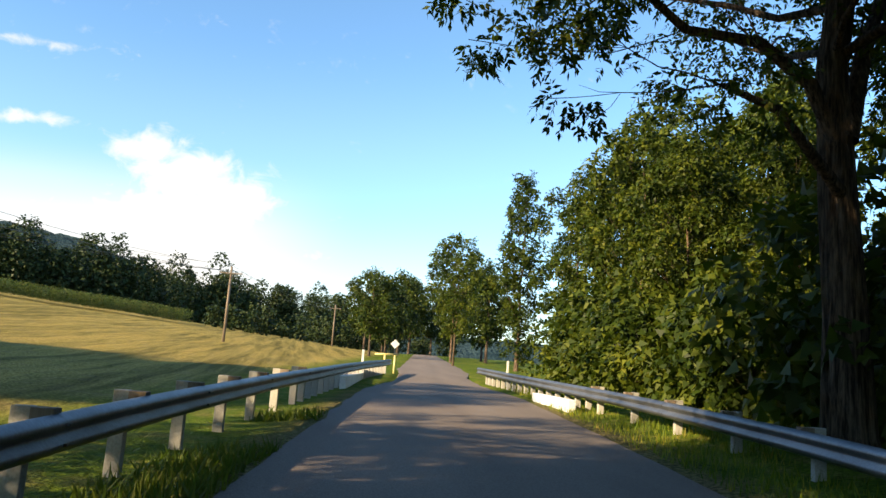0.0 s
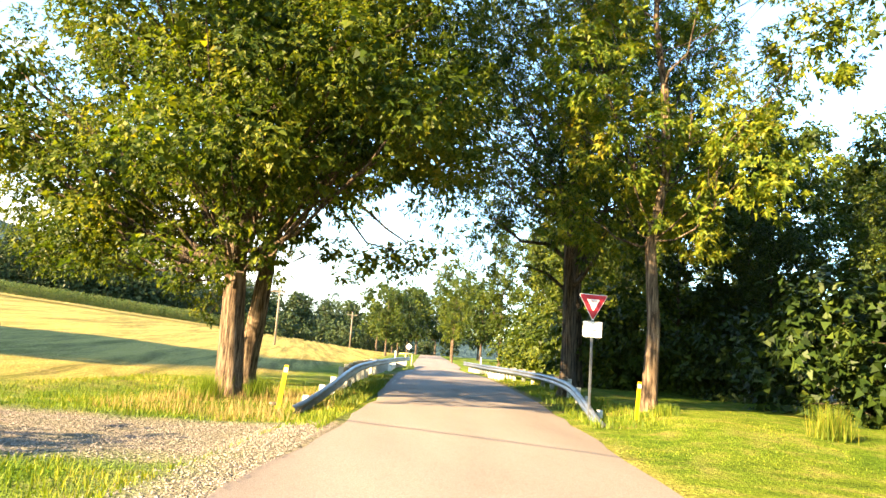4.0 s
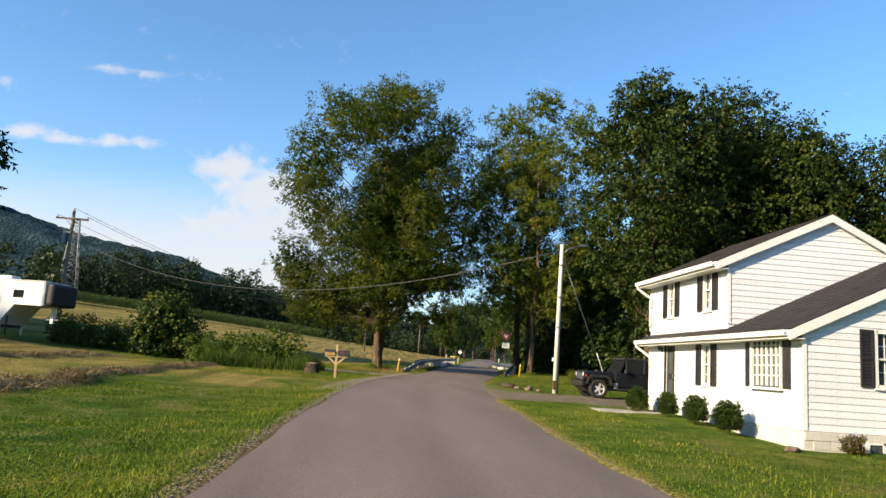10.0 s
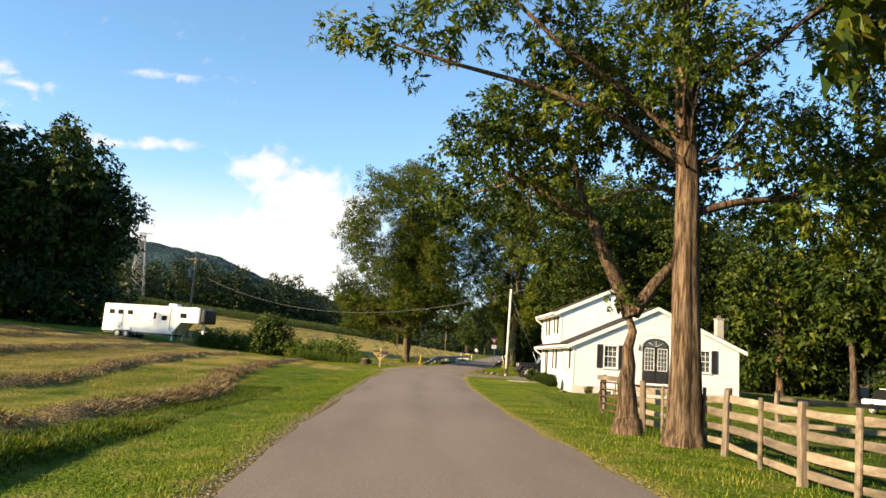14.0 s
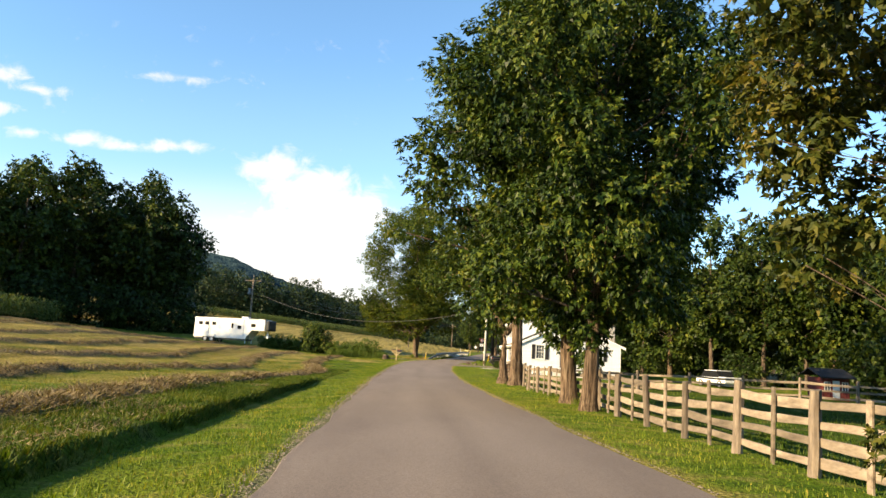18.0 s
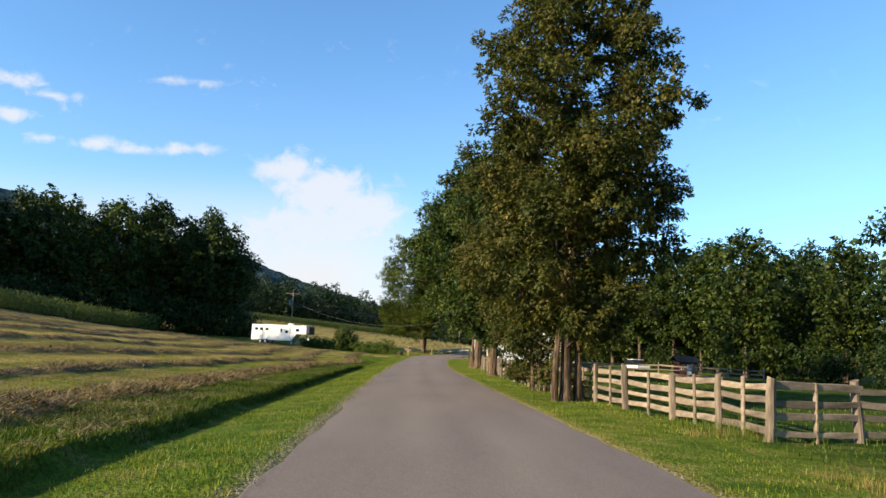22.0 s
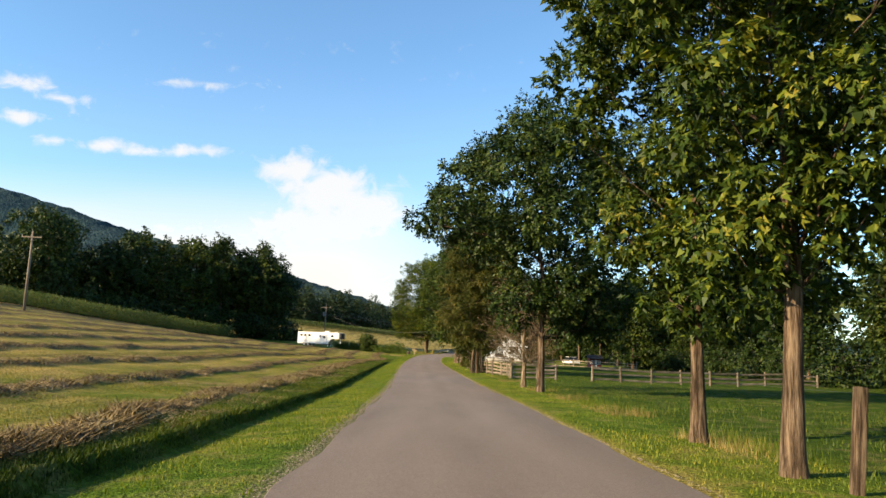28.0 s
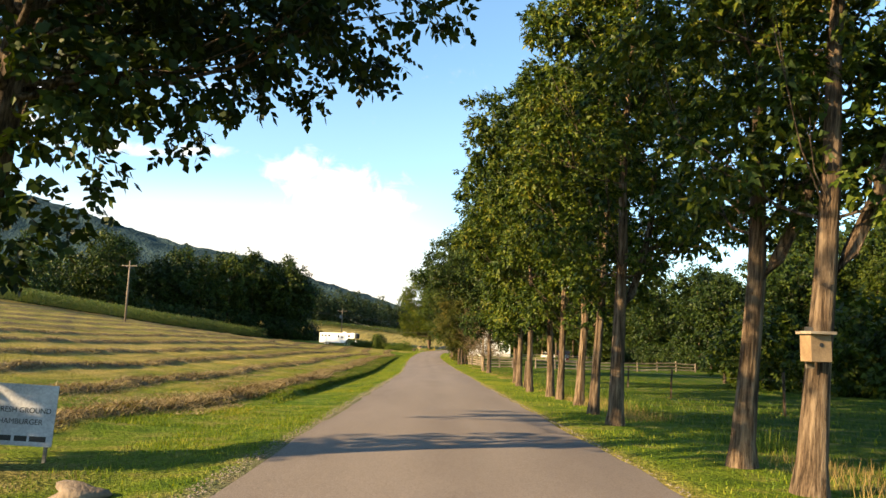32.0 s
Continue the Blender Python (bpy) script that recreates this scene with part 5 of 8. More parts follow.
def build_ridge():
    """The long wooded mountain that closes the valley."""
    xs = np.arange(-2000, 1401, 9.0)
    ts = np.linspace(0, 1, 44)
    X, T = np.meshgrid(xs, ts)
    top = np.interp(X, [-2000, -1500, -1050, -900, -640, -415, -290, -100, 300, 1400], [420, 400, 345, 306, 226, 190, 145, 92, 60, 50])
    n = value_noise(X / 60, T * 9, 4) * 0.6 + value_noise(X / 18, T * 26, 6) * 0.4
    Z = -5 + (top + 5) * np.sin(T * np.pi / 2) + (n - 0.5) * 12 * np.minimum(1, T * 5) + 7 * (value_noise(X / 11, T * 37, 16) - 0.5)
    Y = 1050 + 480 * T + 0.05 * np.abs(X) + (value_noise(X / 90, T * 6, 8) - 0.5) * 60
    v = np.stack([X, Y, Z], -1).reshape(-1, 3)
    a, b = X.shape
    i, j = np.meshgrid(np.arange(a - 1), np.arange(b - 1), indexing="ij")
    q = i * b + j
    f = np.stack([q, q + 1, q + b + 1, q + b], -1).reshape(-1, 4)
    # distance haze is mixed into the woods colour as a blue tint
    m = noisy("hazy_mountain_woods", (0.020, 0.040, 0.048), (0.045, 0.074, 0.080), 0.02, 1.0, fine=0.16, bumps=1.0, dist=8.0, spec=0.0)
    return tagged(part("backdrop_mountain", mesh_np("ridge", v, f, m, True)), "long wooded mountain ridge, tinted blue-green by distance haze", "mountain", kind="structure")


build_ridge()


def build_clouds():
    """Fair-weather clouds far down the valley, ragged at the edges, over a low white haze."""
    xs, zs = np.linspace(-3400, 2400, 260), np.linspace(-60, 1400, 90)
    X, Z = np.meshgrid(xs, zs)
    puffs = [(-1900, 1120, 130, 40, 0.95), (-1690, 1055, 110, 26, 0.8), (-1880, 960, 130, 38, 0.85), (-1710, 860, 110, 26, 0.75), (-1500, 845, 160, 34, 0.95), (-1340, 826, 110, 28, 0.8), (-1090, 838, 150, 32, 0.9), (-1140, 1148, 220, 24, 0.6),
             (-640, 760, 150, 80, 1.1), (-480, 660, 210, 110, 1.25), (-330, 560, 190, 130, 1.25), (-560, 500, 330, 120, 1.2), (-1000, 470, 520, 90, 0.75), (-700, 360, 620, 120, 1.0), (-400, 260, 420, 140, 0.9)]
    a = np.zeros_like(X)
    for x, z, w, h, k in puffs:
        low = np.where(Z < z, 1.2, 1.0)
        a = np.maximum(a, k * np.exp(-0.75 * (((X - x) / w) ** 2 + ((Z - z) * low / h) ** 2)))
    haze = 0.88 * ease(Z, 800, 330) * (1 - ease(X, -420, 250)) + 0.55 * ease(Z, 620, 20) * ease(X, -420, 250) * (0.5 + 0.5 * ease(X, 1200, 0))
    haze = haze * (0.9 + 0.2 * value_noise(X / 260, Z / 70, 3)) + 0.06 * ease(Z, 1350, 800)
    v = np.stack([X, 3000 + 0 * X, Z], -1).reshape(-1, 3)
    ny, nx = X.shape
    i, j = np.meshgrid(np.arange(ny - 1), np.arange(nx - 1), indexing="ij")
    q = i * nx + j
    f = np.stack([q, q + 1, q + nx + 1, q + nx], -1).reshape(-1, 4)
    m = bpy.data.materials.new("cloud")
    m.use_nodes = True
    nodes, links = m.node_tree.nodes, m.node_tree.links
    nodes.remove(nodes["Principled BSDF"])
    att, sep = nodes.new("ShaderNodeAttribute"), nodes.new("ShaderNodeSeparateColor")
    att.attribute_name = "cover"
    links.new(att.outputs["Color"], sep.inputs[0])
    n = noise_tex(nodes, links, 0.0085, 8, stretch=(1, 1, 1.4), rough=0.6)
    n.inputs["Distortion"].default_value = 0.4
    w = nodes.new("ShaderNodeMath")
    w.operation = "MULTIPLY_ADD"
    w.inputs[1].default_value, w.inputs[2].default_value = 1.9, -0.97
    links.new(n.outputs[0], w.inputs[0])
    s1 = nodes.new("ShaderNodeMath")
    links.new(w.outputs[0], s1.inputs[0])
    links.new(sep.outputs[0], s1.inputs[1])
    r = ramp(nodes, [(0.13, (0, 0, 0)), (1.25, (0.85,) * 3)])
    r.color_ramp.interpolation = "EASE"
    links.new(s1.outputs[0], r.inputs[0])
    mx = nodes.new("ShaderNodeMath")
    mx.operation = "MAXIMUM"
    links.new(r.outputs[0], mx.inputs[0])
    links.new(sep.outputs[1], mx.inputs[1])
    em, tr, ms = nodes.new("ShaderNodeEmission"), nodes.new("ShaderNodeBsdfTransparent"), nodes.new("ShaderNodeMixShader")
    em.inputs[0].default_value, em.inputs[1].default_value = (1.0, 0.99, 0.985, 1), 0.42
    links.new(mx.outputs[0], ms.inputs[0])
    links.new(tr.outputs[0], ms.inputs[1])
    links.new(em.outputs[0], ms.inputs[2])
    links.new(ms.outputs[0], nodes["Material Output"].inputs[0])
    me = mesh_np("clouds", v, f, m, True)
    col = np.stack([a, haze, a, np.ones_like(a)], -1).astype(np.float32)
    me.attributes.new("cover", "FLOAT_COLOR", "POINT").data.foreach_set("color", col.ravel())
    return tagged(part("backdrop_clouds", me), "white fair-weather clouds low in a blue sky", "cloud", kind="structure")


build_clouds()

# ---- the house: two-storey block with a lower gabled wing, white siding ----
def prism(pts, axis, a, b):
    """A solid with the outline pts swept from a to b along an axis (x or y)."""
    bm = bmesh.new()
    def at(p, v):
        return (v, p[0], p[1]) if axis == "x" else (p[0], v, p[1])
    lo, hi = [bm.verts.new(at(p, a)) for p in pts], [bm.verts.new(at(p, b)) for p in pts]
    bm.faces.new(lo)
    bm.faces.new(hi[::-1])
    n = len(pts)
    for i in range(n):
        bm.faces.new((lo[i], hi[i], hi[(i + 1) % n], lo[(i + 1) % n]))
    bmesh.ops.recalc_face_normals(bm, faces=bm.faces)
    return bm


def cut(spans, a, b):
    out = []
    for s, e in spans:
        if b <= s or a >= e:
            out.append((s, e))
        else:
            out += [(p, q) for p, q in ((s, a), (b, e)) if q - p > 0.03]
    return out


def siding(parent, axis, plane, lo, hi, z0, z1, holes, top=None, out=-1, step=0.16):
    """Overlapping boards on a wall, each one a piece, cut round the openings and under a sloping top."""
    shared = {}
    n = int((z1 - z0) / step)
    for i in range(n):
        a = z0 + i * step
        spans = [(lo, hi)] if top is None else [top(a + step)]
        if spans[0][1] - spans[0][0] < 0.15:
            continue
        for h0, h1, hz0, hz1 in holes:
            if hz0 < a + step - 0.02 and hz1 > a + 0.02:
                spans = cut(spans, h0, h1)
        for s, e in spans:
            key = round(e - s, 2)
            if key not in shared:
                w = e - s
                prof = [(0.0, 0.0), (0.024 * out, 0.0), (0.006 * out, step + 0.01), (0.0, step + 0.01)]
                bm = bmesh.new()
                rows = [[bm.verts.new((d, q, z) if axis == "x" else (q, d, z)) for d, z in prof] for q in (0, w)]
                for k in range(4):
                    bm.faces.new((rows[0][k], rows[1][k], rows[1][(k + 1) % 4], rows[0][(k + 1) % 4]))
                bm.faces.new(rows[0])
                bm.faces.new(rows[1][::-1])
                bmesh.ops.recalc_face_normals(bm, faces=bm.faces)
                me = bpy.data.meshes.new("board")
                bm.to_mesh(me)
                bm.free()
                me.materials.append(SIDING)
                shared[key] = me
            part("board", shared[key], parent=parent, at=Matrix.Translation((plane, s, a) if axis == "x" else (s, plane, a)))


def wall_with_holes(parent, name, axis, inner, outer, lo, hi, z0, z1, holes, gable=None):
    """A thick wall built of solid pieces between its openings."""
    edges = sorted({lo, hi, *[h for r in holes for h in r[:2]]})
    bm = bmesh.new()
    for a, b in zip(edges, edges[1:]):
        spans = [(z0, z1)]
        for h0, h1, hz0, hz1 in holes:
            if h0 <= a + 1e-6 and h1 >= b - 1e-6:
                spans = cut(spans, hz0, hz1)
        for s, e in spans:
            box(bm, *((min(inner, outer), a, s, max(inner, outer), b, e) if axis == "x" else (a, min(inner, outer), s, b, max(inner, outer), e)))
    w = part(name, bm, SIDING, parent)
    if gable:
        part("gable_end", prism(gable, "y" if axis == "y" else "x", inner, outer), SIDING, parent)
    return w


def sash_window(parent, axis, plane, lo, hi, z0, z1, shutters=True, cols=3, rows=4, out=-1):
    """A white framed window with glazing bars, real panes and dark shutters on either side."""
    def bx(bm, a, b, d0, d1, s, e):
        d0, d1 = plane + out * d0, plane + out * d1
        return box(bm, min(d0, d1), a, s, max(d0, d1), b, e) if axis == "x" else box(bm, a, min(d0, d1), s, b, max(d0, d1), e)
    w = part("window", bx(bmesh.new(), lo, hi, -0.10, -0.07, z0, z1), GLASS, parent, "dark window glass behind white glazing bars")
    fr = bmesh.new()
    t = 0.055
    for a, b, s, e in ((lo - t, lo + 0.02, z0 - t, z1 + t), (hi - 0.02, hi + t, z0 - t, z1 + t), (lo, hi, z0 - t, z0 + 0.02), (lo, hi, z1 - 0.02, z1 + t)):
        bx(fr, a, b, -0.05, 0.045, s, e)
    mid = (z0 + z1) / 2
    bx(fr, lo, hi, -0.065, 0.015, mid - 0.022, mid + 0.022)
    part("window_frame", fr, WHITE, w)
    for i in range(1, cols):
        q = lo + (hi - lo) * i / cols
        part("glazing_bar", bx(bmesh.new(), q - 0.010, q + 0.010, -0.069, -0.045, z0, z1), WHITE, w)
    for i in range(1, rows):
        if i * 2 != rows:
            q = z0 + (z1 - z0) * i / rows
            part("glazing_bar", bx(bmesh.new(), lo, hi, -0.068, -0.046, q - 0.010, q + 0.010), WHITE, w)
    part("window_sill", bx(bmesh.new(), lo - 0.08, hi + 0.08, 0.0, 0.075, z0 - 0.10, z0 - t), WHITE, w)
    if shutters:
        for a in (lo - t - 0.36, hi + t + 0.03):
            bm = bmesh.new()
            bx(bm, a, a + 0.05, 0.03, 0.06, z0 - t, z1 + t)
            bx(bm, a + 0.28, a + 0.33, 0.03, 0.06, z0 - t, z1 + t)
            bx(bm, a + 0.05, a + 0.28, 0.026, 0.032, z0 - t, z1 + t)
            for q in (z0 - t, (z0 + z1) / 2 - 0.03, z1 + t - 0.06):
                bx(bm, a + 0.05, a + 0.28, 0.03, 0.06, q, q + 0.06)
            sh = part("shutter", bm, SHUTTER, w, "dark louvred shutter")
            n = 16
            for k in range(n):
                q = z0 - t + 0.06 + (z1 - z0 + 2 * t - 0.12) * (k + 0.5) / n
                box_turn = bmesh.new()
                bx(box_turn, a + 0.05, a + 0.28, 0.032, 0.048, q - 0.018, q + 0.022)
                me = bpy.data.meshes.new("louvre")
                box_turn.to_mesh(me)
                box_turn.free()
                merge(sh, me)
    return w


def merge(ob, me):
    """Joins a small mesh into an object's mesh."""
    bm = bmesh.new()
    bm.from_mesh(ob.data)
    bm.from_mesh(me)
    bm.to_mesh(ob.data)
    bm.free()
    bpy.data.meshes.remove(me)


def roof_plane(parent, name, p0, p1, q0, q1, thick=0.10):
    """A sloping slab: eave p0-p1, ridge q0-q1, with courses of shingles on top."""
    p0, p1, q0, q1 = map(Vector, (p0, p1, q0, q1))
    n = (p1 - p0).cross(q0 - p0).normalized()
    if n.z < 0:
        n = -n
    bm = bmesh.new()
    lo = [bm.verts.new(v - n * thick) for v in (p0, p1, q1, q0)]
    hi = [bm.verts.new(v) for v in (p0, p1, q1, q0)]
    bm.faces.new(lo)
    bm.faces.new(hi[::-1])
    for i in range(4):
        bm.faces.new((lo[i], lo[(i + 1) % 4], hi[(i + 1) % 4], hi[i]))
    bmesh.ops.recalc_face_normals(bm, faces=bm.faces)
    r = part(name, bm, SHINGLE, parent, "dark grey shingle roof")
    rows = max(2, int((q0 - p0).length / 0.16))
    cells = max(2, int((p1 - p0).length / 0.9))
    bm = bmesh.new()
    rg = random.Random(3)
    for i in range(rows):
        a, b = i / rows, min(1.0, (i + 1.12) / rows)
        off = rg.random() * 0.5
        for k in range(cells + 1):
            u0, u1 = max(0, (k - off) / cells), min(1, (k + 0.985 - off) / cells)
            if u1 - u0 < 0.02:
                continue
            c = [p0.lerp(p1, u).lerp(q0.lerp(q1, u), t) for u, t in ((u0, a), (u1, a), (u1, b), (u0, b))]
            hts = (0.022, 0.022, 0.006, 0.006)
            vs = [bm.verts.new(v + n * h) for v, h in zip(c, hts)]
            us = [bm.verts.new(v + n * 0.002) for v in c]
            bm.faces.new(vs)
            for e in range(4):
                bm.faces.new((us[e], us[(e + 1) % 4], vs[(e + 1) % 4], vs[e]))
    bmesh.ops.recalc_face_normals(bm, faces=bm.faces)
    sh = part("shingle_course", bm, SHINGLE, r)
    sh["kind"] = "stuff"
    return r


def build_house():
    h = thing("house", "white vinyl-sided two-storey house with dark shutters and dark shingle roof", "house", pose(0, 0, 0))
    X0, XU, X1 = 6.87, 12.9, 16.40
    YN, YU, YF = -43.66, -40.15, -34.6
    F, E, EU = 0.62, 2.98, 5.02
    rise, lift = 0.475, 0.26
    # concrete base with courses of painted block on the gable side
    base = part("foundation", boxes((X0 - 0.02, YN - 0.02, -0.1, X1 + 0.02, YN + 0.25, F - 0.01), (X0 - 0.02, YN + 0.25, 0.0, X0 + 0.23, YF, F - 0.01), (X1 - 0.23, YN + 0.25, 0.0, X1 + 0.02, YF, F - 0.01), (X0 + 0.23, YF - 0.25, 0.0, X1 - 0.23, YF, F - 0.01)), BLOCK, h, "pale painted block foundation")
    bw, bh = 0.40, 0.195
    shared = bpy.data.meshes.new("block")
    bm = boxes((0, 0, 0, bw - 0.012, 0.02, bh - 0.012), bevel=0.004)
    bm.to_mesh(shared)
    bm.free()
    shared.materials.append(BLOCK)
    for r in range(3):
        for k in range(24):
            x = X0 + (k + 0.5 * (r % 2)) * bw
            z = F - 0.20 - r * bh
            if x + bw < X1 and not (8.0 < x + 0.2 < 9.4 and z < 0.35 and z > -0.05):
                part("block", shared, parent=base, at=Matrix.Translation((x, YN - 0.04, z)))
    # openings
    front = [(-36.63, -35.99, F, 2.68), (-39.14, -38.70, 1.50, 2.60)]
    bay = (-42.85, -41.55, 1.56, 2.78)
    upper = [(-36.60, -36.17, 3.62, 4.74), (-39.20, -38.75, 3.66, 4.80)]
    gable = [(8.63, 9.37, 1.72, 2.92), (10.82, 12.34, 1.0, 3.5), (13.98, 14.72, 1.80, 2.98)]
    # lower storey
    wall_with_holes(h, "wall", "x", X0 + 0.2, X0, YN + 0.2, YF, F, E, front + [bay])
    siding(h, "x", X0, YN, YF, F, E - 0.12, [(a - 0.06, b + 0.06, c - 0.06, d + 0.06) for a, b, c, d in front + [bay]])
    ridge_x, ridge_z = (X0 + X1) / 2, E + rise * (X1 - X0) / 2
    wall_with_holes(h, "wall", "y", YN + 0.2, YN, X0, X1, F, E, gable[:1] + [(10.82, 12.34, 1.0, E)] + gable[2:], [(X0, E), (10.82, E), (10.82, 3.52), (12.34, 3.52), (12.34, E), (X1, E), (X1, E + lift), (ridge_x, ridge_z)])

    def lower_top(z):
        if z <= E:
            return X0, X1
        d = (z - E) / rise
        return X0 + d, X1 - max(0.0, (z - E - lift) / (ridge_z - E - lift) * (X1 - ridge_x))
    siding(h, "y", YN, X0, X1, F, ridge_z - 0.1, [(a - 0.06, b + 0.06, c - 0.06, d + 0.06) for a, b, c, d in gable], lower_top)
    wall_with_holes(h, "wall", "x", X1 - 0.2, X1, YN + 0.2, YF, F, E + lift, [])
    wall_with_holes(h, "wall", "y", YF - 0.2, YF, X0 + 0.2, X1 - 0.2, F, E, [])
    part("ceiling_slab", boxes((X0 + 0.2, YN + 0.2, E - 0.15, X1 - 0.2, YF - 0.2, E - 0.05)), WHITE, h)
    # upper storey
    wall_with_holes(h, "wall", "x", X0 + 0.2, X0, YU, YF, E, EU, upper)
    siding(h, "x", X0, YU, YF, E + 0.22, EU - 0.05, [(a - 0.06, b + 0.06, c - 0.06, d + 0.06) for a, b, c, d in upper])
    ur = EU + rise * (XU - X0) / 2
    wall_with_holes(h, "wall", "y", YU + 0.2, YU, X0 + 0.2, XU, E, EU, [], [(X0, EU), (XU, EU), ((X0 + XU) / 2, ur)])

    def upper_top(z):
        lo = X0 + max(0.0, (z - EU) / rise)
        lo = max(lo, X0)
        return lo, XU - max(0.0, (z - EU) / rise)
    siding(h, "y", YU, X0, XU, E + 0.2, ur - 0.05, [], upper_top)
    wall_with_holes(h, "wall", "x", XU - 0.2, XU, YU + 0.2, YF, E, EU, [])
    wall_with_holes(h, "wall", "y", YF - 0.2, YF, X0 + 0.2, XU - 0.2, E, EU, [], [(X0, EU), (XU, EU), ((X0 + XU) / 2, ur)])
    for z0, z1, y in ((F, E, YN), (E + 0.2, EU, YU)):
        part("corner_post", boxes((X0 - 0.035, y - 0.035, z0, X0 + 0.07, y + 0.07, z1), bevel=0.006), WHITE, h)
    for z0, z1 in ((F, E), (E + 0.2, EU)):
        part("corner_post", boxes((X0 - 0.035, YF - 0.07, z0, X0 + 0.07, YF + 0.035, z1), bevel=0.006), WHITE, h)
    # roofs with overhang, fascias, gutters
    o, g = 0.42, 0.15
    ez = E + 0.06 - rise * o
    roof_plane(h, "roof", (X0 - o, YN - g, ez), (X0 - o, YU, ez), (ridge_x, YN - g, ridge_z + 0.06), (ridge_x, YU, ridge_z + 0.06))
    roof_plane(h, "roof", (X0 - o, YU, ez), (X0 - o, YF + g, ez), (X0 - 0.001, YU, E + 0.06), (X0 - 0.001, YF + g, E + 0.06))
    roof_plane(h, "roof", (X1 + o, YN - g, ez + lift), (X1 + o, YF + g, ez + lift), (ridge_x, YN - g, ridge_z + 0.06), (ridge_x, YF + g, ridge_z + 0.06))
    eu = EU + 0.06 - rise * o
    um = (X0 + XU) / 2
    roof_plane(h, "roof", (X0 - o, YU - g, eu), (X0 - o, YF + g, eu), (um, YU - g, ur + 0.06), (um, YF + g, ur + 0.06))
    roof_plane(h, "roof", (XU + o, YU - g, eu), (XU + o, YF + g, eu), (um, YU - g, ur + 0.06), (um, YF + g, ur + 0.06))
    for xa, za, xb, zb, y in ((X0 - o, ez, ridge_x, ridge_z + 0.06, YN), (X1 + o, ez + lift, ridge_x, ridge_z + 0.06, YN), (X0 - o, eu, um, ur + 0.06, YU), (XU + o, eu, um, ur + 0.06, YU)):
        part("rake_board", prism([(xa, za - 0.02), (xb, zb - 0.02), (xb, zb - 0.24), (xa, za - 0.24)], "y", y - g - 0.025, y - g + 0.002), WHITE, h, "white rake trim")
        part("soffit", prism([(xa, za - 0.115), (xb, zb - 0.115), (xb, zb - 0.135), (xa, za - 0.135)], "y", y - g + 0.003, y - 0.03), WHITE, h)
    for za, y0, y1, x in ((ez, YN - g, YF + g, X0), (eu, YU - g, YF + g, X0)):
        part("fascia", boxes((x - o - 0.022, y0, za - 0.20, x - o - 0.001, y1, za - 0.015)), WHITE, h)
        part("soffit", boxes((x - o, y0 + 0.01, za - 0.20, x - 0.04, y1 - 0.01, za - 0.18)), WHITE, h)
        pr = [(x - o - 0.025, za - 0.14), (x - o - 0.125, za - 0.14), (x - o - 0.14, za - 0.02), (x - o - 0.13, za - 0.02), (x - o - 0.115, za - 0.128), (x - o - 0.035, za - 0.128), (x - o - 0.035, za - 0.02), (x - o - 0.025, za - 0.02)]
        part("gutter", prism([(a, b) for a, b in pr], "y", y0, y1), WHITE, h, "white rain gutter")
        yy = y1 - 0.12
        rod("downspout", [(x - o - 0.08, yy, za - 0.13), (x - o - 0.08, yy, za - 0.22), (x - 0.16, yy - 0.10, za - 0.48), (x - 0.07, yy - 0.18, za - 0.56), (x - 0.07, yy - 0.18, za - 0.9)], 0.045, WHITE, h)
    rod("downspout", [(X0 - 0.07, YF - 0.10, EU - 0.75), (X0 - 0.07, YF - 0.10, E + 0.35)], 0.045, WHITE, h)
    # windows and doors
    for a, b, c, d in upper + front[1:]:
        sash_window(h, "x", X0, a, b, c, d)
    for a, b, c, d in (gable[0], gable[2]):
        sash_window(h, "y", YN, a, b, c, d, cols=3)
    # shallow bay window on the front
    a, b, c, d = bay
    bw = part("bay_window", boxes((X0 - 0.02, a, c - 0.06, X0 + 0.10, b, d + 0.06)), GLASS, h, "white many-paned bow window")
    fr = boxes((X0 - 0.14, a - 0.05, c - 0.10, X0 - 0.021, b + 0.05, c - 0.04), (X0 - 0.14, a - 0.05, d + 0.03, X0 - 0.021, b + 0.05, d + 0.09), (X0 - 0.10, a - 0.05, c - 0.04, X0 - 0.021, a + 0.01, d + 0.03), (X0 - 0.10, b - 0.01, c - 0.04, X0 - 0.021, b + 0.05, d + 0.03))
    part("window_frame", fr, WHITE, bw)
    for i in range(1, 6):
        q = a + (b - a) * i / 6
        part("glazing_bar", boxes((X0 - 0.07, q - 0.016, c, X0 - 0.022, q + 0.016, d)), WHITE, bw)
    for i in range(1, 5):
        q = c + (d - c) * i / 5
        part("glazing_bar", boxes((X0 - 0.06, a, q - 0.012, X0 - 0.021, b, q + 0.012)), WHITE, bw)
    for s in (a - 0.36, b + 0.06):
        part("shutter", boxes((X0 - 0.062, s, c - 0.05, X0 - 0.03, s + 0.30, d + 0.05), bevel=0.008), SHUTTER, bw, "dark shutter")
    # dark storm door on the front
    a, b, c, d = front[0]
    dr = part("door", boxes((X0 + 0.03, a, c, X0 + 0.07, b, d)), SHUTTER, h, "dark storm door with narrow glass panels")
    part("door_frame", boxes((X0 - 0.05, a - 0.07, c, X0 + 0.08, a - 0.001, d + 0.07), (X0 - 0.05, b + 0.001, c, X0 + 0.08, b + 0.07, d + 0.07), (X0 - 0.05, a, d, X0 + 0.08, b, d + 0.07)), SHUTTER, dr)
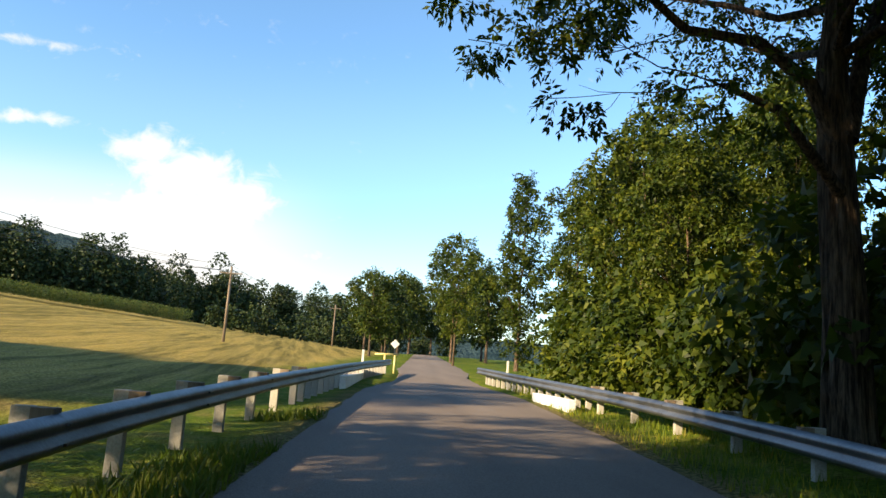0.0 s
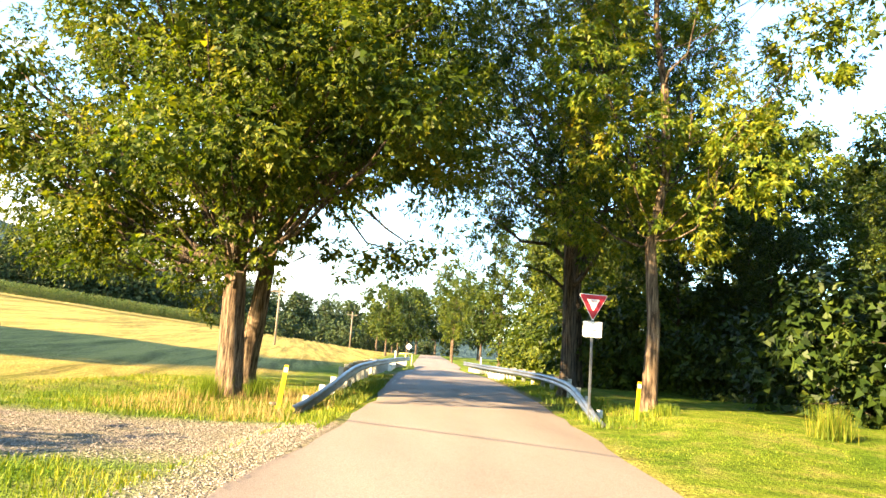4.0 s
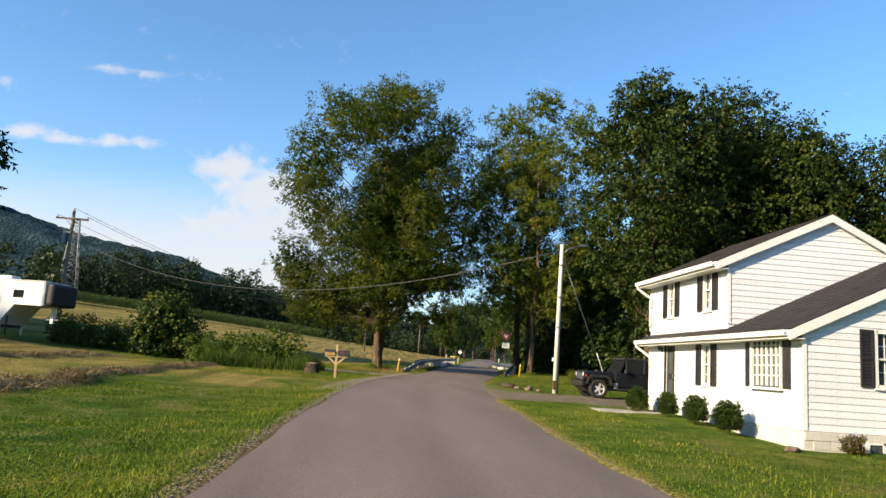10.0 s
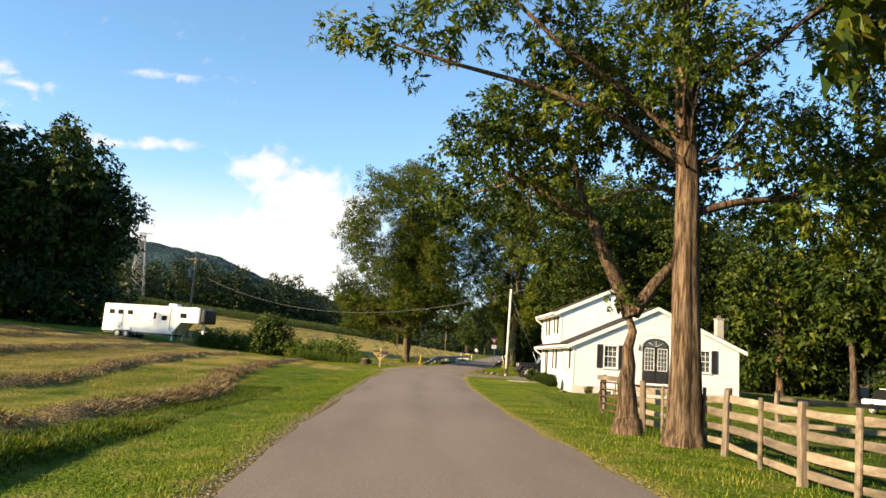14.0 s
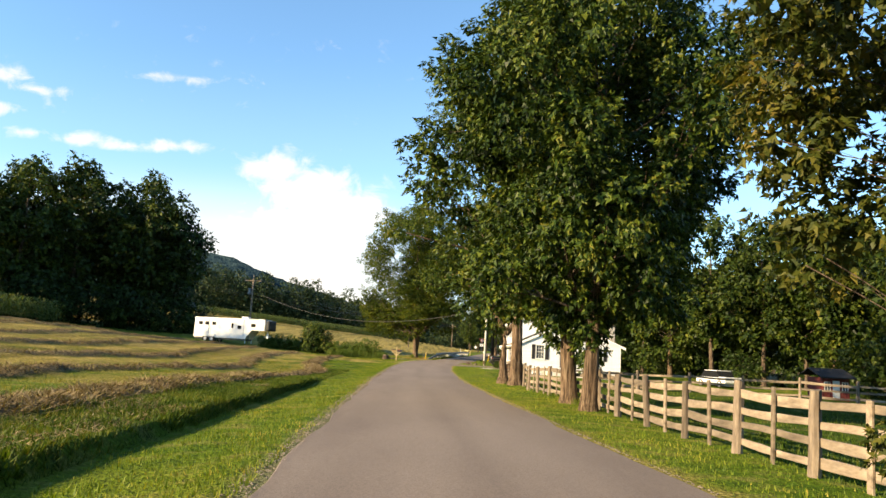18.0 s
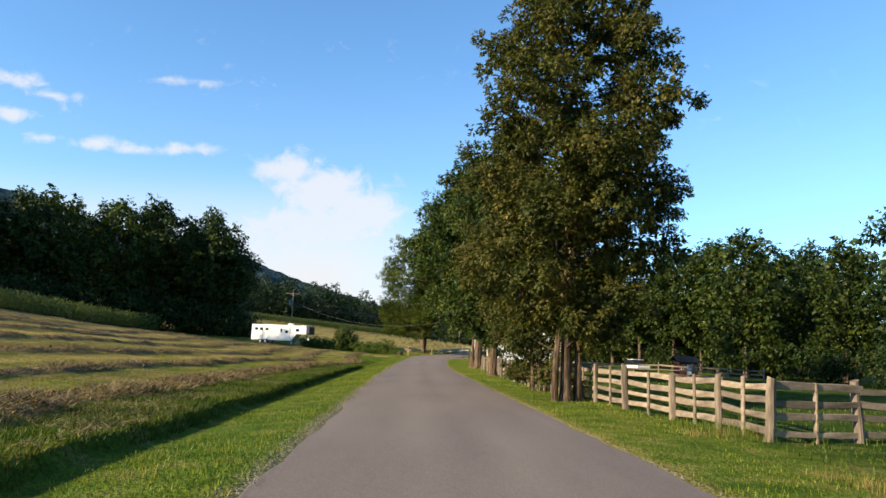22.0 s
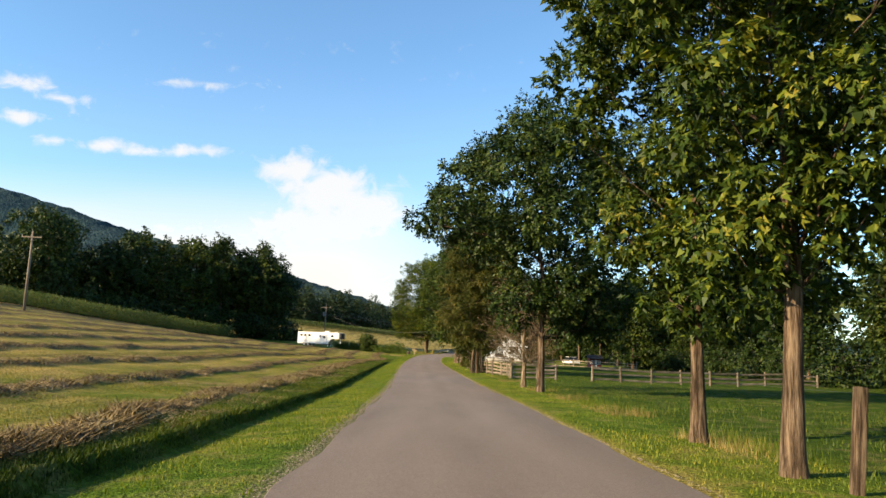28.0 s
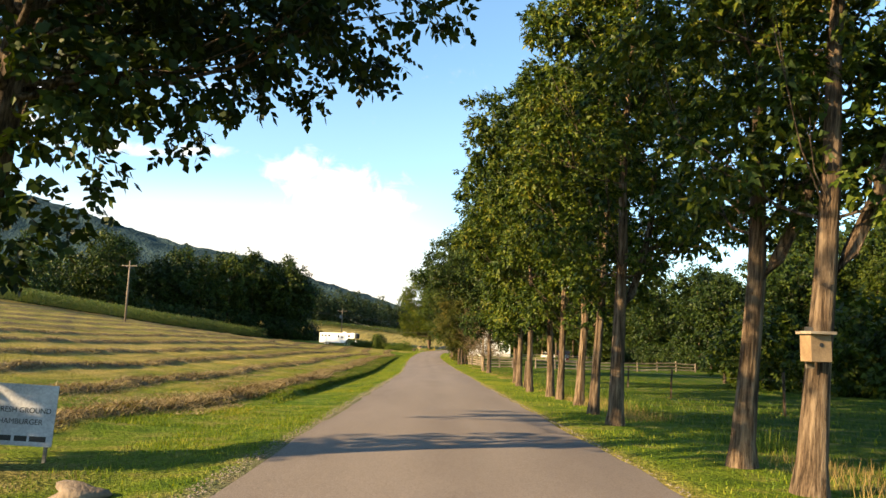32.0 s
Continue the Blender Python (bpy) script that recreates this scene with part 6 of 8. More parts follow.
    for s, e in ((c + 0.18, c + 0.95), (c + 1.12, d - 0.2)):
        part("door_pane", boxes((X0 + 0.018, a + 0.16, s, X0 + 0.028, b - 0.16, e)), GLASS, dr)
    part("door_handle", boxes((X0 - 0.02, a + 0.06, c + 1.0, X0 + 0.03, a + 0.09, c + 1.12), bevel=0.006), CHROME, dr)
    # arched double door on the gable side
    a, b, c, d = gable[1]
    mid, spring = (a + b) / 2, 3.02
    arc = [(mid + (b - a) / 2 * math.cos(t), spring + (d - spring) * math.sin(t)) for t in [math.pi * k / 14 for k in range(15)]]
    part("door_surround", boxes((a - 0.001, YN - 0.006, c, b + 0.001, YN + 0.05, 3.52)), SIDING, h)
    arch = part("arched_door", prism([(a, c), (b, c)] + arc, "y", YN - 0.012, YN + 0.06), SHUTTER, h, "black arched double door with white many-paned glass")
    inner = [(mid + (x - mid) * 0.86, spring + (z - spring) * 0.80) for x, z in arc]
    part("fanlight", prism(inner, "y", YN - 0.024, YN - 0.013), GLASS, arch)
    for t in (0.25, 0.5, 0.75):
        q = math.pi * t
        rod("fan_bar", [(mid, YN - 0.03, spring + 0.02), (mid + 0.60 * math.cos(q), YN - 0.03, spring + 0.33 * math.sin(q))], 0.011, WHITE, arch, 5)
    for s, e in ((a + 0.13, mid - 0.12), (mid + 0.12, b - 0.13)):
        leafd = part("door_leaf", boxes((s - 0.09, YN - 0.036, c + 0.03, e + 0.09, YN - 0.013, spring - 0.05), bevel=0.006), SHUTTER, arch, "black door leaf")
        part("door_pane", boxes((s, YN - 0.044, 1.72, e, YN - 0.037, 2.92)), GLASS, leafd)
        fm = bmesh.new()
        for r in ((s - 0.025, s + 0.012, 1.69, 2.95), (e - 0.012, e + 0.025, 1.69, 2.95), (s, e, 1.69, 1.73), (s, e, 2.91, 2.95)):
            box(fm, r[0], YN - 0.056, r[2], r[1], YN - 0.045, r[3])
        for k in (1, 2):
            q = s + (e - s) * k / 3
            box(fm, q - 0.010, YN - 0.054, 1.73, q + 0.010, YN - 0.045, 2.91)
        for k in (1, 2, 3, 4):
            q = 1.72 + 1.2 * k / 5
            box(fm, s, YN - 0.053, q - 0.010, e, YN - 0.0455, q + 0.010)
        part("glazing_grid", fm, WHITE, leafd)
        part("door_panel", boxes((s, YN - 0.05, c + 0.2, e, YN - 0.037, 1.55), bevel=0.01), SHUTTER, leafd)
        part("door_handle", boxes((e + 0.03 if s < mid - 0.3 else s - 0.05, YN - 0.08, 1.95, e + 0.05 if s < mid - 0.3 else s - 0.03, YN - 0.037, 2.05), bevel=0.006), CHROME, leafd)
    # step beam below the door, chimney, basement window
    part("step_beam", boxes((9.6, YN - 0.42, 0.74, 13.6, YN - 0.05, 0.87), bevel=0.02), BARK, h, "dark weathered timber step")
    part("ledge", boxes((9.6, YN - 0.40, 0.0, 13.6, YN - 0.06, 0.735), bevel=0.01), BLOCK, h, "pale block step base")
    bwn = part("basement_window", boxes((8.36, YN - 0.045, 0.10, 9.10, YN - 0.022, 0.40)), GLASS, h)
    part("window_frame", boxes((8.30, YN - 0.07, 0.06, 8.38, YN - 0.021, 0.44), (9.08, YN - 0.07, 0.06, 9.16, YN - 0.021, 0.44), (8.70, YN - 0.07, 0.06, 8.78, YN - 0.021, 0.44), (8.38, YN - 0.07, 0.40, 9.08, YN - 0.021, 0.44)), WHITE, bwn)
    chim = part("chimney", boxes((15.92, -41.8, 2.9, 16.34, -41.38, 5.0), bevel=0.015), CONCRETE, h, "grey block chimney")
    part("chimney_cap", boxes((15.88, -41.84, 5.001, 16.38, -41.34, 5.06), bevel=0.012), CONCRETE, chim)
    part("flue", boxes((16.04, -41.68, 5.061, 16.22, -41.5, 5.26), bevel=0.01), TERRACOTTA, chim)
    for x in (10.62, 12.68):
        sc = part("wall_lantern", boxes((x - 0.05, YN - 0.06, 2.78, x + 0.05, YN - 0.03, 2.98), bevel=0.01), STEEL_DARK, h, "dark metal wall lantern")
        bm = bmesh.new()
        bmesh.ops.create_cone(bm, cap_ends=True, segments=6, radius1=0.035, radius2=0.06, depth=0.16, matrix=Matrix.Translation((x, YN - 0.15, 2.93)))
        part("lantern_glass", bm, GLASS, sc)
        bm = bmesh.new()
        bmesh.ops.create_cone(bm, cap_ends=True, segments=6, radius1=0.075, radius2=0.02, depth=0.07, matrix=Matrix.Translation((x, YN - 0.15, 3.066)))
        part("lantern_cap", bm, STEEL_DARK, sc)
    x, y = X0, -35.72
    sc = part("wall_lantern", boxes((x - 0.06, y - 0.05, 2.45, x - 0.03, y + 0.05, 2.62), bevel=0.01), STEEL_DARK, h, "dark metal wall lantern")
    bm = bmesh.new()
    bmesh.ops.create_cone(bm, cap_ends=True, segments=6, radius1=0.04, radius2=0.075, depth=0.16, matrix=Matrix.Translation((x - 0.14, y, 2.56)))
    part("lantern_glass", bm, GLASS, sc)
    return h


build_house()

# clipped bushes along the front wall, a pot by the door, the path to it
bush = make_tree("clipped_bush", "round clipped green bush in front of the white house", 201, 0.66, 0.03, 0.10, 0.30, 60, 4200, 0.024, LEAF, BARK, "bush", bush=True, low=0.8, jag=0.05, lobe=0.30, squash=1.0, leaflets=4, droop=-0.2)
put(bush, 6.0, -35.75, 0, 1.15)
for x, y, s in ((6.1, -38.0, 1.05), (6.1, -39.9, 1.14), (6.15, -41.6, 1.2)):
    tagged(again(bush, x, y, 70 * s, s), group="bushes along the house")
tagged(bush, group="bushes along the house")
put(make_tree("low_shrub", "small reddish-brown shrub by the foundation", 202, 0.6, 0.02, 0.02, 0.4, 12, 420, 0.05, LEAF_BROWN, BARK, "shrub", bush=True, lobe=0.45), 7.7, -44.15, 0, 0.7)
pot = thing("flower_pot", "dark flower pot with red flowers beside the house door", "flower pot", pose(6.1, -34.95, gz(6.1, -34.95)))
bm = bmesh.new()
bmesh.ops.create_cone(bm, cap_ends=True, segments=20, radius1=0.12, radius2=0.17, depth=0.26, matrix=Matrix.Translation((0, 0, 0.13)))
part("pot", bm, TERRACOTTA, pot)
hp = Heap()
rg = np.random.default_rng(4)
d = unit(rg.standard_normal((90, 3)))
hp.add(*sprays(rg, np.abs(d) * [1, 1, 1] * 0.0 + d * 0.11 + [0, 0, 0.36], d, 0.04, 4, 0.0))
part("blossom", hp.mesh("blossom", FLOWER, False), parent=pot)
tagged(part("path", boxes((4.4, -36.9, gz(5.5, -36) - 0.15, 6.8, -35.5, gz(5.5, -36) + 0.02), bevel=0.01), CONCRETE), "pale concrete path to the house door", "path", kind="structure")

# ---- vehicles ----
def wheel(parent, x, y, z, r, w, rim=CHROME, spokes=5, axis="y"):
    """Tyre with tread, rim, spokes and hub; its axle runs along y."""
    prof = [(-w / 2, r * 0.62), (-w / 2, r * 0.90), (-w * 0.42, r * 0.98), (-w * 0.2, r), (w * 0.2, r), (w * 0.42, r * 0.98), (w / 2, r * 0.90), (w / 2, r * 0.62)]
    n = 28
    v = np.array([[rr * math.cos(2 * math.pi * k / n), d, rr * math.sin(2 * math.pi * k / n)] for k in range(n) for d, rr in prof])
    m = len(prof)
    f = [[k * m + i, k * m + (i + 1) % m, ((k + 1) % n) * m + (i + 1) % m, ((k + 1) % n) * m + i] for k in range(n) for i in range(m)]
    wh = part("wheel", mesh_np("tyre", v + [0, 0, 0], f, RUBBER, True), parent=parent, label="black tyre on a bright rim", at=Matrix.Translation((x, y, z)))
    bm = bmesh.new()
    turn = Matrix.Rotation(radians(90), 4, "X")
    bmesh.ops.create_cone(bm, cap_ends=True, segments=28, radius1=r * 0.615, radius2=r * 0.615, depth=w * 0.5, matrix=turn)
    part("rim_barrel", bm, STEEL_DARK, wh)
    bm = bmesh.new()
    for s in (-1, 1):
        for k in range(spokes):
            a = 2 * math.pi * k / spokes
            box(bm, 0.05, s * w * 0.27 - 0.02, -r * 0.10, r * 0.60, s * w * 0.27 + 0.02, r * 0.10, turn=Matrix.Rotation(a, 4, "Y"))
        bmesh.ops.create_cone(bm, cap_ends=True, segments=16, radius1=r * 0.2, radius2=r * 0.2, depth=0.05, matrix=Matrix.Translation((0, s * w * 0.28, 0)) @ turn)
        bmesh.ops.create_cone(bm, cap_ends=False, segments=28, radius1=r * 0.61, radius2=r * 0.56, depth=0.03, matrix=Matrix.Translation((0, s * w * 0.40, 0)) @ Matrix.Rotation(radians(90 * s), 4, "X"))
    part("rim", bm, rim, wh)
    return wh


def build_offroader():
    """Boxy black four-door off-roader; its nose points to -x, its near side to -y."""
    z = gz(8.2, -28.4)
    c = thing("off_road_car", "black boxy four-door off-road car parked on the gravel drive", "car", Matrix.Translation((8.5, -28.4, z)) @ Matrix.Diagonal((0.93, 0.93, 0.95, 1)) @ Matrix.Translation((-8.4, 28.4, 0)))
    xa, xb, y0, y1 = 5.75, 10.25, -29.35, -27.52
    ym = (y0 + y1) / 2
    body = part("body", boxes((xa + 1.55, y0 + 0.02, 0.52, xb - 0.05, y1 - 0.02, 1.18), bevel=0.05), CARBODY, c, "glossy black body")
    part("hood", boxes((xa + 0.22, y0 + 0.16, 0.80, xa + 1.62, y1 - 0.16, 1.20), bevel=0.06), CARBODY, c)
    part("cowl", boxes((xa + 1.5, y0 + 0.10, 1.10, xa + 1.85, y1 - 0.10, 1.215), bevel=0.03), CARBODY, c)
    # upper cabin: pillars, roof, glass
    roof = part("roof", boxes((xa + 1.95, y0 + 0.10, 1.74, xb - 0.10, y1 - 0.10, 1.86), bevel=0.05), TRIM, c, "black hard top")
    for s in (y0 + 0.06, y1 - 0.12):
        for a, b in ((xa + 2.05, xa + 2.13), (xa + 2.88, xa + 2.98), (xa + 3.66, xa + 3.76), (xb - 0.20, xb - 0.08)):
            part("pillar", boxes((a, s, 1.17, b, s + 0.06, 1.76), bevel=0.012), TRIM, c)
        for a, b in ((xa + 2.13, xa + 2.88), (xa + 2.98, xa + 3.66), (xa + 3.76, xb - 0.20)):
            part("side_window", boxes((a, s + 0.022, 1.19, b, s + 0.034, 1.74)), GLASS_CAR, c)
    part("windscreen", prism([(xa + 1.78, 1.20), (xa + 1.81, 1.20), (xa + 2.08, 1.78), (xa + 2.05, 1.78)], "y", y0 + 0.16, y1 - 0.16), GLASS_CAR, c)
    for s in (y0 + 0.10, y1 - 0.17):
        part("windscreen_frame", prism([(xa + 1.74, 1.20), (xa + 1.83, 1.20), (xa + 2.12, 1.80), (xa + 2.03, 1.80)], "y", s, s + 0.07), CARBODY, c)
    part("rear_window", boxes((xb - 0.075, y0 + 0.25, 1.22, xb - 0.06, y1 - 0.25, 1.70)), GLASS_CAR, c)
    # doors on both sides with handles and hinges
    for s, o in ((y0 + 0.02, -1), (y1 - 0.02, 1)):
        for a, b in ((xa + 1.72, xa + 2.92), (xa + 2.95, xa + 3.72)):
            d = part("door", boxes((a, min(s, s + o * 0.014), 0.60, b, max(s, s + o * 0.014), 1.17), bevel=0.006), CARBODY, c)
            part("door_handle", boxes((b - 0.24, min(s + o * 0.014, s + o * 0.045), 1.02, b - 0.10, max(s + o * 0.014, s + o * 0.045), 1.06), bevel=0.008), TRIM, d)
        part("side_step", boxes((xa + 1.62, min(s, s + o * 0.10), 0.42, xb - 1.18, max(s, s + o * 0.10), 0.49), bevel=0.02), TRIM, c)
        mir = part("mirror", boxes((xa + 1.95, min(s, s + o * 0.22), 1.16, xa + 2.05, max(s, s + o * 0.22), 1.34), bevel=0.03), TRIM, c)
        # squared fender flares over the wheels
        for cx in (xa + 0.78, xb - 0.72):
            pr = [(-0.62, 0.62), (-0.50, 0.92), (-0.34, 1.02), (0.34, 1.02), (0.52, 0.92), (0.64, 0.60), (0.55, 0.60), (0.44, 0.86), (0.30, 0.94), (-0.30, 0.94), (-0.42, 0.86), (-0.54, 0.62)]
            part("fender", prism([(cx + a, b) for a, b in pr], "y", min(s, s + o * 0.12) - 0.02, max(s, s + o * 0.12)), TRIM, c)
        part("rocker_panel", boxes((xa + 1.50, s - 0.01, 0.47, xa + 1.66, s + 0.01, 0.72), bevel=0.004), CONCRETE, c) if o < 0 else None
    # nose: grille with seven slots, round lamps, bumper, tail lamps
    gr = part("grille", boxes((xa + 0.16, y0 + 0.26, 0.74, xa + 0.24, y1 - 0.26, 1.16), bevel=0.03), CARBODY, c)
    for k in range(7):
        y = ym + (k - 3) * 0.135
        part("grille_slot", boxes((xa + 0.135, y - 0.040, 0.82, xa + 0.165, y + 0.040, 1.08), bevel=0.012), GALV, gr)
    for y in (y0 + 0.38, y1 - 0.38):
        bm = bmesh.new()
        bmesh.ops.create_uvsphere(bm, u_segments=16, v_segments=8, radius=0.1, matrix=Matrix.Translation((xa + 0.17, y, 1.02)) @ Matrix.Diagonal((0.4, 1, 1, 1)))
        part("headlight", bm, CHROME, c, "round clear headlight")
    for y in (y0 + 0.12, y1 - 0.20):
        part("turn_signal", boxes((xa + 0.20, y, 0.93, xa + 0.28, y + 0.08, 0.99), bevel=0.01), RED, c, "orange indicator")
    part("front_bumper", boxes((xa - 0.02, y0 + 0.10, 0.50, xa + 0.18, y1 - 0.10, 0.72), bevel=0.04), TRIM, c)
    part("skid_plate", prism([(xa + 0.02, 0.49), (xa + 0.35, 0.30), (xa + 0.5, 0.30), (xa + 0.5, 0.49)], "y", y0 + 0.35, y1 - 0.35), STEEL_DARK, c)
    part("rear_bumper", boxes((xb - 0.12, y0 + 0.15, 0.48, xb + 0.08, y1 - 0.15, 0.66), bevel=0.04), TRIM, c)
    for y in (y0 + 0.03, y1 - 0.13):
        part("tail_light", boxes((xb - 0.06, y, 0.92, xb + 0.01, y + 0.10, 1.12), bevel=0.015), RED, c, "red tail light")
    part("underbody", boxes((xa + 0.4, y0 + 0.3, 0.36, xb - 0.3, y1 - 0.3, 0.53)), STEEL_DARK, c)
    for x in (xa + 0.78, xb - 0.72):
        for y in (y0 + 0.07, y1 - 0.07):
            wheel(c, x, y, 0.42, 0.42, 0.26)
    wheel(c, xb + 0.16, ym, 1.05, 0.38, 0.24).rotation_euler = (0, 0, radians(90))
    return c


def build_trailer():
    """Long white gooseneck horse trailer with a raised nose."""
    x0, y0 = -31.2, -13.55
    ang = math.degrees(math.atan2(-15.9 - y0, -21.6 - x0))
    z = gz(-27, -14.2) + 0.06
    t = thing("horse_trailer", "long white gooseneck horse trailer parked in the hay field", "trailer", pose(x0, y0, z, 0, 0, ang))
    W, L, B, T = 2.3, 7.25, 0.55, 3.10
    ln = 9.95
    part("body", boxes((0, 0, B, L, W, T), bevel=0.07), WHITE, t, "white sheet-metal body")
    part("nose", prism([(L - 0.02, 0.62), (L - 0.02, T - 0.02), (ln, T - 0.04), (ln, 1.72), (L + 0.85, 1.72)], "y", 0.01, W - 0.01), WHITE, t, "raised gooseneck nose")
    part("nose_cap", boxes((ln - 0.01, 0.04, 1.74, ln + 0.5, W - 0.04, T - 0.08), bevel=0.16), TRIM, t, "dark rounded nose")
    part("nose_trim", boxes((ln - 0.16, -0.01, 1.72, ln - 0.011, W + 0.01, T - 0.05), bevel=0.01), GALV, t)
    part("roof", boxes((0.03, 0.03, T + 0.001, ln - 0.1, W - 0.03, T + 0.05), bevel=0.02), WHITE, t)
    part("air_conditioner", boxes((6.15, 0.8, T + 0.051, 7.05, 1.6, T + 0.34), bevel=0.08), WHITE, t, "white roof air conditioner")
    part("roof_vent", boxes((8.5, 0.9, T + 0.051, 9.1, 1.5, T + 0.12), bevel=0.02), WHITE, t)
    for a in (0.65, 1.55, 2.55):
        w = part("window", boxes((a, -0.012, 2.20, a + 0.48, -0.001, 2.56), bevel=0.004), GLASS_CAR, t, "small dark window")
        part("window_frame", boxes((a - 0.03, -0.02, 2.17, a + 0.51, -0.0125, 2.20), (a - 0.03, -0.02, 2.56, a + 0.51, -0.0125, 2.59), (a - 0.03, -0.02, 2.20, a, -0.0125, 2.56), (a + 0.48, -0.02, 2.20, a + 0.51, -0.0125, 2.56), (a + 0.22, -0.02, 2.20, a + 0.26, -0.0125, 2.56)), TRIM, w)
    d = part("door", boxes((4.95, -0.014, 0.66, 5.75, -0.001, 2.72), bevel=0.004), WHITE, t, "white side door")
    part("door_window", boxes((5.24, -0.026, 1.90, 5.52, -0.015, 2.50), bevel=0.004), GLASS_CAR, d)
    part("door_handle", boxes((5.0, -0.04, 1.62, 5.06, -0.015, 1.76), bevel=0.005), STEEL_DARK, d)
    part("window", boxes((6.1, -0.012, 1.82, 6.62, -0.001, 2.24), bevel=0.004), GLASS_CAR, t)
    part("window", boxes((7.95, -0.002, 2.12, 8.6, 0.009, 2.56), bevel=0.004), GLASS_CAR, t)
    for x in (2.05, 6.95):
        part("drain_pipe", boxes((x, -0.03, 0.9, x + 0.03, -0.001, T - 0.05)), STEEL_DARK, t)
    fen = [(1.28 + 0.92 * (1 - math.cos(math.pi * k / 12)), 0.56 + 0.42 * min(1.0, 1.6 * math.sin(math.pi * k / 12))) for k in range(13)]
    part("fender", prism([(q, r + 0.12) for q, r in fen], "y", -0.16, 0.3), WHITE, t, "white wheel arch")
    for x in (1.72, 2.62):
        wheel(t, x, -0.02, 0.40, 0.40, 0.22, spokes=6)
        wheel(t, x, W - 0.10, 0.36, 0.36, 0.22, spokes=6)
    for y in (0.25, W - 0.25):
        part("landing_leg", boxes((L - 0.12, y - 0.05, 0.0, L - 0.02, y + 0.05, 0.62), bevel=0.01), WHITE, t)
    part("coupler", boxes((ln - 0.25, W / 2 - 0.08, 0.75, ln - 0.05, W / 2 + 0.08, 1.73), bevel=0.02), WHITE, t)
    part("coupler_arm", boxes((ln - 0.6, W / 2 - 0.05, 0.95, ln + 0.25, W / 2 + 0.05, 1.08), bevel=0.01), GALV, t)
    rod("jack_pole", [(L + 0.3, 0.3, 0.0), (L + 0.3, 0.3, 1.3)], 0.05, STEEL_DARK, t)
    part("chassis", boxes((0.1, 0.15, 0.38, L - 0.05, W - 0.15, 0.549)), STEEL_DARK, t)
    return t


def build_far_car():
    z = gz(24.5, -46)
    c = thing("parked_car", "white car with dark glass parked at the back of the paddock", "car", pose(24.5, -46, z, 0, 0, 12))
    part("body", boxes((-0.9, -2.1, 0.35, 0.9, 2.1, 0.85), bevel=0.1), WHITE, c)
    part("cabin", prism([(-1.2, 0.85), (-0.75, 1.40), (1.0, 1.42), (1.6, 0.86)], "x", -0.76, 0.76), GLASS_CAR, c)
    part("roof", boxes((-0.72, -0.72, 1.40, 0.72, 1.0, 1.46), bevel=0.02), WHITE, c)
    part("hood", boxes((-0.8, -2.05, 0.851, 0.8, -1.15, 0.90), bevel=0.02), WHITE, c, "white bonnet")
    for x in (-0.82, 0.82):
        for y in (-1.35, 1.35):
            w = wheel(c, x, y, 0.32, 0.32, 0.2)
            w.rotation_euler = (0, 0, radians(90))
    return c


build_offroader()
build_trailer()
build_far_car()

# ---- guardrails and the little bridge ----
def polyline(pts, step):
    """Evenly spaced points along a smoothed line."""
    pts = np.array(pts, float)
    s = np.r_[0, np.cumsum(np.linalg.norm(np.diff(pts[:, :2], axis=0), axis=1))]
    q = np.arange(0, s[-1] + 1e-6, step)
    fine = np.stack([np.interp(q, s, pts[:, k]) for k in range(pts.shape[1])], 1)
    k = max(1, int(3.0 / step))
    pad = np.vstack([np.repeat(fine[:1], k, 0), fine, np.repeat(fine[-1:], k, 0)])
    ker = np.ones(2 * k + 1) / (2 * k + 1)
    sm = np.stack([np.convolve(pad[:, i], ker, "valid") for i in range(pts.shape[1])], 1)
    sm[0], sm[-1] = fine[0], fine[-1]
    return sm


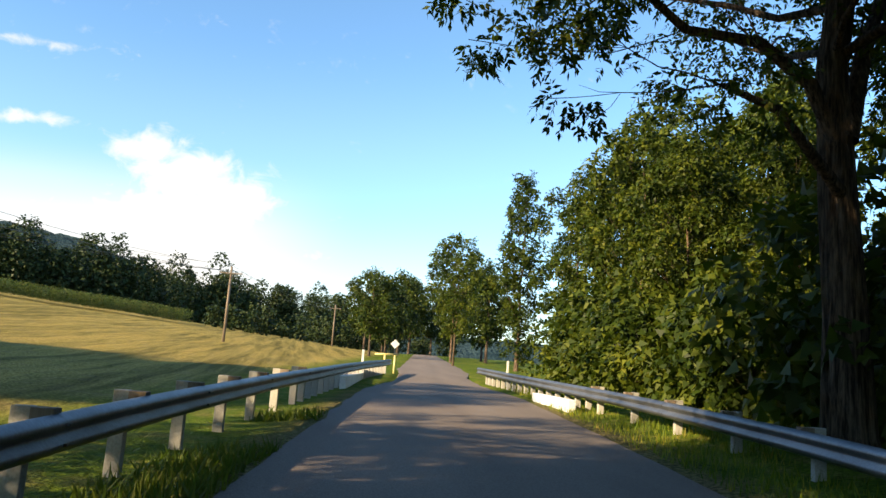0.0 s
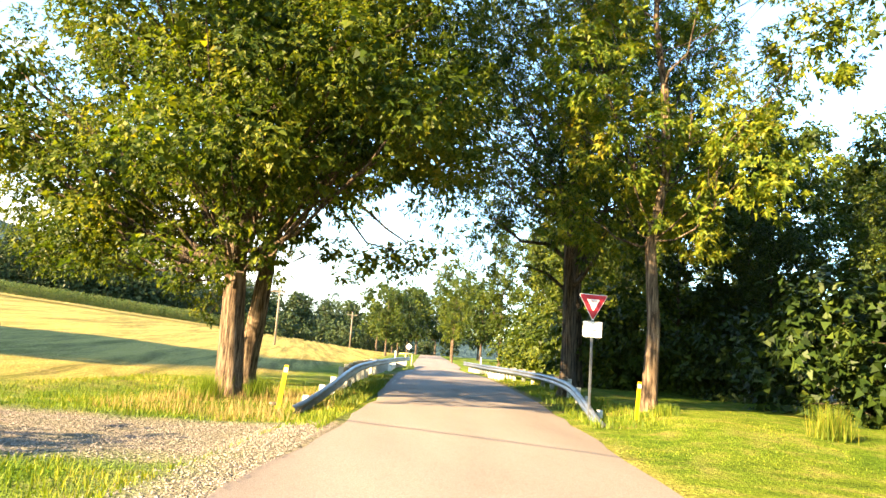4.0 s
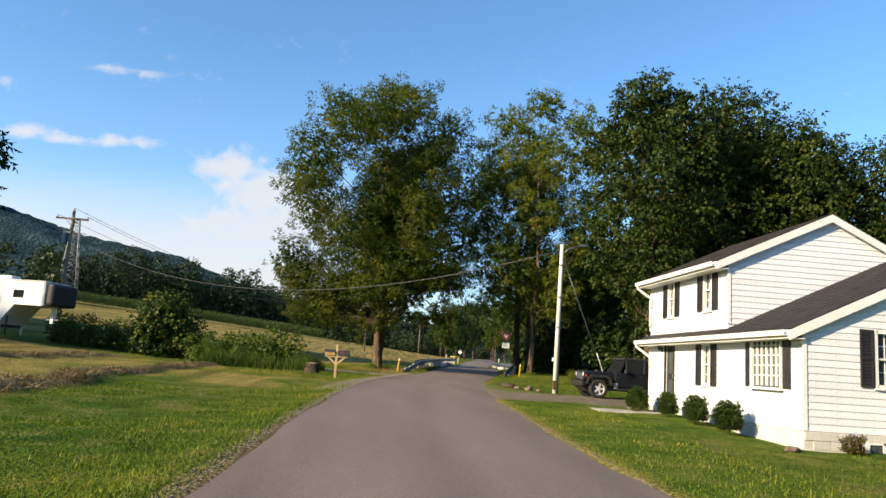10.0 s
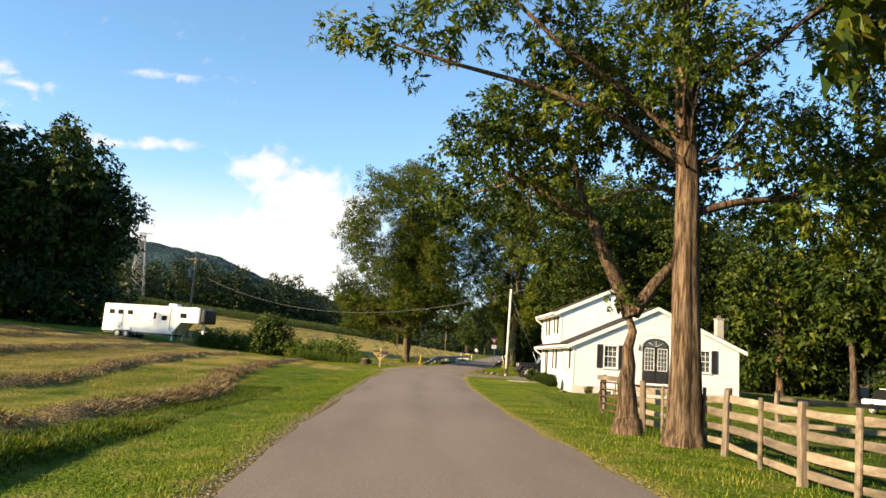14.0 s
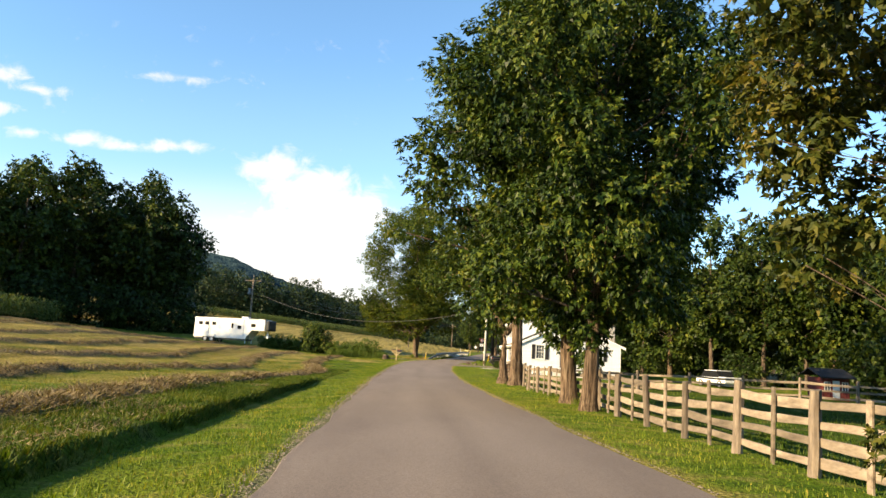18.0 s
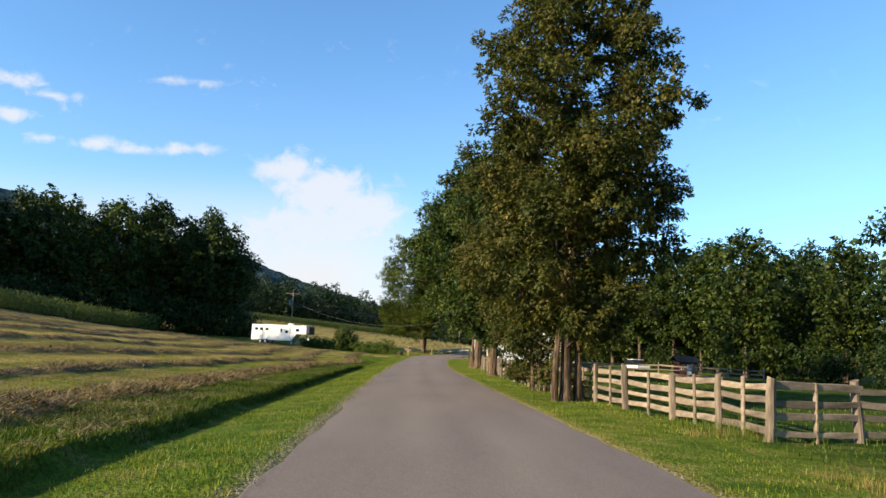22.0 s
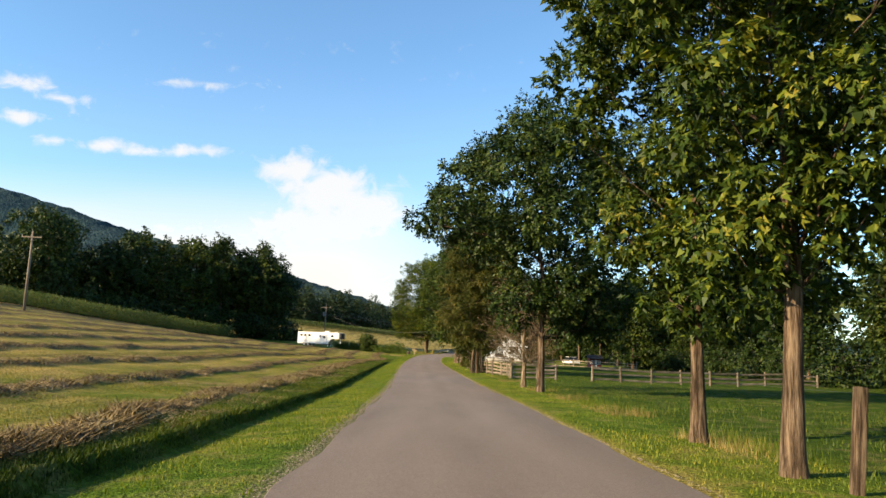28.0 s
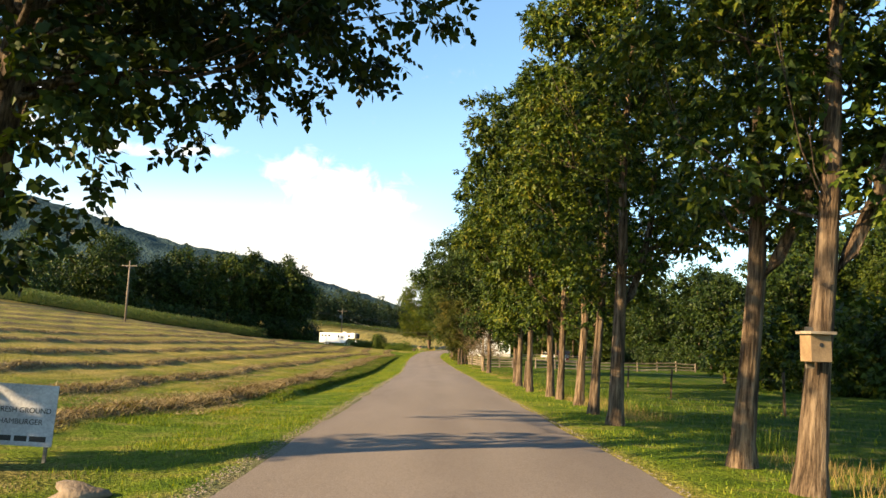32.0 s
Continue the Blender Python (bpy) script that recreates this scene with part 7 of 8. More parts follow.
def guardrail(pts, side, label):
    """Corrugated steel rail on posts; pts are x, y and the rail's top over the lane; side +1: the lane lies at +x of it."""
    line = polyline(pts, 0.5)
    zt = road_z(line[:, 1]) + line[:, 2]
    g = thing("guardrail", label, "guardrail")
    prof = [(0.0, 0.0), (0.045, -0.03), (0.078, -0.06), (0.078, -0.10), (0.012, -0.145), (0.012, -0.175), (0.078, -0.22), (0.078, -0.26), (0.045, -0.29), (0.0, -0.32)]
    prof = prof + [(d - 0.012, z) for d, z in prof[::-1]]
    t = np.gradient(line[:, :2], axis=0)
    t /= np.linalg.norm(t, axis=1, keepdims=True)
    nrm = np.stack([t[:, 1], -t[:, 0]], 1) * side
    seg = 8
    m = len(prof)
    for a in range(0, len(line) - 1, seg):
        b = min(a + seg, len(line) - 1)
        v = [[line[i, 0] + nrm[i, 0] * d, line[i, 1] + nrm[i, 1] * d, zt[i] + z] for i in range(a, b + 1) for d, z in prof]
        f = [[i * m + k, i * m + (k + 1) % m, (i + 1) * m + (k + 1) % m, (i + 1) * m + k] for i in range(b - a) for k in range(m)]
        sec = part("rail_section", mesh_np("rail_section", np.array(v) + [0, 0, 0.004 * ((a // seg) % 2)], f, GALV, True), parent=g, label="grey galvanised corrugated rail")
        for z in (-0.08, -0.24):
            part("bolt", boxes((line[a, 0] + nrm[a, 0] * 0.07 - 0.012, line[a, 1] - 0.012, zt[a] + z - 0.012, line[a, 0] + nrm[a, 0] * 0.095 + 0.012, line[a, 1] + 0.012, zt[a] + z + 0.012), bevel=0.004), STEEL_DARK, sec)
    for i in [k for k in range(2, len(line)) if k % (2 if line[k, 1] > 17 else (4 if side > 0 else 5)) == 0]:
        x, y = line[i, 0] - nrm[i, 0] * 0.27, line[i, 1] - nrm[i, 1] * 0.27
        ground_z = gz(x, y) - 0.3
        if zt[i] - ground_z < 0.55:
            continue
        ang = math.degrees(math.atan2(t[i, 1], t[i, 0]))
        on_bridge = y > 17
        p = part("post", boxes((-0.055, -0.08, ground_z - zt[i], 0.055, 0.08, 0.05 if y > 0 and not on_bridge else -0.10), bevel=0.008), CONCRETE, g, "pale square post", at=pose(x, y, zt[i], 0, 0, ang))
        part("blockout", boxes((-0.07, 0.081, -0.30, 0.07, 0.268, 0.045) if side < 0 else (-0.07, -0.268, -0.30, 0.07, -0.081, 0.045), bevel=0.008), WOOD_POLE, p, "dark timber spacer") if not on_bridge and y > 0 and zt[i] - ground_z > 0.9 else None
    return g


guardrail([(-0.45, -7.2, 0.05), (0.35, -4.6, 0.30), (1.05, -1.0, 0.66), (1.9, 5, 0.72), (3.0, 11.5, 0.72), (4.5, 19, 0.72), (6.4, 28, 0.72), (8.0, 34, 0.72), (8.7, 37, 0.72)], 1, "long grey steel guardrail on pale posts beside the lane")
guardrail([(6.75, -7.6, 0.05), (7.25, -5.4, 0.30), (8.2, -2.0, 0.66), (9.0, 1.0, 0.74), (10.4, 7.0, 0.74), (11.1, 12.0, 0.74), (11.7, 18.0, 0.72), (12.0, 24, 0.70), (12.35, 29, 0.70), (12.6, 33.5, 0.70)], -1, "long grey steel guardrail on pale posts by the woods")
for pts, lab in (([(5.3, 22.5), (6.55, 30), (7.7, 36.5)], "white concrete bridge parapet"), ([(11.25, 17.4), (11.6, 21.6)], "white concrete bridge parapet")):
    for (xa, ya), (xb, yb) in zip(pts, pts[1:]):
        ln, an = math.hypot(xb - xa, yb - ya), math.degrees(math.atan2(yb - ya, xb - xa))
        tagged(part("bridge_parapet", boxes((0, -0.11, -0.4, ln - 0.05, 0.11, 0.34), bevel=0.02), WHITE, at=pose(xa, ya, float(road_z(ya)), 0, 0, an)), lab, "parapet", group="bridge parapets")


# ---- signs and markers ----
def text(parent, body, size, at, mat, width=None):
    cu = bpy.data.curves.new("lettering", "FONT")
    cu.body, cu.size, cu.align_x, cu.align_y, cu.extrude = body, size, "CENTER", "CENTER", 0.001
    ob = bpy.data.objects.new("lettering", cu)
    scene.collection.objects.link(ob)
    dg = bpy.context.evaluated_depsgraph_get()
    me = bpy.data.meshes.new_from_object(ob.evaluated_get(dg))
    bpy.data.objects.remove(ob)
    me.materials.clear()
    if width:
        xs = [v.co.x for v in me.vertices]
        k = width / (max(xs) - min(xs))
        for v in me.vertices:
            v.co.x *= k
    return part("lettering", me, mat, parent, at=at)


def rounded_plate(w, h, t, r=0.03):
    pts = []
    for cx, cz, a0 in ((w / 2 - r, h / 2 - r, 0), (-w / 2 + r, h / 2 - r, 90), (-w / 2 + r, -h / 2 + r, 180), (w / 2 - r, -h / 2 + r, 270)):
        pts += [(cx + r * math.cos(radians(a0 + k * 22.5)), cz + r * math.sin(radians(a0 + k * 22.5))) for k in range(5)]
    return prism(pts, "y", -t / 2, t / 2)


def rounded_triangle(s, t, y, r=0.03):
    h = s * math.sqrt(3) / 2
    cs = [(-s / 2 + r * 1.7, h / 3 - r), (s / 2 - r * 1.7, h / 3 - r), (0, -2 * h / 3 + 2 * r)]
    pts = []
    for (cx, cz), a0 in zip((cs[1], cs[0], cs[2]), (-30, 90, 210)):
        pts += [(cx + r * math.cos(radians(a0 + k * 30)), cz + r * math.sin(radians(a0 + k * 30))) for k in range(5)]
    return prism(pts, "y", y - t / 2, y + t / 2)


def build_yield():
    x, y = 7.20, -5.5
    z = gz(x, y)
    s = thing("yield_sign", "red and white triangular yield sign on a thin steel post", "traffic sign", pose(x, y, z + 0.43, 0, 0, -2))
    part("post", boxes((-0.03, 0.0, -0.9, 0.03, 0.045, 2.85), bevel=0.004), GALV, s, "thin galvanised steel post")
    tri = part("triangle", rounded_triangle(0.83, 0.006, -0.012), WHITE, s, "white-edged sign plate", at=Matrix.Translation((0, 0, 2.62)))
    part("red_band", rounded_triangle(0.785, 0.003, -0.018), RED, tri, "red triangular band")
    inner = rounded_triangle(0.37, 0.003, -0.023, 0.015)
    part("white_centre", inner, WHITE, tri)
    text(tri, "YIELD", 0.065, Matrix.Translation((0, -0.0265, 0.05)) @ pose(0, 0, 0, 90, 0, 0), RED, 0.16)
    pl = part("plate", rounded_plate(0.54, 0.42, 0.005), WHITE, s, "white plate with black lettering", at=Matrix.Translation((0, -0.012, 1.92)))
    b = bmesh.new()
    for r in ((-0.255, 0.188, 0.255, 0.196), (-0.255, -0.196, 0.255, -0.188), (-0.262, -0.188, -0.254, 0.188), (0.254, -0.188, 0.262, 0.188)):
        box(b, r[0], -0.0055, r[1], r[2], -0.003, r[3])
    part("border", b, BLACK, pl)
    text(pl, "ONCOMING", 0.10, Matrix.Translation((0, -0.005, -0.03)) @ pose(0, 0, 0, 90, 0, 0), BLACK, 0.44)
    text(pl, "TRAFFIC", 0.10, Matrix.Translation((0, -0.005, -0.13)) @ pose(0, 0, 0, 90, 0, 0), BLACK, 0.35)
    for q in (2.82, 2.05, 1.8):
        part("bolt", boxes((-0.012, -0.03, q - 0.012, 0.012, -0.014, q + 0.012), bevel=0.004), GALV, s)
    return s


def marker(x, y, h, lean, label, mat=YELLOW, w=0.05, name="marker_post"):
    p = thing(name, label, "marker post", pose(x, y, gz(x, y), 0, lean, 0))
    part("stake", boxes((-w, -0.012, -0.2, w, 0.012, h), bevel=0.006), mat, p)
    part("cap", boxes((-w * 0.9, -0.016, h - 0.16, w * 0.9, 0.016, h - 0.06), bevel=0.003), WHITE, p)
    return p


build_yield()
marker(-0.78, -6.4, 1.05, 6, "yellow plastic marker post leaning in the roadside grass")
marker(8.15, -6.3, 0.95, 4, "yellow plastic marker post beside the lane")
marker(13.1, 30.0, 1.15, 0, "white marker post at the end of the bridge", WHITE)
marker(6.55, 29.8, 1.25, 0, "white marker post at the end of the bridge", WHITE)
d = thing("diamond_sign", "pale diamond-shaped warning sign beyond the bridge", "traffic sign", pose(11.97, 60, gz(11.97, 60)))
part("plate", rounded_plate(0.55, 0.55, 0.006), WHITE, d, at=Matrix.Translation((0, -0.03, 1.65)) @ pose(0, 0, 0, 0, 45, 0))
part("post", boxes((-0.03, -0.02, -0.3, 0.03, 0.03, 1.7)), GALV, d)
BARRIER = noisy("faded_yellow_paint", (0.62, 0.50, 0.16), (0.75, 0.64, 0.28), 3, 0.55, fine=30, bumps=0.05)
gate = thing("yellow_barrier", "faded yellow pipe barrier beside the lane", "barrier", pose(7.9, 37.6, gz(7.9, 37.6)))
rod("rail", [(0, 0, 1.0), (1.3, 0.1, 1.05)], 0.05, BARRIER, gate)
for x in (0.55, 1.1):
    rod("post", [(x, 0.05, -0.2), (x, 0.05, 1.0)], 0.05, BARRIER, gate)


def build_mailbox():
    x, y = -4.5, -22.0
    m = thing("mailbox_post", "pale lumber post with a black mailbox and a paper box", "mailbox", pose(x, y, gz(x, y), 0, 0, -6))
    part("post", prism([(-0.055, -0.3), (0.055, -0.3), (0.055, 1.64), (0.0, 1.72), (-0.055, 1.64)], "y", -0.055, 0.055), WOOD_NEW, m)
    part("cross_arm", boxes((-0.56, -0.06, 1.02, 0.56, 0.06, 1.11), bevel=0.008), WOOD_NEW, m)
    for s in (-1, 1):
        part("brace", prism([(s * 0.056, 0.66), (s * 0.056, 0.78), (s * 0.36, 1.018), (s * 0.46, 1.018)], "y", -0.04, 0.04), WOOD_NEW, m)
    pts = [(-0.12, 0), (0.12, 0), (0.12, 0.15)] + [(0.12 * math.cos(math.pi * k / 8), 0.15 + 0.12 * math.sin(math.pi * k / 8)) for k in range(1, 8)] + [(-0.12, 0.15)]
    mb = part("mailbox", prism([(a, b + 1.112) for a, b in pts], "x", 0.07, 0.62), BLACK, m, "black metal mailbox with a rounded top")
    part("mailbox_door", prism([(a * 1.06, b * 1.03 + 1.112) for a, b in pts], "x", 0.621, 0.64), BLACK, mb)
    part("mailbox_flag", boxes((0.3, -0.135, 1.2, 0.33, -0.122, 1.42)), RED, mb)
    pb = part("paper_box", boxes((-0.58, -0.12, 1.112, -0.07, 0.12, 1.28), bevel=0.01), noisy("bronze_paint", (0.26, 0.17, 0.06), (0.38, 0.26, 0.10), 4, 0.6, fine=30, bumps=0.1), m, "tan newspaper box")
    part("paper_box_lid", prism([(-0.15, 1.281), (0.15, 1.281), (0.0, 1.40)], "x", -0.62, -0.06), SHINGLE, pb, "dark shingled lid")
    return m


build_mailbox()


def build_notice():
    x, y = -5.72, -197.45
    z = gz(x, y)
    n = thing("notice_board", "weathered white notice board with black lettering on two stakes", "sign", pose(x, y, z + 0.07, 0, 2.5, 6))
    part("board", boxes((-0.42, -0.01, 0.14, 0.38, 0.01, 0.94), bevel=0.003), noisy("weathered_board", (0.30, 0.30, 0.32), (0.46, 0.46, 0.48), 3, 0.8, fine=30, bumps=0.2), n)
    for q in (-0.36, 0.30):
        part("stake", boxes((q - 0.02, 0.011, -0.25, q + 0.02, 0.05, 0.88)), WOOD_OLD, n)
    text(n, "FRESH GROUND", 0.10, Matrix.Translation((-0.02, -0.0125, 0.60)) @ pose(0, 0, 0, 90, 0, 0), BLACK, 0.68)
    text(n, "HAMBURGER", 0.10, Matrix.Translation((-0.05, -0.0125, 0.45)) @ pose(0, 0, 0, 90, 0, 0), BLACK, 0.56)
    for k, (a, b) in enumerate(((-0.30, -0.14), (-0.10, 0.06), (0.09, 0.30))):
        part("ink_bar", boxes((a, -0.0135, 0.20, b, -0.0105, 0.27)), BLACK, n)
    return n


build_notice()


# ---- poles, wires, tower ----
def utility_pole(x, y, h, label, arm=1.2, transformer=False, turn=0, mat=WOOD_POLE, r=0.14):
    z = gz(x, y)
    p = thing("utility_pole", label, "utility pole", pose(x, y, z, 0, 0, turn), group="utility poles")
    rod("pole", [(0, 0, -0.4), (0, 0, h * 0.5), (0, 0, h)], [r * 1.15, r, r * 0.8], mat, p, 12)
    part("crossarm", boxes((-arm, -0.18, h - 0.75, arm, -0.06, h - 0.62), bevel=0.01), mat, p)
    for s in (-1, 1):
        rod("brace", [(s * arm * 0.45, -0.12, h - 0.72), (0, -0.12, h - 1.25)], 0.02, STEEL_DARK, p, 5)
    for q in (-arm + 0.1, arm - 0.1):
        bm = bmesh.new()
        bmesh.ops.create_cone(bm, cap_ends=True, segments=8, radius1=0.05, radius2=0.03, depth=0.18, matrix=Matrix.Translation((q, -0.12, h - 0.53)))
        part("insulator", bm, STEEL_DARK, p)
    bm = bmesh.new()
    bmesh.ops.create_cone(bm, cap_ends=True, segments=8, radius1=0.05, radius2=0.03, depth=0.22, matrix=Matrix.Translation((0, 0, h + 0.11)))
    part("insulator", bm, STEEL_DARK, p)
    if transformer:
        bm = bmesh.new()
        bmesh.ops.create_cone(bm, cap_ends=True, segments=16, radius1=0.28, radius2=0.28, depth=0.95, matrix=Matrix.Translation((-0.42, -0.1, h - 2.3)))
        part("transformer", bm, GALV, p, "grey transformer can")
        part("bracket", boxes((-0.2, -0.13, h - 2.1, -0.05, -0.07, h - 2.0)), STEEL_DARK, p)
    return Vector((x, y, z + h))


def wire(a, b, sag, r=0.012, label="thin overhead wire between poles"):
    a, b = Vector(a), Vector(b)
    pts = [a.lerp(b, t) - Vector((0, 0, 4 * sag * t * (1 - t))) for t in [k / 24 for k in range(25)]]
    ob = rod("overhead_wire", [tuple(p) for p in pts], r, STEEL_DARK, None, 5)
    return tagged(ob, label, "wire", group="overhead wires")


topA = utility_pole(-27.2, 0.2, 11.75 - gz(-27.2, 0.2), "wooden utility pole with crossarm and grey transformer", 1.25, True)
top1 = utility_pole(-3.8, 78.4, 8.0, "wooden utility pole with a crossarm at the hay field", 1.2)
top2 = utility_pole(10.8, 144.4, 8.2, "wooden utility pole with a crossarm at the hay field", 1.1)
top3 = utility_pole(20.0, 196, 8.4, "wooden utility pole with a crossarm at the hay field", 1.1)
utility_pole(-49.1, -92.7, 9.5, "wooden utility pole with a crossarm in the hay field", 1.2)
topC = utility_pole(-60, 34, 10.5, "wooden utility pole with a crossarm before the woods", 1.2)
for a, b, sag in ((topA, top1, 2.2), (top1, top2, 1.2), (top2, top3, 1.2), (topC, top1, 2.0)):
    for dx, dz in ((-1.1, -0.45), (0, 0.2), (1.1, -0.45)):
        wire(a + Vector((dx, 0, dz)), b + Vector((dx, 0, dz)), sag, 0.016)

x, y = 5.62, -26.5
lamp = thing("street_lamp", "slender pale wooden lamp pole with a small arm lamp", "street lamp", pose(x, y, gz(x, y), 0, 0.5, 0))
h = 7.48 - gz(x, y)
rod("pole", [(0, 0, -0.3), (0, 0, h * 0.5), (0, 0, h)], [0.115, 0.098, 0.08], noisy("pale_pole", (0.56, 0.52, 0.45), (0.72, 0.68, 0.60), 1.2, 0.8, fine=30, bumps=0.2, stretch=(3, 3, 0.3)), lamp, 14, "pale weathered pole")
rod("lamp_arm", [(0.05, 0, h - 0.45), (0.35, -0.05, h - 0.18), (0.75, -0.1, h - 0.02), (0.95, -0.12, h)], 0.028, GALV, lamp, 8)
hd = bmesh.new()
bmesh.ops.create_uvsphere(hd, u_segments=14, v_segments=8, radius=0.15, matrix=Matrix.Translation((1.05, -0.13, h)) @ Matrix.Diagonal((1.5, 0.8, 0.45, 1)))
part("lamp_head", hd, GALV, lamp, "grey lamp head")
part("conduit", boxes((0.10, -0.03, 0.0, 0.14, 0.03, 2.2)), STEEL_DARK, lamp)
part("meter_box", boxes((-0.19, -0.05, 1.45, -0.11, 0.05, 1.62), bevel=0.01), WHITE, lamp)
part("reflector", boxes((-0.14, -0.142, 0.2, -0.02, -0.12, 0.6), bevel=0.004), RUST, lamp, "orange reflector band")
for q in (3.0, 4.4, 5.9):
    part("pole_band", boxes((-0.12, -0.125, q, 0.12, -0.09, q + 0.03)), GALV, lamp)
wire((5.62, -26.5, 7.2), topA + Vector((0.8, 0, -2.45)), 2.8, 0.022, "service wire slung across the lane to the lamp pole")
rod_guy = rod("guy_wire", [(5.66, -26.45, 7.1), (8.9, -24.6, gz(8.9, -24.6))], 0.02, GALV, None, 5)
tagged(rod_guy, "steel guy wire from the lamp pole to the ground", "wire")
rod("guard_sleeve", [(7.92, -25.16, 0.66 + 1.95), (8.85, -24.63, gz(8.9, -24.6) + 0.1)], 0.028, WHITE, rod_guy, 8, "pale guy wire guard")


def build_tower():
    x, y = -96, 172
    z = gz(x, y) - 0.5
    H = 38.5 - z
    t = thing("transmission_tower", "grey steel lattice transmission tower before the woods", "pylon", pose(x, y, z, 0, 0, 12))
    def half(h):
        return 2.8 * (1 - h / H) + 0.75 * (h / H)
    levels = [0, 0.2, 0.36, 0.5, 0.62, 0.73, 0.83, 0.92, 1.0]
    for sx in (-1, 1):
        for sy in (-1, 1):
            rod("leg", [(sx * half(0), sy * half(0), 0), (sx * half(H), sy * half(H), H)], 0.14, LATTICE, t, 5)
    for a, b in zip(levels, levels[1:]):
        ha, hb = a * H, b * H
        for k in range(4):
            c, s = (((-1, -1), (1, -1)), ((1, -1), (1, 1)), ((1, 1), (-1, 1)), ((-1, 1), (-1, -1)))[k]
            for p, q in ((c, s), (s, c)):
                rod("brace", [(p[0] * half(ha), p[1] * half(ha), ha), (q[0] * half(hb), q[1] * half(hb), hb)], 0.08, LATTICE, t, 4)
            rod("strut", [(c[0] * half(hb), c[1] * half(hb), hb), (s[0] * half(hb), s[1] * half(hb), hb)], 0.08, LATTICE, t, 4)
    for q in (0.83, 1.0):
        rod("crossarm", [(-3.2, 0, q * H), (3.2, 0, q * H)], 0.10, LATTICE, t, 5)
    return t


build_tower()


# ---- paddock fence ----
FENCE = [(4.0, -60.3), (3.85, -63.4), (3.7, -65.2), (3.65, -68.0), (3.45, -70.6), (3.25, -73.6), (3.25, -76.2), (3.3, -78.8), (3.35, -81.4), (3.55, -84.2), (3.4, -86.6), (3.35, -89.0), (3.35, -91.6), (3.25, -94.4), (3.25, -96.9), (3.3, -99.3), (3.35, -101.8), (3.45, -104.3), (3.6, -107.0), (3.8, -109.6), (4.05, -112.6), (4.35, -115.2), (4.85, -117.9), (5.05, -120.4), (5.1, -122.75), (7.2, -122.2), (8.7, -121.9)]
FAR_FENCE = [(11.2, -123.4), (13.6, -122.6), (16.2, -121.8), (18.8, -121.0), (21.4, -120.2), (24.0, -119.4), (26.6, -118.6), (29.2, -117.8), (31.8, -117)]
SIDE_FENCE = [(9.0, -62.0), (12.0, -63.0), (15.0, -64.0), (18.0, -65.0), (21.0, -66.0), (24.0, -67.0), (27.0, -68.0), (30.0, -69.0)]


def rough_post(r, h, seed):
    """A split post: uneven round section, slightly tapered, with a worn slanting top."""
    g = np.random.default_rng(seed)
    v, f = tube_arrays([(0, 0, -0.3), (0.01, 0, h * 0.35), (0, 0.01, h * 0.7), (0, 0, h)], [r * 1.1, r * 1.02, r, r * 0.93], 9, 0.10, g)
    v[-9:, 2] += g.uniform(-0.04, 0.04) + v[-9:, 0] * g.uniform(-0.4, 0.4)
    bm = bmesh.new()
    vs = [bm.verts.new(p) for p in v]
    for q in f:
        bm.faces.new([vs[i] for i in q])
    bm.faces.new(vs[-9:])
    return bm


def rough_board(ln, half, ph):
    """A rail board with wavy worn edges and a slight sag."""
    bm = bmesh.new()
    n = 7
    rows = []
    for i in range(n):
        t = i / (n - 1)
        x, dz = -0.03 + ln * t, -0.025 * math.sin(math.pi * t) * (1 if ph > 0.4 else -0.4)
        a, b = half + 0.009 * math.sin(7 * t + 9 * ph), half + 0.009 * math.sin(9 * t + 17 * ph)
        rows.append([bm.verts.new(p) for p in ((x, -0.019, dz - a + 0.006), (x, -0.013, dz - a), (x, 0.019, dz - a), (x, 0.019, dz + b), (x, -0.013, dz + b), (x, -0.019, dz + b - 0.006))])
    for p, q in zip(rows, rows[1:]):
        for k in range(6):
            bm.faces.new((p[k], p[(k + 1) % 6], q[(k + 1) % 6], q[k]))
    bm.faces.new(rows[0][::-1])
    bm.faces.new(rows[-1])
    return bm


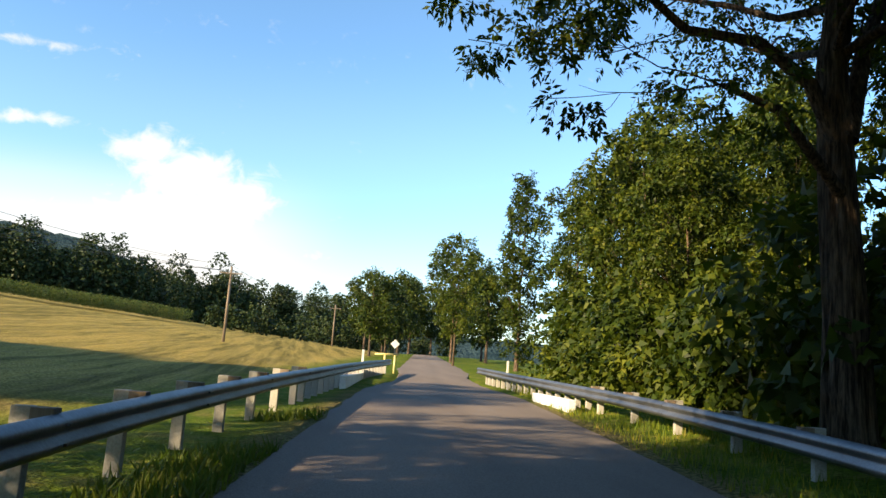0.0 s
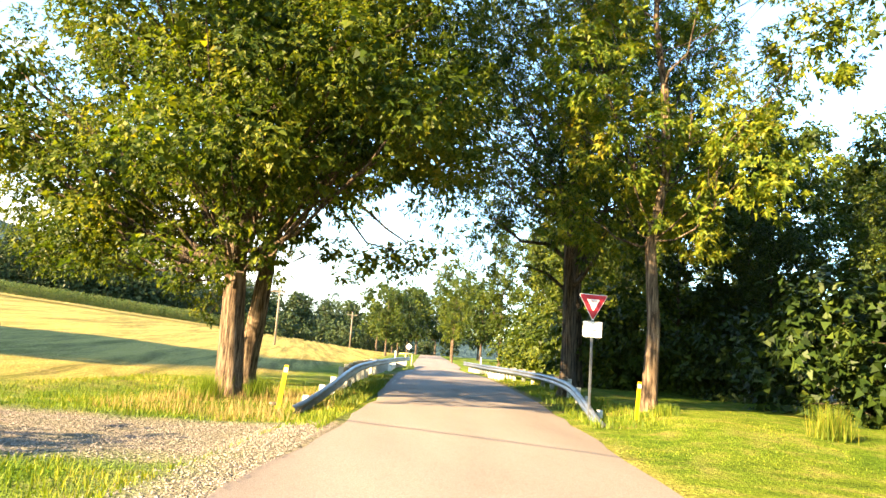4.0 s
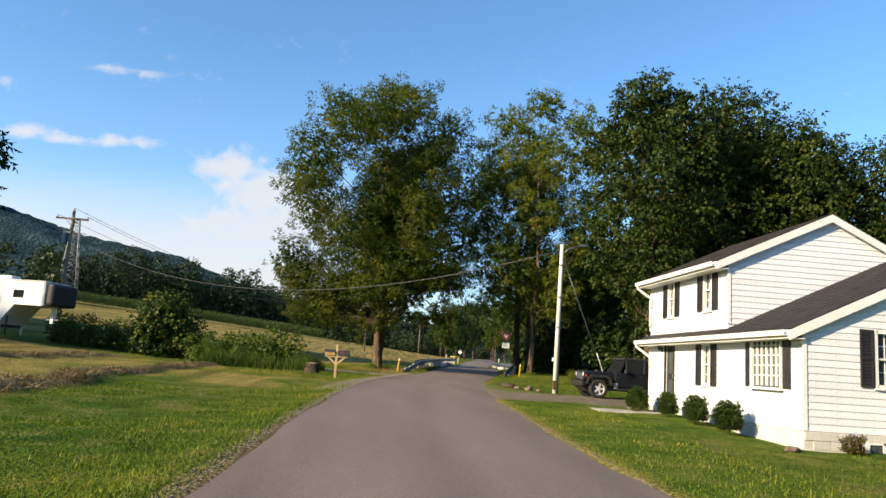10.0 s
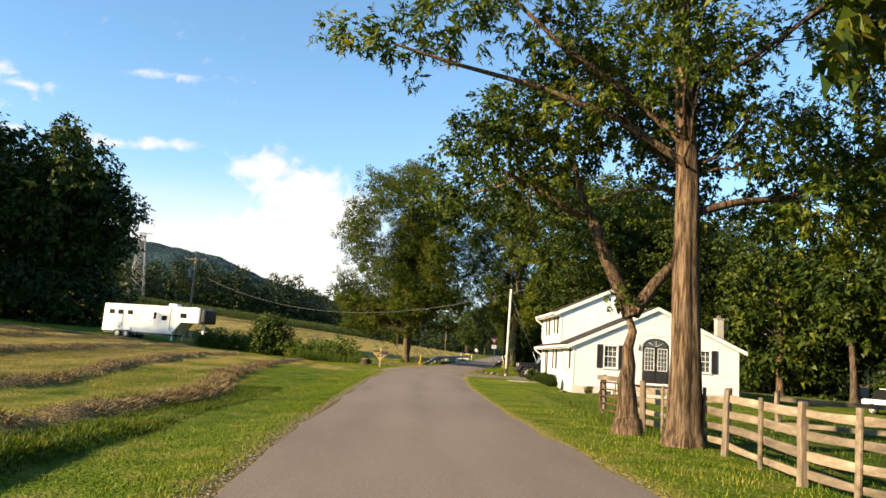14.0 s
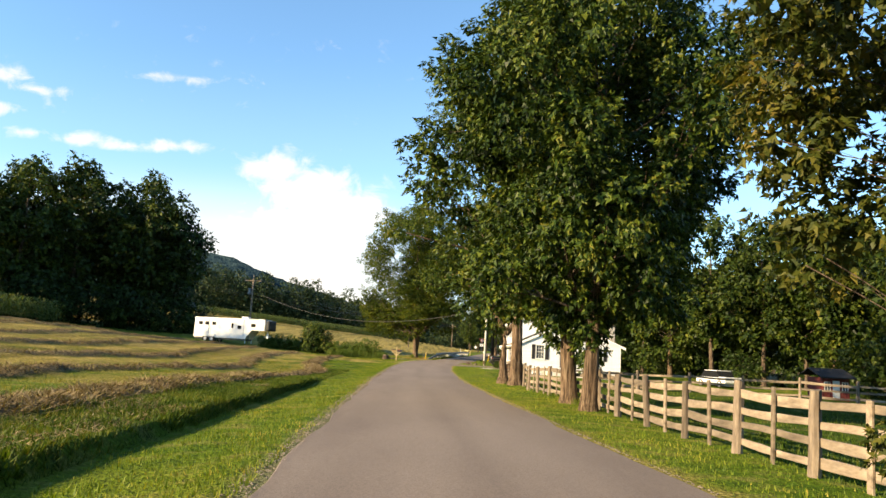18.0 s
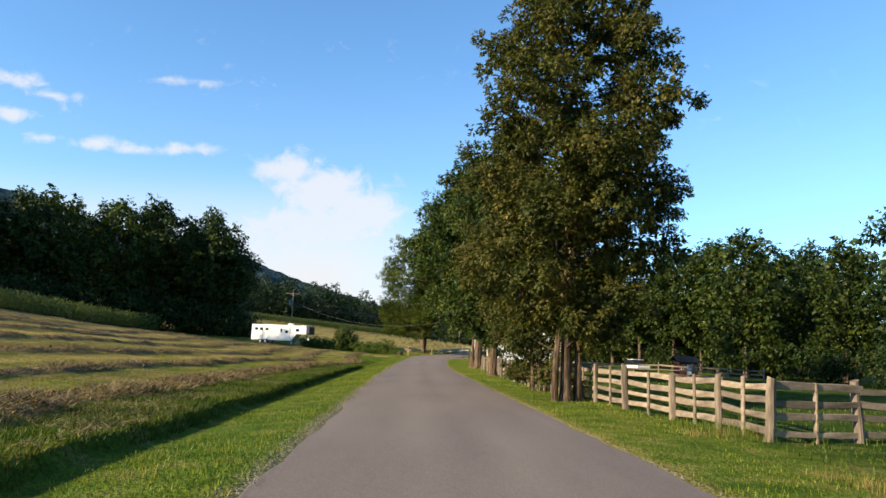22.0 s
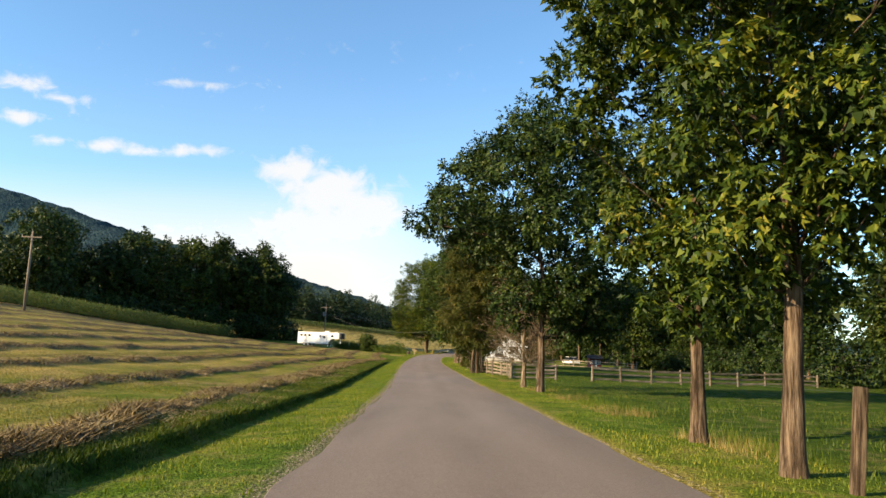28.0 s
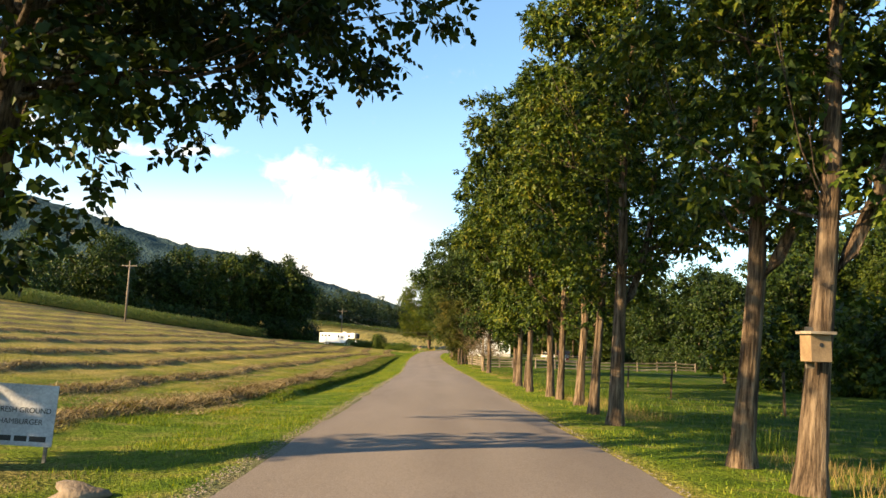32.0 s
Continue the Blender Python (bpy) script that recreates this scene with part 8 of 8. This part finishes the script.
def fence(line, label, rails=4, height=1.22, skip=()):
    f = thing("paddock_fence", label, "fence")
    rg = random.Random(len(line))
    for k, (x, y) in enumerate(line):
        hh = height + rg.uniform(-0.05, 0.07)
        part("post", rough_post(0.085 * rg.uniform(0.85, 1.2), hh, k + len(line)), WOOD_POST, f, at=pose(x, y, gz(x, y), rg.uniform(-3, 3), rg.uniform(-3, 3), rg.uniform(0, 90)))
    for k, ((xa, ya), (xb, yb)) in enumerate(zip(line, line[1:])):
        if k in skip:
            continue
        ln = math.hypot(xb - xa, yb - ya) + 0.06
        if rails == 4 and ln > 2.2:
            x, y = (xa + xb) / 2 + 0.02, (ya + yb) / 2
            part("batten", boxes((-0.02, -0.055, -0.05, 0.02, 0.055, height - 0.02 + rg.uniform(-0.03, 0.05)), bevel=0.006), WOOD_OLD, f, "thin upright batten", at=pose(x, y, gz(x, y), rg.uniform(-4, 4), 0, rg.uniform(-8, 8)))
        for r in range(rails):
            za, zb = [gz(x, y) + 0.20 + 0.285 * r * 4 / rails + rg.uniform(-0.04, 0.04) for x, y in ((xa, ya), (xb, yb))]
            a, b = Vector((xa + 0.07, ya, za)), Vector((xb + 0.07, yb, zb))
            m = Matrix.Translation(a) @ (b - a).to_track_quat("X", "Z").to_matrix().to_4x4()
            part("rail", rough_board(ln, rg.uniform(0.055, 0.078), rg.random()), WOOD_OLD, f, at=m @ Matrix.Rotation(radians(rg.uniform(-5, 5)), 4, "X"))
    return f


fence(FENCE, "weathered wooden post-and-rail paddock fence along the lane", skip=(0,))
fence(FAR_FENCE, "weathered wooden post-and-rail fence across the pasture", 3, 1.15)
fence(SIDE_FENCE, "weathered wooden post-and-rail fence behind the house", 3, 1.25)
# rusty pipe gate between the first posts
gt = thing("farm_gate", "rusty tubular farm gate with a timber top rail", "gate", pose(3.93, -61.85, gz(3.93, -61.85), 0, 0, -87.2))
for z in (0.2, 0.42, 0.64, 0.86, 1.08):
    rod("bar", [(-1.45, 0, z), (1.45, 0, z)], 0.022, RUST, gt, 8)
for q in (-1.45, 0.0, 1.45):
    rod("upright", [(q, 0, 0.2), (q, 0, 1.08)], 0.022, RUST, gt, 8)
part("top_rail", boxes((-1.5, -0.10, 1.14, 1.5, -0.05, 1.28), bevel=0.008), WOOD_OLD, gt, "weathered timber top rail")
pp = thing("leaning_post", "split weathered post leaning beside a tree trunk", "fence post", pose(4.35, -169.6, gz(4.35, -169.6), 0, 4, 0))
part("post", boxes((-0.07, -0.07, -0.2, 0.07, 0.07, 1.35), bevel=0.015), BARK_PALE, pp)
for x, y in ((9.8, -176.0), (10.6, -166), (9.9, -186), (10.2, -156)):
    p = thing("wire_fence_post", "thin pale fence post in the pasture", "fence post", pose(x, y, gz(x, y), 0, random.uniform(-4, 4), 0), group="pasture wire fence posts")
    rod("post", [(0, 0, -0.2), (0, 0, 1.25)], 0.045, BARK_PALE, p, 8)
w = rod("fence_wire", [(10.6, -150, gz(10.6, -150) + 1.0), (10.2, -156, gz(10.2, -156) + 1.0), (10.6, -166, gz(10.6, -166) + 1.0), (9.8, -176, gz(9.8, -176) + 1.0), (9.9, -186, gz(9.9, -186) + 1.0)], 0.006, STEEL_DARK, None, 4)
tagged(w, "thin fence wire across the pasture", "wire")

# ---- small things ----
sx, sy = 25.1, -62
shed = thing("red_shed", "small dark red shed with white-framed windows in the paddock", "shed", pose(sx, sy, gz(sx, sy), 0, 0, 4))
part("wall", boxes((-0.95, -0.8, -0.1, 0.95, 0.8, 1.45)), BARN_RED, shed, "dark red board wall")
for k in range(9):
    part("wall_batten", boxes((-0.93 + 0.225 * k, -0.825, 0.0, -0.90 + 0.225 * k, -0.801, 1.42)), BARN_RED, shed)
part("roof", prism([(-1.15, 1.40), (-1.15, 1.47), (0.25, 2.05), (1.15, 1.62), (1.15, 1.55), (0.25, 1.97)], "x", -1.25, 1.25), SHINGLE, shed, "grey shingle roof")
door = part("door", boxes((-0.24, -0.84, 0.05, 0.24, -0.826, 1.25)), WHITE, shed, "pale door")
for q in (-0.62, 0.62):
    w = part("window", boxes((q - 0.17, -0.84, 0.62, q + 0.17, -0.826, 1.14)), GLASS, shed)
    part("window_frame", boxes((q - 0.21, -0.85, 0.58, q - 0.17, -0.827, 1.18), (q + 0.17, -0.85, 0.58, q + 0.21, -0.827, 1.18), (q - 0.17, -0.85, 0.58, q + 0.17, -0.827, 0.62), (q - 0.17, -0.85, 1.14, q + 0.17, -0.827, 1.18), (q - 0.015, -0.85, 0.62, q + 0.015, -0.841, 1.14)), WHITE, w)

bh = thing("birdhouse", "small unpainted wooden birdhouse fixed to a tree trunk", "birdhouse", pose(4.1, -198.98, 2.44, 0, 0, 8))
part("box", boxes((-0.13, -0.10, 0, 0.13, 0.10, 0.31), bevel=0.005), noisy("cedar", (0.15, 0.095, 0.05), (0.27, 0.18, 0.10), 5, 0.8, fine=50, bumps=0.3), bh)
part("roof", boxes((-0.17, -0.16, 0.311, 0.16, 0.12, 0.345), bevel=0.005, ), WOOD_OLD, bh)
hole = bmesh.new()
bmesh.ops.create_cone(hole, cap_ends=True, segments=16, radius1=0.025, radius2=0.025, depth=0.006, matrix=Matrix.Translation((0.0, -0.103, 0.19)) @ Matrix.Rotation(radians(90), 4, "X"))
part("entry_hole", hole, BLACK, bh)
part("backboard", boxes((-0.05, 0.101, -0.08, 0.05, 0.125, 0.40)), WOOD_OLD, bh)


def rock(x, y, r, seed, label="rough brown field stone in the grass", mat=ROCK, flat=0.6):
    rg = np.random.default_rng(seed)
    bm = bmesh.new()
    bmesh.ops.create_icosphere(bm, subdivisions=3, radius=r)
    ax = rg.standard_normal((5, 3))
    for v in bm.verts:
        d = v.co.normalized()
        k = 1 + sum(0.10 * math.sin(3 * d.dot(Vector(a)) + i) for i, a in enumerate(ax))
        v.co = Vector((d.x * r * k * 1.25, d.y * r * k, d.z * r * k * flat))
    for f in bm.faces:
        f.smooth = True
    ob = part("rock", bm, mat, at=pose(x, y, gz(x, y) + r * flat * 0.45, 0, 0, seed * 40))
    return tagged(ob, label, "rock")


rock(4.75, -25.0, 0.20, 1)
rock(5.15, -25.2, 0.12, 2)
rock(4.3, -24.5, 0.14, 3)
rock(-3.9, -199.6, 0.22, 4, "pale tan stone in the roadside grass")
rock(6.2, -44.3, 0.14, 5)
rock(-0.9, -5.3, 0.10, 6)
log = rod("fallen_log", [(4.2, -24.2, gz(4.2, -24.2) + 0.08), (4.0, -23.5, gz(4.0, -23.5) + 0.1), (3.85, -22.9, gz(3.85, -22.9) + 0.07)], [0.11, 0.12, 0.10], BARK, None, 10)
tagged(log, "short dark fallen log beside the lane", "log")
st = thing("tree_stump", "weathered grey-brown tree stump among weeds", "stump", pose(-5.9, -18.6, gz(-5.9, -18.6)))
hp = Heap()
rg = np.random.default_rng(8)
hp.add(*tube_arrays([(0, 0, -0.2), (0, 0, 0.05), (0.02, 0, 0.3), (0.03, 0, 0.55)], [0.48, 0.42, 0.33, 0.31], 16, wob=0.12, rng=rg))
part("bole", hp.mesh("bole", BARK), parent=st)
bm = bmesh.new()
bmesh.ops.create_cone(bm, cap_ends=True, segments=16, radius1=0.31, radius2=0.27, depth=0.06, matrix=Matrix.Translation((0.03, 0, 0.53)))
part("cut_face", bm, WOOD_OLD, st, "pale cut top")
sw = thing("tyre_swing", "old tyre hanging on a rope at the edge of the woods", "swing", pose(12.3, -18.4, 1.05 + 0.0, 0, 0, 0))
v, f = [], []
n, m = 26, 10
for i in range(n):
    for k in range(m):
        a, b = 2 * math.pi * i / n, 2 * math.pi * k / m
        v.append([(0.25 + 0.08 * math.cos(b)) * math.cos(a), 0.09 * math.sin(b), (0.25 + 0.08 * math.cos(b)) * math.sin(a)])
        f.append([i * m + k, i * m + (k + 1) % m, ((i + 1) % n) * m + (k + 1) % m, ((i + 1) % n) * m + k])
part("tyre", mesh_np("tyre", v, f, RUBBER, True), parent=sw)
rod("rope", [(0, 0, 0.3), (0.05, 0.1, 2.5), (0.3, 0.3, 6.5)], 0.015, WOOD_OLD, sw, 6)

# ---- grass, hay, corn, gravel ----
def blades(rng, x, y, z, h, w, lean=0.5):
    """Grass blades: one tapering three-cornered leaf each."""
    n = len(x)
    a = rng.uniform(0, 2 * np.pi, n)
    d = np.stack([np.cos(a), np.sin(a), 0 * a], 1)
    b = np.stack([x, y, z - 0.02], 1)
    side = np.stack([-np.sin(a + rng.uniform(-1, 1, n)), np.cos(a + rng.uniform(-1, 1, n)), 0 * a], 1) * w[:, None]
    tip = b + d * (h * lean * rng.uniform(0.2, 1.2, n))[:, None]
    tip[:, 2] += h
    v = np.stack([b - side, b + side, tip], 1).reshape(-1, 3)
    return v, np.arange(len(v)).reshape(-1, 3)


def turf(name, label, mat, seed, n, ya, yb, side, d0, d1, h0, h1, w=0.012, power=1.0, keep=None, lean=0.5, far=None, lift=0.0):
    """Blades strewn beside the lane between two distances from its edge."""
    rng = np.random.default_rng(seed)
    y = rng.uniform(ya, yb, n)
    d = d0 + (d1 - d0) * rng.uniform(0, 1, n) ** power
    x = road_x(y) + side * (HALF + d)
    patch = value_noise(x * 0.9, y * 0.9, seed) * 0.6 + value_noise(x * 0.25, y * 0.25, seed + 1) * 0.4
    ok = patch > rng.uniform(0.15, 0.6, n)
    if keep is not None:
        ok &= keep(x, y, d)
    x, y, d, patch = x[ok], y[ok], d[ok], patch[ok]
    h = rng.uniform(h0, h1, len(x)) * (0.6 + 0.8 * patch)
    z = land(x, y) + lift
    if side < 0:
        z = z + 0.18 * windrow(d, y)
    v, f = blades(rng, x, y, z, h, np.full(len(x), w) * rng.uniform(0.6, 1.4, len(x)), lean)
    return tagged(part(name, mesh_np(name, v, f, mat)), label, "grass", kind="stuff")


def no_drive(x, y, d):
    return ~((y > -34.4) & (y < -27.0) & (x > 0) & (x < 14)) & ~((y > -14.2) & (y < -9) & (x < 0) & (d < 9) & (d > 1)) & ~((y > -30) & (y < -10) & (x < 0) & (d < 0.9)) & ~((x > 6.6) & (x < 16.8) & (y > -44) & (y < -34))


turf("verge_grass", "short green verge grass along the lane", GRASS, 1, 110000, -206, -9, -1, 0.10, 2.5, 0.03, 0.09, 0.010, keep=no_drive)
# these blades carry the bank's shade in their colour
turf("bank_grass", "uncut green grass along the field edge", BANK_GRASS_SHADED, 2, 190000, -178, -56, -1, 2.5, 6.2, 0.05, 0.13, 0.010, 1.4, keep=lambda x, y, d: d < first_row(y) - 0.75, lean=0.8)
turf("bank_grass", "yellow-green uncut grass along the field edge", GRASS, 22, 16000, -192, -176, -1, 2.4, 6.0, 0.04, 0.11, 0.010, 1.2, keep=lambda x, y, d: d < first_row(y) - 0.6, lean=0.8)
turf("clover", "leafy green clover along the field edge", PASTURE, 21, 80000, -184, -60, -1, 2.6, 5.6, 0.05, 0.14, 0.018, 1.3, keep=lambda x, y, d: (d < first_row(y) - 0.8) & (value_noise(x * 0.7, y * 0.4, 41) > 0.4), lean=1.0)
turf("stubble", "thin yellow-green stubble of the hay field", STUBBLE, 3, 200000, -206, -46, -1, 4.5, 22, 0.04, 0.10, 0.010, 1.5, keep=lambda x, y, d: value_noise(x * 0.3, y * 0.3, 77) > 0.3)
turf("hay", "dry raked hay lying in rows", HAY_ROW, 4, 600000, -206, -20, -1, 3.0, 34, 0.03, 0.17, 0.018, 1.6, keep=lambda x, y, d: windrow(d, y) > 0.10 + 0.22 * value_noise(x * 3.1, y * 1.3, 91), lean=3.0, lift=0.02)
turf("loose_hay", "loose dry hay scattered on the field edge", HAY_ROW, 24, 70000, -190, -84, -1, 2.9, 9, 0.015, 0.06, 0.012, 1.2, keep=lambda x, y, d: value_noise(x * 0.8, y * 0.3, 93) > 0.5, lean=5.0, lift=0.05)
turf("verge_grass", "short green verge grass along the lane", GRASS, 5, 80000, -206, -37, 1, 0.12, 3.0, 0.03, 0.09, 0.010, keep=no_drive)
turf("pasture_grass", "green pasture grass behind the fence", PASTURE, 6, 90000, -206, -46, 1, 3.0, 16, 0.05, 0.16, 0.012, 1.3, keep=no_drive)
turf("fence_weeds", "tall dry grass and weeds along the fence", PASTURE, 7, 30000, -206, -60, 1, 2.4, 3.6, 0.12, 0.36, 0.007, keep=lambda x, y, d: value_noise(y * 0.33, y * 0, 12) > 0.42)
turf("dry_tufts", "dry pale grass tufts round the tree trunks", HAY, 8, 26000, -206, -104, 1, 2.0, 3.4, 0.08, 0.26, 0.005, keep=lambda x, y, d: value_noise(y * 0.5, y * 0, 22) > 0.5)
turf("lawn_grass", "bright mown lawn grass", GRASS, 9, 90000, -58, -4, 1, 0.2, 12, 0.02, 0.05, 0.010, 1.3, keep=no_drive)
turf("roadside_grass", "rough sunlit roadside grass near the bridge", GRASS, 10, 60000, -24, 5, -1, 0.15, 9, 0.04, 0.14, 0.010, 1.3, keep=no_drive)
turf("lawn_grass", "leafy green lawn grass and clover beside the lane", LAWN, 11, 100000, -66, -34, -1, 0.3, 12, 0.025, 0.065, 0.014, 1.4, keep=lambda x, y, d: d < first_row(y) - 0.6, lean=0.9)
turf("rail_weeds", "weeds growing under the guardrail", WEED, 12, 4500, -8, 12, -1, 0.2, 1.2, 0.06, 0.26, 0.02, keep=lambda x, y, d: value_noise(y * 0.6, y * 0, 31) > 0.35)
turf("rail_weeds", "weeds growing under the guardrail", GRASS, 13, 9000, -8, 30, 1, 0.3, 2.2, 0.06, 0.25, 0.012)
turf("tall_weeds", "tall green reedy weeds by the mailbox", WEED, 14, 12000, -19, -12.5, -1, 5.2, 11, 0.5, 1.15, 0.018, keep=lambda x, y, d: y > -17.5)
turf("dry_weeds", "tall dry tan grass round the trunks and the rail's end", HAY, 31, 8000, -9, 0, -1, 0.7, 5.2, 0.08, 0.34, 0.006, keep=lambda x, y, d: value_noise(x * 0.8, y * 0.8, 33) > 0.5, lean=0.4)
turf("leafy_weeds", "leafy green weeds under the guardrail", WEED, 32, 6000, -6, 14, -1, 0.25, 1.5, 0.05, 0.24, 0.022, keep=lambda x, y, d: value_noise(y * 0.7, y * 0, 35) > 0.35, lean=0.8)
# a few reedy tufts on the lawn edge
rng = np.random.default_rng(40)
for k, (x, y, hh) in enumerate([(11.3, -9.4, 0.75), (-2.6, -4.6, 0.6), (-1.4, -3.4, 0.55), (8.9, -6.2, 0.3)]):
    n = 700
    a, r_ = rng.uniform(0, 6.28, n), np.abs(rng.normal(0, 0.22, n))
    px, py = x + np.cos(a) * r_, y + np.sin(a) * r_
    v, f = blades(rng, px, py, land(px, py), hh * rng.uniform(0.5, 1.2, n), np.full(n, 0.009), 0.45)
    tagged(part("grass_tuft", mesh_np("grass_tuft", v, f, GRASS)), "reedy tuft of tall grass", "grass", kind="stuff", group="grass tufts")


def corn(name, a, b, deep, n, seed, h=2.5):
    """A stand of corn: stalk blades that arch out and down."""
    rng = np.random.default_rng(seed)
    a, b = np.array(a, float), np.array(b, float)
    t, s = rng.uniform(0, 1, n), rng.uniform(0, 1, n) ** 1.5
    nrm = np.array([-(b - a)[1], (b - a)[0]]) / np.linalg.norm(b - a)
    p = a + (b - a) * t[:, None] + nrm * (deep * s)[:, None]
    z = land(p[:, 0], p[:, 1])
    heap = Heap()
    base = np.stack([p[:, 0], p[:, 1], z], 1)
    for k in range(6):
        q = base + [0, 0, 1] * (h * (0.2 + 0.14 * k) * rng.uniform(0.85, 1.1, n))[:, None]
        d = unit(rng.standard_normal((n, 3)) * [1, 1, 0] + [0, 0, 0.5])
        L = 0.75
        sd = unit(np.cross(d, [0, 0, 1.0])) * 0.06
        m = q + d * L * 0.5 + [0, 0, 0.08]
        e = q + d * L + [0, 0, -0.35]
        heap.add(np.stack([q, m + sd, e, m - sd], 1).reshape(-1, 3), np.arange(4 * n).reshape(-1, 4))
    return tagged(part(name, heap.mesh(name, CORN, False)), "dense strip of standing green corn", "corn", kind="stuff")


corn("corn_strip", (-42, -26), (-66, -92), -14, 3600, 1)
corn("corn_strip", (-66, -92), (-80, -170), -14, 2200, 3)
corn("corn_strip", (-14, 132), (-78, 100), -10, 3000, 2, 2.6)


def gravel_strip(name, seed, n, ya, yb, side, d0, d1, keep=None, size=0.018):
    """Loose stones along the lane's edge."""
    rng = np.random.default_rng(seed)
    y = rng.uniform(ya, yb, n)
    d = rng.uniform(d0, d1, n)
    x = road_x(y) + side * (HALF + d)
    if keep is not None:
        ok = keep(x, y)
        x, y, d = x[ok], y[ok], d[ok]
    z = np.where(d < 0.05, road_z(y) - 0.01, land(x, y))
    n = len(x)
    r = size * rng.uniform(0.5, 1.6, n)
    octa = np.array([[1, 0, 0], [0, 1, 0], [-1, 0, 0], [0, -1, 0], [0, 0, 0.7], [0, 0, -0.5]])
    jit = octa[None] * rng.uniform(0.7, 1.3, (n, 6, 1)) * r[:, None, None]
    v = (np.stack([x, y, z + r * 0.3], 1)[:, None] + jit).reshape(-1, 3)
    fo = np.array([[0, 1, 4], [1, 2, 4], [2, 3, 4], [3, 0, 4]])
    f = (np.arange(n)[:, None, None] * 6 + fo[None]).reshape(-1, 3)
    return tagged(part(name, mesh_np(name, v, f, GRAVEL)), "loose grey gravel at the edge of the lane", "gravel", kind="stuff")


gravel_strip("gravel", 1, 12000, -206, -10, -1, -0.05, 0.26, None, 0.012)
gravel_strip("gravel", 2, 5000, -14.2, -9.2, -1, 0.3, 8.0, None, 0.014)
gravel_strip("gravel", 5, 4000, -34, -9.5, -1, -0.05, 1.2, None, 0.016)
gravel_strip("gravel", 3, 7000, -34.2, -27, 1, -0.05, 9, None, 0.011)
gravel_strip("gravel", 4, 4000, -206, -38, 1, -0.06, 0.08, None, 0.012)
